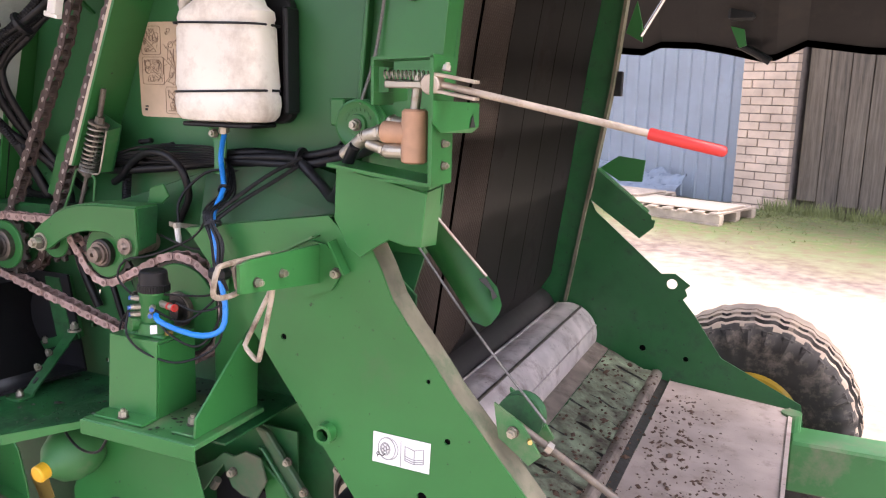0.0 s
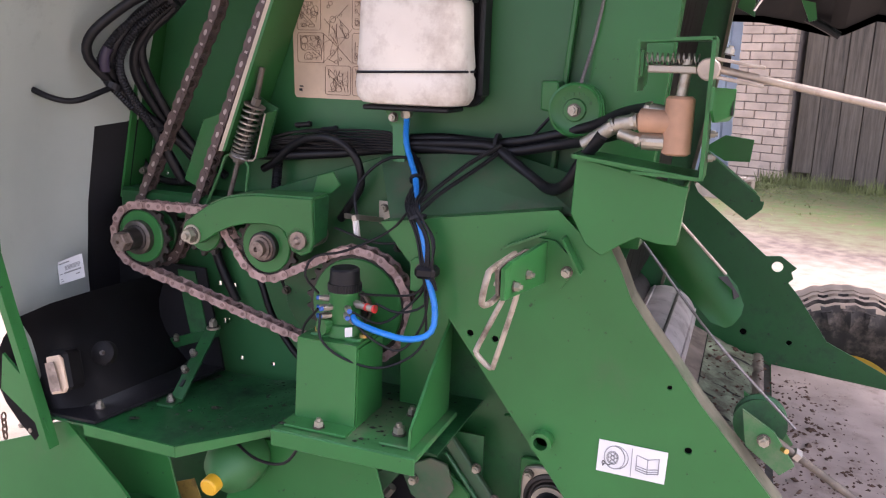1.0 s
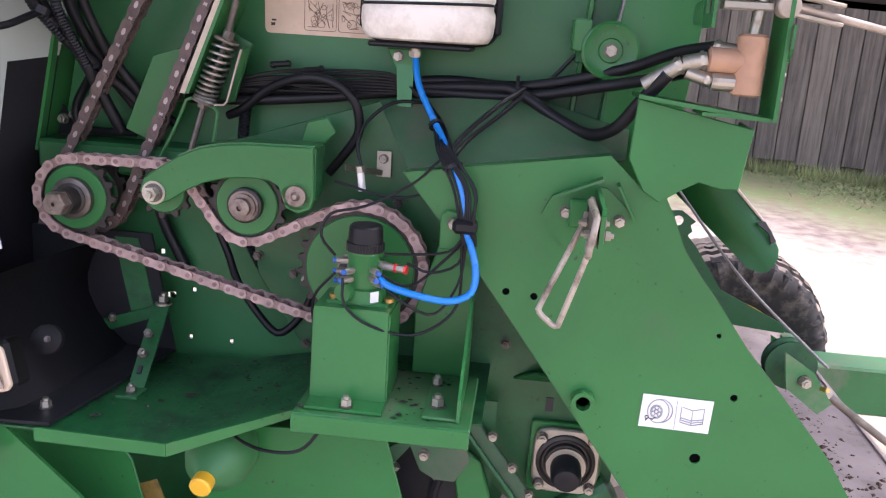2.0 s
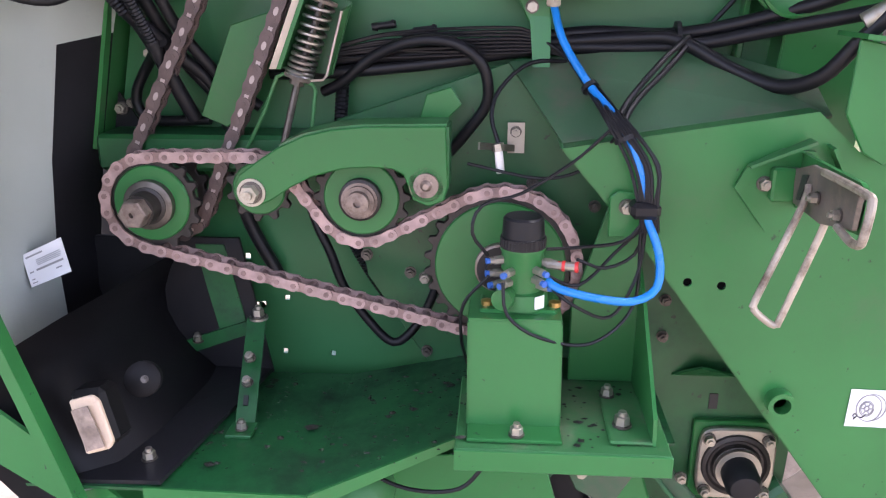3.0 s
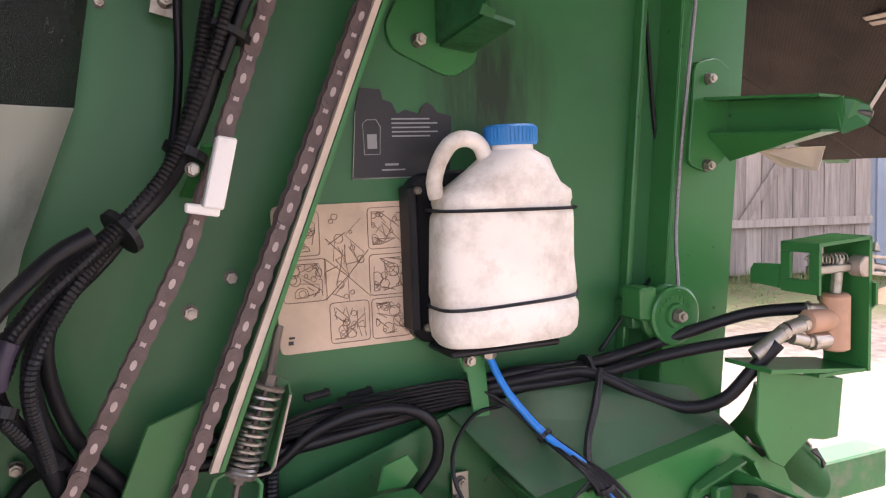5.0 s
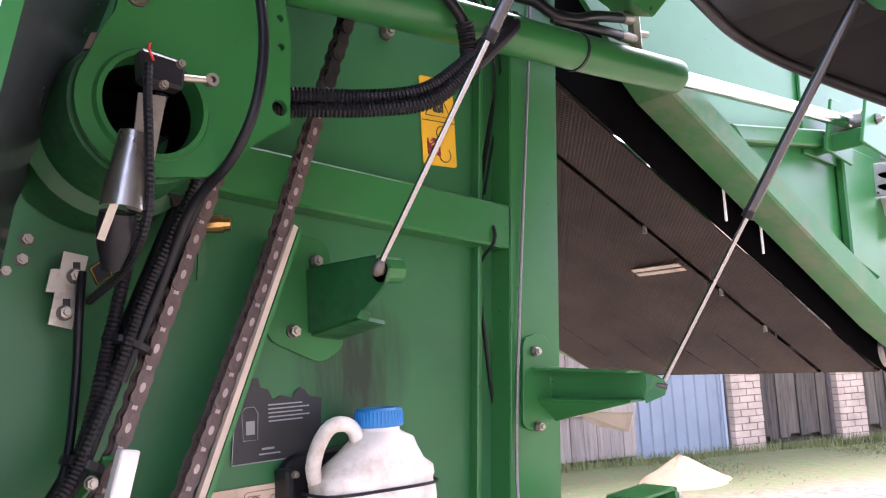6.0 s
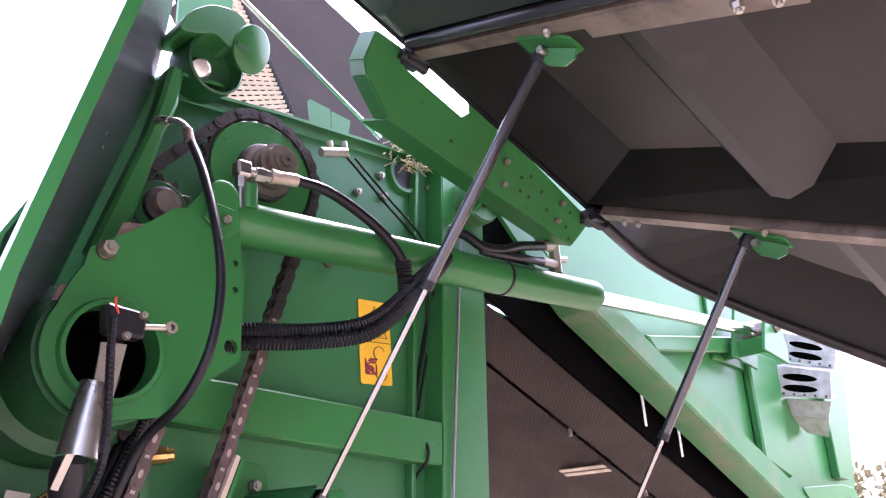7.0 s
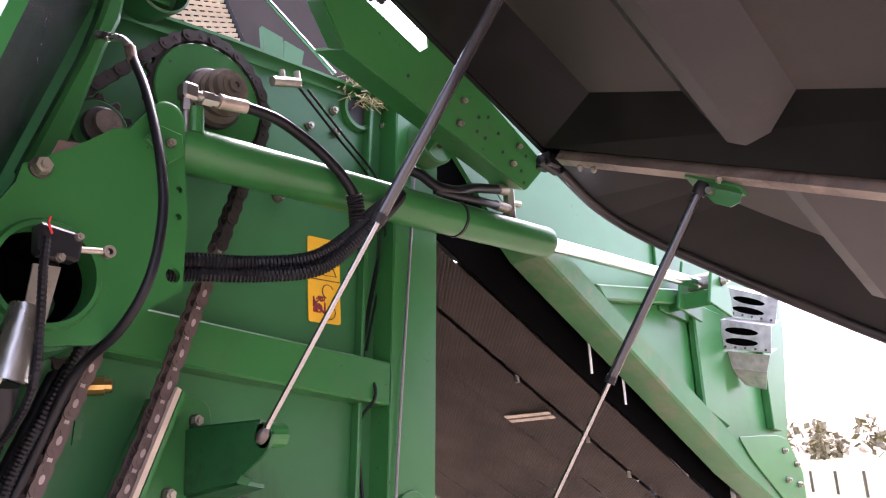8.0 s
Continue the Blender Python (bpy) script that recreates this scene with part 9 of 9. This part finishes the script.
def build_roller_arm():
    """Cable roller at the rear edge of the chute."""
    r = thing("cable_roller", "green cable roller with a bracket at the chute edge", "roller", (-0.1, -0.18, 1.04))
    part("wheel", lathe((-0.120, -0.12, 1.05), (0, 1, 0), [(-0.014, 0.02), (-0.014, 0.042), (-0.009, 0.042), (-0.004, 0.034), (0.004, 0.034), (0.009, 0.042), (0.014, 0.042), (0.014, 0.02)], 28), green_grimy_shade, r, smooth=True)
    part("bracket", sheet([(-0.150, -0.180, 1.09), (-0.10, -0.180, 1.06), (-0.065, -0.180, 1.01), (-0.085, -0.180, 0.99), (-0.14, -0.180, 1.03)], 0.006), green_dusty, r)
    part("fork", sheet([(-0.150, -0.10, 1.09), (-0.10, -0.10, 1.06), (-0.065, -0.10, 1.01), (-0.085, -0.10, 0.99), (-0.14, -0.10, 1.03)], 0.006), green_dusty, r)
    bolt(r, -0.114, -0.184, 1.045, 0.02)
    part("grease_nipple", rod((-0.085, -0.183, 1.035), (-0.08, -0.196, 1.038), 0.004), brass, r)
    a, b = Vector((-0.135, -0.16, 1.062)), Vector((0.092, -0.105, 0.902))
    part("drag_rod", rod(a, b, 0.0065), dark_worn, r)
    part("rod_nut", rod(a.lerp(b, 0.30), a.lerp(b, 0.34), 0.011, seg=6), steel, r)
    part("rod_eye", lathe(b - (b - a).normalized() * 0.012, b - a, [(0, 0.007), (0.008, 0.012), (0.018, 0.012), (0.026, 0.006)], 14), dark_worn, r, smooth=True)
    s = thing("return_spring", "worn steel coil spring hooked to the drag rod", "spring", (0.16, -0.1, 0.87))
    c0, d = Vector((0.125, -0.105, 0.868)), Vector((0.90, 0.10, -0.30)).normalized()
    u = d.cross(Vector((0, 1, 0))).normalized()
    v = d.cross(u)
    hook = [b + Vector((0.004, 0, 0.002)), b + Vector((0.0, -0.005, -0.022)), b + Vector((0.012, -0.004, -0.036))]
    part("coil", tube(hook + [c0 + d * (0.10 * k / 132) + (u * math.cos(k * 0.5236) + v * math.sin(k * 0.5236)) * 0.019 for k in range(133)], 0.0028, 6, False), dark_steel, s, smooth=True)
    p = thing("cable_pulley", "green grooved cable pulley on the side sheet", "pulley", (-0.465, -0.09, 1.54))
    part("wheel", lathe((-0.468, -0.055, 1.538), (0, -1, 0), [(0, 0.040), (0.004, 0.046), (0.012, 0.046), (0.016, 0.038), (0.024, 0.038), (0.028, 0.046), (0.036, 0.046), (0.038, 0.042), (0.034, 0.034), (0.034, 0.02), (0.04, 0.018)], 36), green, p, smooth=True)
    part("bracket", sheet([(-0.53, -0.06, 1.585), (-0.50, -0.06, 1.585), (-0.495, -0.06, 1.53), (-0.53, -0.06, 1.535)], 0.05, 0.003), green, p)
    part("arm", block(-0.52, -0.44, -0.052, -0.001, 1.515, 1.56, 0.003), green_grimy_shade, p)
    part("letters", joined(*[block(-0.468 + 0.028 * math.cos(a) - 0.003, -0.468 + 0.028 * math.cos(a) + 0.003, -0.0905, -0.0895, 1.538 + 0.028 * math.sin(a) - 0.003, 1.538 + 0.028 * math.sin(a) + 0.003, 0) for a in [0.5 + 0.32 * k for k in range(8)]]), green, p)
    bolt(p, -0.468, -0.095, 1.538, 0.022)


build_roller_arm()

# jug, stickers, hood and small things
def superloop(cx, cy, rx, ry, z, n=3.2, seg=36, tilt=0.0):
    out = []
    for k in range(seg):
        a = 6.28318 * k / seg
        c, s = math.cos(a), math.sin(a)
        x = cx + rx * math.copysign(abs(c) ** (2 / n), c)
        out.append((x, cy + ry * math.copysign(abs(s) ** (2 / n), s), z + tilt * (x - cx)))
    return out


def build_jug():
    j = thing("oil_jug", "stained white plastic oil jug with a blue screw cap", "jug", (-0.775, -0.08, 1.53))
    rows = [(-0.775, -0.083, 0.070, 0.032, 1.533, 2.6), (-0.775, -0.083, 0.088, 0.046, 1.536, 3), (-0.775, -0.083, 0.096, 0.051, 1.547, 3.4), (-0.775, -0.083, 0.098, 0.053, 1.565, 3.6), (-0.775, -0.083, 0.097, 0.053, 1.583, 3.6), (-0.775, -0.083, 0.0935, 0.051, 1.588, 3.6), (-0.775, -0.083, 0.0935, 0.051, 1.597, 3.6), (-0.775, -0.083, 0.096, 0.052, 1.603, 3.6), (-0.775, -0.083, 0.096, 0.053, 1.65, 3.6), (-0.775, -0.083, 0.096, 0.053, 1.70, 3.6), (-0.775, -0.083, 0.096, 0.053, 1.712, 3.6), (-0.775, -0.083, 0.0935, 0.051, 1.716, 3.6), (-0.775, -0.083, 0.0935, 0.051, 1.724, 3.6), (-0.774, -0.083, 0.097, 0.053, 1.730, 3.4), (-0.772, -0.083, 0.096, 0.052, 1.742, 3.2), (-0.766, -0.083, 0.084, 0.049, 1.754, 2.8), (-0.757, -0.083, 0.066, 0.045, 1.772, 2.4), (-0.750, -0.083, 0.054, 0.040, 1.787, 2.1), (-0.748, -0.083, 0.042, 0.037, 1.796, 2.0), (-0.748, -0.083, 0.034, 0.034, 1.800, 2.0), (-0.748, -0.083, 0.034, 0.034, 1.806, 2.0)]
    bm = bmesh.new()
    rings = []
    for cx, cy, rx, ry, z, n in rows:
        ring = []
        for x, y, zz in superloop(cx + (0.010 if z < 1.75 else 0.006 if z < 1.79 else 0.0), cy, rx + (0.011 if z < 1.75 else 0.005 if z < 1.79 else 0.0), ry, z, n):
            d = 0.0028 * noise.noise(Vector((x * 14, y * 14, zz * 14))) + 0.0012 * noise.noise(Vector((x * 40, y * 40, zz * 30)))
            v = Vector((x - cx, y - cy, 0))
            d -= 0.010 * math.exp(-((x + 0.715) / 0.03) ** 2 - ((zz - 1.735) / 0.022) ** 2) + 0.007 * math.exp(-((x + 0.845) / 0.018) ** 2 - ((zz - 1.66) / 0.05) ** 2)
            x += (cx - x) * 0.55 * max(0.0, zz - 1.60)
            ring.append(bm.verts.new(Vector((x, y, zz)) + (v.normalized() * d if v.length > 0 and z < 1.79 else Vector())))
        rings.append(ring)
    for a, b in zip(rings, rings[1:]):
        for k in range(36):
            bm.faces.new((a[k], a[(k + 1) % 36], b[(k + 1) % 36], b[k]))
    bm.faces.new(rings[0][::-1])
    bm.faces.new(rings[-1])
    part("body", bm, jug_white, j, smooth=True)
    part("handle", tube([(-0.862, -0.083, 1.738), (-0.866, -0.083, 1.758), (-0.858, -0.083, 1.785), (-0.842, -0.083, 1.808), (-0.825, -0.083, 1.816), (-0.806, -0.083, 1.814), (-0.793, -0.083, 1.803), (-0.787, -0.083, 1.785)], 0.0115, 12), jug_white, j, smooth=True)
    part("cap", lathe((-0.748, -0.083, 1.806), (0, 0, 1), [(0, 0.036), (0.002, 0.037), (0.025, 0.036), (0.028, 0.033), (0.028, 0)], 32), blue_cap, j, "blue screw cap", smooth=True)
    rib = [block(-0.748 + 0.0365 * math.cos(a) - 0.0011, -0.748 + 0.0365 * math.cos(a) + 0.0011, -0.083 + 0.0365 * math.sin(a) - 0.0011, -0.083 + 0.0365 * math.sin(a) + 0.0011, 1.809, 1.83, 0) for a in [6.28318 * k / 40 for k in range(40)]]
    part("cap_knurl", joined(*rib), blue_cap, j)
    part("outlet", joined(rod((-0.786, -0.075, 1.535), (-0.786, -0.072, 1.508), 0.009), rod((-0.786, -0.073, 1.518), (-0.786, -0.072, 1.510), 0.011, seg=6)), zinc, j)
    k = thing("jug_holder", "black plastic jug holder with two cord straps", "holder", (-0.77, -0.02, 1.53))
    back = round_xz([(-0.882, 1.545), (-0.865, 1.53), (-0.672, 1.53), (-0.654, 1.545), (-0.654, 1.765), (-0.672, 1.78), (-0.86, 1.772), (-0.882, 1.758)], 0.012)
    part("back", plate(back, -0.028, -0.002, 0.004), black_plastic, k)
    part("shelf", block(-0.86, -0.69, -0.11, -0.026, 1.522, 1.531, 0.003), black_plastic, k)
    part("edge", block(-0.888, -0.874, -0.045, -0.004, 1.55, 1.755, 0.004), black_plastic, k)
    part("edge", block(-0.660, -0.648, -0.05, -0.004, 1.55, 1.755, 0.004), black_plastic, k)
    for z, t in ((1.592, 0.03), (1.719, -0.02)):
        part("strap", tube([*superloop(-0.765, -0.083, 0.1065, 0.053, z, 3.6, 48, t)], 0.0024, 6, False), black_plastic, k)
    bolt(k, -0.876, -0.047, 1.748, 0.012)
    bolt(k, -0.868, -0.047, 1.556, 0.012)


build_jug()


def scribble(rnd, x0, x1, z0, z1, y, n, r=0.0006):
    """Loose drawing strokes inside a box, as a worn machine diagram shows."""
    out = []
    for _ in range(n):
        cx, cz = rnd.uniform(x0, x1), rnd.uniform(z0, z1)
        if rnd.random() < 0.5:
            q = rnd.uniform(0.002, 0.010)
            pts = [(min(x1, max(x0, cx + q * math.cos(a))), y, min(z1, max(z0, cz + q * math.sin(a)))) for a in [6.28318 * k / 9 for k in range(10)]]
        else:
            pts = [(cx, y, cz)]
            for _ in range(rnd.randint(1, 3)):
                cx, cz = min(x1, max(x0, cx + rnd.uniform(-0.03, 0.03))), min(z1, max(z0, cz + rnd.uniform(-0.03, 0.03)))
                pts.append((cx, y, cz))
        if len(pts) > 1 and (Vector(pts[0]) - Vector(pts[1])).length > 1e-4:
            out.append(tube(pts, r, 4, False))
    return out


def build_decals():
    rnd = random.Random(11)
    d = thing("diagram_plate", "greasy tan routing diagram plate with line drawings", "sign", (-0.97, -0.002, 1.53))
    base = round_xz([(-1.066, 1.532), (-0.868, 1.532), (-0.872, 1.734), (-1.07, 1.734)], 0.01)
    part("sheet", plate(base, -0.0030, -0.001, 0), decal_tan, d)
    y = -0.0034
    cells = ((-1.058, -1.005, 1.665, 1.725), (-0.935, -0.88, 1.668, 1.726), (-1.058, -0.998, 1.602, 1.66), (-0.935, -0.878, 1.602, 1.66), (-0.995, -0.938, 1.540, 1.597), (-0.934, -0.876, 1.540, 1.597))
    lines = []
    for x0, x1, z0, z1 in cells:
        ol = [(x, y, z) for x, z in round_xz([(x0, z0), (x1, z0), (x1, z1), (x0, z1)], 0.006, 3)]
        lines.append(tube(ol + ol[:1], 0.0006, 4, False))
    part("frames", joined(*lines), brown_ink, d)
    for x0, x1, z0, z1 in cells:
        part("drawing", joined(*scribble(rnd, x0 + 0.006, x1 - 0.006, z0 + 0.006, z1 - 0.006, y, 22)), brown_ink, d)
    mid = scribble(rnd, -1.0, -0.942, 1.602, 1.72, y, 22)
    for cx, cz in ((-0.935, 1.668), (-1.0, 1.66), (-0.935, 1.602), (-1.0, 1.602), (-0.966, 1.597)):
        mid.append(tube([(-0.967, y, 1.633), (cx, y, cz)], 0.0006, 4, False))
    part("drawing", joined(*mid), brown_ink, d)
    part("print_bar", joined(block(-1.055, -1.048, y - 0.0004, y + 0.0004, 1.545, 1.55, 0), block(-1.054, -1.046, y - 0.0004, y + 0.0004, 1.553, 1.556, 0)), ink, d)
    # black oil decal with a ragged top edge
    b = thing("oil_decal", "torn black oil decal with small grey print", "sign", (-0.88, -0.002, 1.77))
    ol = [(-0.953, 1.768), (-0.806, 1.768), (-0.800, 1.853), (-0.822, 1.858), (-0.83, 1.868), (-0.838, 1.872), (-0.846, 1.866), (-0.85, 1.856), (-0.872, 1.862), (-0.884, 1.856), (-0.892, 1.872), (-0.905, 1.876), (-0.908, 1.89), (-0.938, 1.892), (-0.946, 1.86)]
    part("sheet", plate(ol, -0.0030, -0.001, 0), decal_black, b)
    part("border", joined(*[tube([(-0.9535, -0.0032, 1.767), (-0.8055, -0.0032, 1.767)], 0.0009, 4, False), tube([(-0.9535, -0.0032, 1.767), (-0.946, -0.0032, 1.86)], 0.0008, 4, False)]), grey_ink, b)
    part("can_drawing", joined(tube([(-0.935, y, 1.80), (-0.912, y, 1.80), (-0.910, y, 1.838), (-0.916, y, 1.848), (-0.930, y, 1.848), (-0.936, y, 1.842), (-0.935, y, 1.80)], 0.0006, 4, False), block(-0.930, -0.916, y - 0.0004, y + 0.0004, 1.808, 1.828, 0)), grey_ink, b)
    for k in range(5):
        part("print_bar", block(-0.893, -0.835 + 0.012 * (k % 2), y - 0.0004, y + 0.0004, 1.848 - k * 0.006, 1.850 - k * 0.006, 0), grey_ink, b)
    part("print_bar", block(-0.905, -0.885, y - 0.0004, y + 0.0004, 1.784, 1.787, 0), grey_ink, b)
    part("print_bar", block(-0.91, -0.875, y - 0.0004, y + 0.0004, 1.777, 1.779, 0), grey_ink, b)
    # yellow warning decals
    for (x0, x1, z0, z1, yy, lab) in ((-0.568, -0.488, 2.256, 2.425, -0.001, "yellow warning sticker with pictograms on the side sheet"), (0.80, 0.86, 2.665, 2.80, -0.0511, "small yellow warning sticker on the tailgate")):
        w = thing("warning_sticker", lab, "sign", ((x0 + x1) / 2, yy, z0), group="warning stickers")
        part("sheet", plate(round_xz([(x0, z0), (x1, z0), (x1, z1), (x0, z1)], 0.006), yy - 0.002, yy, 0), decal_yellow, w)
        yl = yy - 0.0026
        h = (z1 - z0) / 2
        cx = (x0 + x1) / 2
        part("divider", block(x0 + 0.002, x1 - 0.002, yl - 0.0003, yl + 0.0003, z0 + h - 0.0008, z0 + h + 0.0008, 0), ink, w)
        part("triangle", tube([(cx - 0.030, yl, z0 + h + 0.01), (cx + 0.030, yl, z0 + h + 0.01), (cx, yl, z1 - 0.012), (cx - 0.030, yl, z0 + h + 0.01)], 0.0012, 4, False), ink, w)
        part("symbol", joined(*scribble(rnd, cx - 0.012, cx + 0.012, z0 + h + 0.018, z0 + h + 0.045, yl, 14, 0.0014)), ink, w)
        part("symbol", joined(*scribble(rnd, x0 + 0.012, cx, z0 + 0.02, z0 + 0.05, yl, 16, 0.0018)), surface("dark_red_ink", (0.20, 0.02, 0.03), 0.5), w)
        part("arrows", joined(tube([(cx + 0.008 + 0.014 * math.cos(a), yl, z0 + h - 0.022 + 0.014 * math.sin(a)) for a in [0.4 + 0.5 * k for k in range(9)]], 0.001, 4, False), tube([(cx + 0.012 + 0.014 * math.cos(a), yl, z0 + 0.022 + 0.014 * math.sin(a)) for a in [0.8 - 0.5 * k for k in range(9)]], 0.001, 4, False)), ink, w)
    s = thing("small_sticker", "tiny black sticker with a yellow outline", "sign", (-1.17, -0.003, 2.05))
    part("sheet", plate([(-1.150, 2.052), (-1.128, 2.068), (-1.118, 2.040), (-1.140, 2.028)], -0.003, -0.001, 0), decal_black, s)
    part("outline", tube([(-1.148, -0.0035, 2.050), (-1.129, -0.0035, 2.065), (-1.120, -0.0035, 2.041), (-1.139, -0.0035, 2.030), (-1.148, -0.0035, 2.050)], 0.0009, 4, False), decal_yellow, s)


build_decals()


def build_top():
    """Hood, mesh, top can and the nest at the head of the frame."""
    c = thing("net_roll_can", "green cylindrical cup at the top of the front post", "cup", (-0.98, -0.18, 2.70))
    part("hood", plate(round_xz([(-1.034, 2.780), (-1.018, 2.822), (-0.975, 2.857), (-0.931, 2.864), (-0.905, 2.850), (-0.905, 2.805), (-0.939, 2.782), (-0.962, 2.802), (-1.003, 2.786)], 0.02), -0.135, -0.055, 0.004), green, c)
    part("drum", lathe((-0.958, -0.055, 2.762), (0.1, -1, -0.1), [(0, 0.054), (0.060, 0.054), (0.062, 0.050), (0.030, 0.048), (0.028, 0.0)], 32), green_grimy_shade, c, smooth=True)
    part("end_disc", lathe((-0.896, -0.128, 2.800), (0.30, -0.85, -0.42), [(0, 0.043), (0.006, 0.043), (0.008, 0.040), (0.009, 0.0)], 32), green, c, smooth=True)
    part("disc_crease", sheet([(-0.934, -0.150, 2.790), (-0.860, -0.120, 2.800), (-0.860, -0.116, 2.795), (-0.934, -0.146, 2.785)], 0.004), green_grimy_shade, c)
    part("bearing", lathe((-0.975, -0.095, 2.742), (-0.35, -0.85, -0.3), [(0, 0.019), (0.020, 0.019), (0.026, 0.015), (0.028, 0)], 20), bright_zinc, c, "bright bearing end", smooth=True)
    part("foot", sheet([(-1.02, -0.10, 2.722), (-0.93, -0.10, 2.728), (-0.92, 0.0, 2.750), (-1.03, 0.0, 2.742)], 0.006), green, c)
    part("upper_arm", sheet([(-0.965, 0.02, 2.84), (-0.955, 0.02, 3.16), (-0.85, 0.02, 3.16), (-0.848, 0.02, 2.86)], 0.008), green, c)
    h = thing("top_hood", "dark brown underside of the raised top hood", "hood", (-0.4, 0.4, 3.1))
    part("panel", sheet([(-0.75, 0.25, 3.30), (-0.548, 0.25, 2.938), (-0.30, 0.25, 2.84), (-0.05, 0.25, 2.90), (-0.10, 0.25, 3.10), (-0.262, 0.25, 3.253), (-0.591, 0.25, 3.392), (-0.70, 0.25, 3.46)], 0.01), hood_brown, h)
    part("panel", sheet([(-0.75, 0.256, 3.30), (-0.548, 0.256, 2.938), (-0.548, 0.50, 2.938), (-0.75, 0.50, 3.30)], 0.01), hood_brown, h)
    part("stay", rod((-0.80, 0.15, 3.168), (-0.355, 0.15, 2.908), 0.006), chrome, h)
    m = thing("mesh_screen", "tan perforated screen above the frame", "screen", (-0.7, 0.3, 3.0))
    a, b, cc, dd = Vector((-0.925, 0.23, 3.27)), Vector((-0.742, 0.23, 3.27)), Vector((-0.560, 0.23, 2.94)), Vector((-0.72, 0.23, 2.87))
    strips = []
    for k in range(34):
        u = k / 33
        strips.append(tube([a.lerp(dd, u), b.lerp(cc, u)], 0.0052, 4, False))
    for k in range(9):
        u = k / 8
        strips.append(tube([a.lerp(b, u), dd.lerp(cc, u)], 0.004, 4, False))
    part("grid", joined(*strips), decal_tan, m)
    part("edge", tube([b, cc], 0.008, 6, False), black_plastic, m)
    back = Vector((0, 0.02, 0))
    part("backing", sheet([a + back, b + back, cc + back, dd + back], 0.004), hood_brown, m)
    g = thing("guide_stub", "short green channel stub on the top flange", "bracket", (-0.70, 0.0, 2.77))
    part("leaf", sheet([(-0.690, -0.022, 2.764), (-0.645, -0.022, 2.766), (-0.645, -0.022, 2.812), (-0.695, -0.022, 2.818)], 0.01), green, g)
    part("leaf", sheet([(-0.638, -0.012, 2.766), (-0.595, -0.012, 2.768), (-0.588, -0.012, 2.806), (-0.636, -0.012, 2.812)], 0.02), green, g)
    n = thing("top_bracket", "green holed bracket at the frame corner", "bracket", (-0.44, -0.03, 2.77))
    part("plate", plate(round_xz([(-0.50, 2.775), (-0.40, 2.78), (-0.40, 2.80), (-0.45, 2.835), (-0.48, 2.835)], 0.008), -0.06, -0.054), green, n)
    part("hole_ring", lathe((-0.43, -0.001, 2.728), (0, -1, 0), [(0, 0.045), (0.012, 0.042), (0.012, 0.034), (0, 0.032)], 28), green, n, smooth=True)
    part("hole", rod((-0.43, -0.004, 2.728), (-0.43, -0.001, 2.728), 0.034, seg=24), ink, n)
    rnd = random.Random(8)
    st = []
    for _ in range(170):
        p = Vector((-0.43 + rnd.gauss(0, 0.03), -0.04 + rnd.gauss(0, 0.012), 2.775 + abs(rnd.gauss(0, 0.014)) - rnd.choice((0, 0, 0.04))))
        q = p + Vector((rnd.uniform(-1, 1), rnd.uniform(-0.5, 0.5), rnd.uniform(-0.6, 0.6))) * 0.03
        st.append(tube([p, q], 0.0012, 3, False))
    tagged(part("straw_tuft", joined(*st), straw, None), "tuft of dry straw caught at the frame corner", "straw", kind="stuff")
    k = thing("tailgate_pivot", "green tailgate pivot with a steel pin", "pivot", (-0.28, -0.08, 2.68))
    part("boss", lathe((-0.27, 0.0, 2.68), (0, -1, 0), [(0, 0.055), (0.09, 0.055), (0.095, 0.05), (0.095, 0.0)], 28), green_dusty, k, smooth=True)
    part("arm", sheet([(-0.30, -0.10, 2.72), (-0.24, -0.10, 2.72), (-0.05, -0.10, 2.56), (-0.10, -0.10, 2.52)], 0.012), green, k)
    part("pin", rod((-0.27, -0.09, 2.68), (-0.27, -0.12, 2.68), 0.022, seg=6), rust, k)
    for x, z, l in ((0.43, 2.21, 0.11), (0.60, 2.13, 0.09)):
        tagged(part("strap_end", block(x - 0.005, x + 0.005, -0.005, -0.002, z, z + l, 0.0005), paper, None), "white loose strap end hanging in the tailgate", "strap", group="strap ends")


build_top()


def build_debris():
    """Crumbs and oily flakes lying on the tray and the shelf."""
    rnd = random.Random(21)
    bm = bmesh.new()
    for _ in range(460):
        x, y = rnd.uniform(-1.32, -0.66), rnd.uniform(-0.35, -0.07)
        z = 0.928 if x < -1.09 else 0.928 + (x + 1.09) / 0.19 * 0.040 if x < -0.90 else 0.968
        if x > -0.905 and y < -0.155:
            z = 0.985
        r, a = rnd.uniform(0.0008, 0.0026) + 0.005 * rnd.random() ** 5, rnd.uniform(0, 6.28)
        q = [Vector((x + r * rnd.uniform(0.5, 1.8) * math.cos(a + k), y + r * rnd.uniform(0.5, 1.4) * math.sin(a + k), z + 0.0015)) for k in (0, 1.3, 2.6, 3.9, 5.1)]
        vs = [bm.verts.new(p) for p in q]
        top = bm.verts.new(Vector((x, y, z + 0.0015 + r * 0.4)))
        for i in range(5):
            bm.faces.new((vs[i], vs[(i + 1) % 5], top))
    tagged(part("tray_debris", bm, crumb_gap_black, None), "dark oily crumbs and chaff on the tray", "debris", kind="stuff")


build_debris()
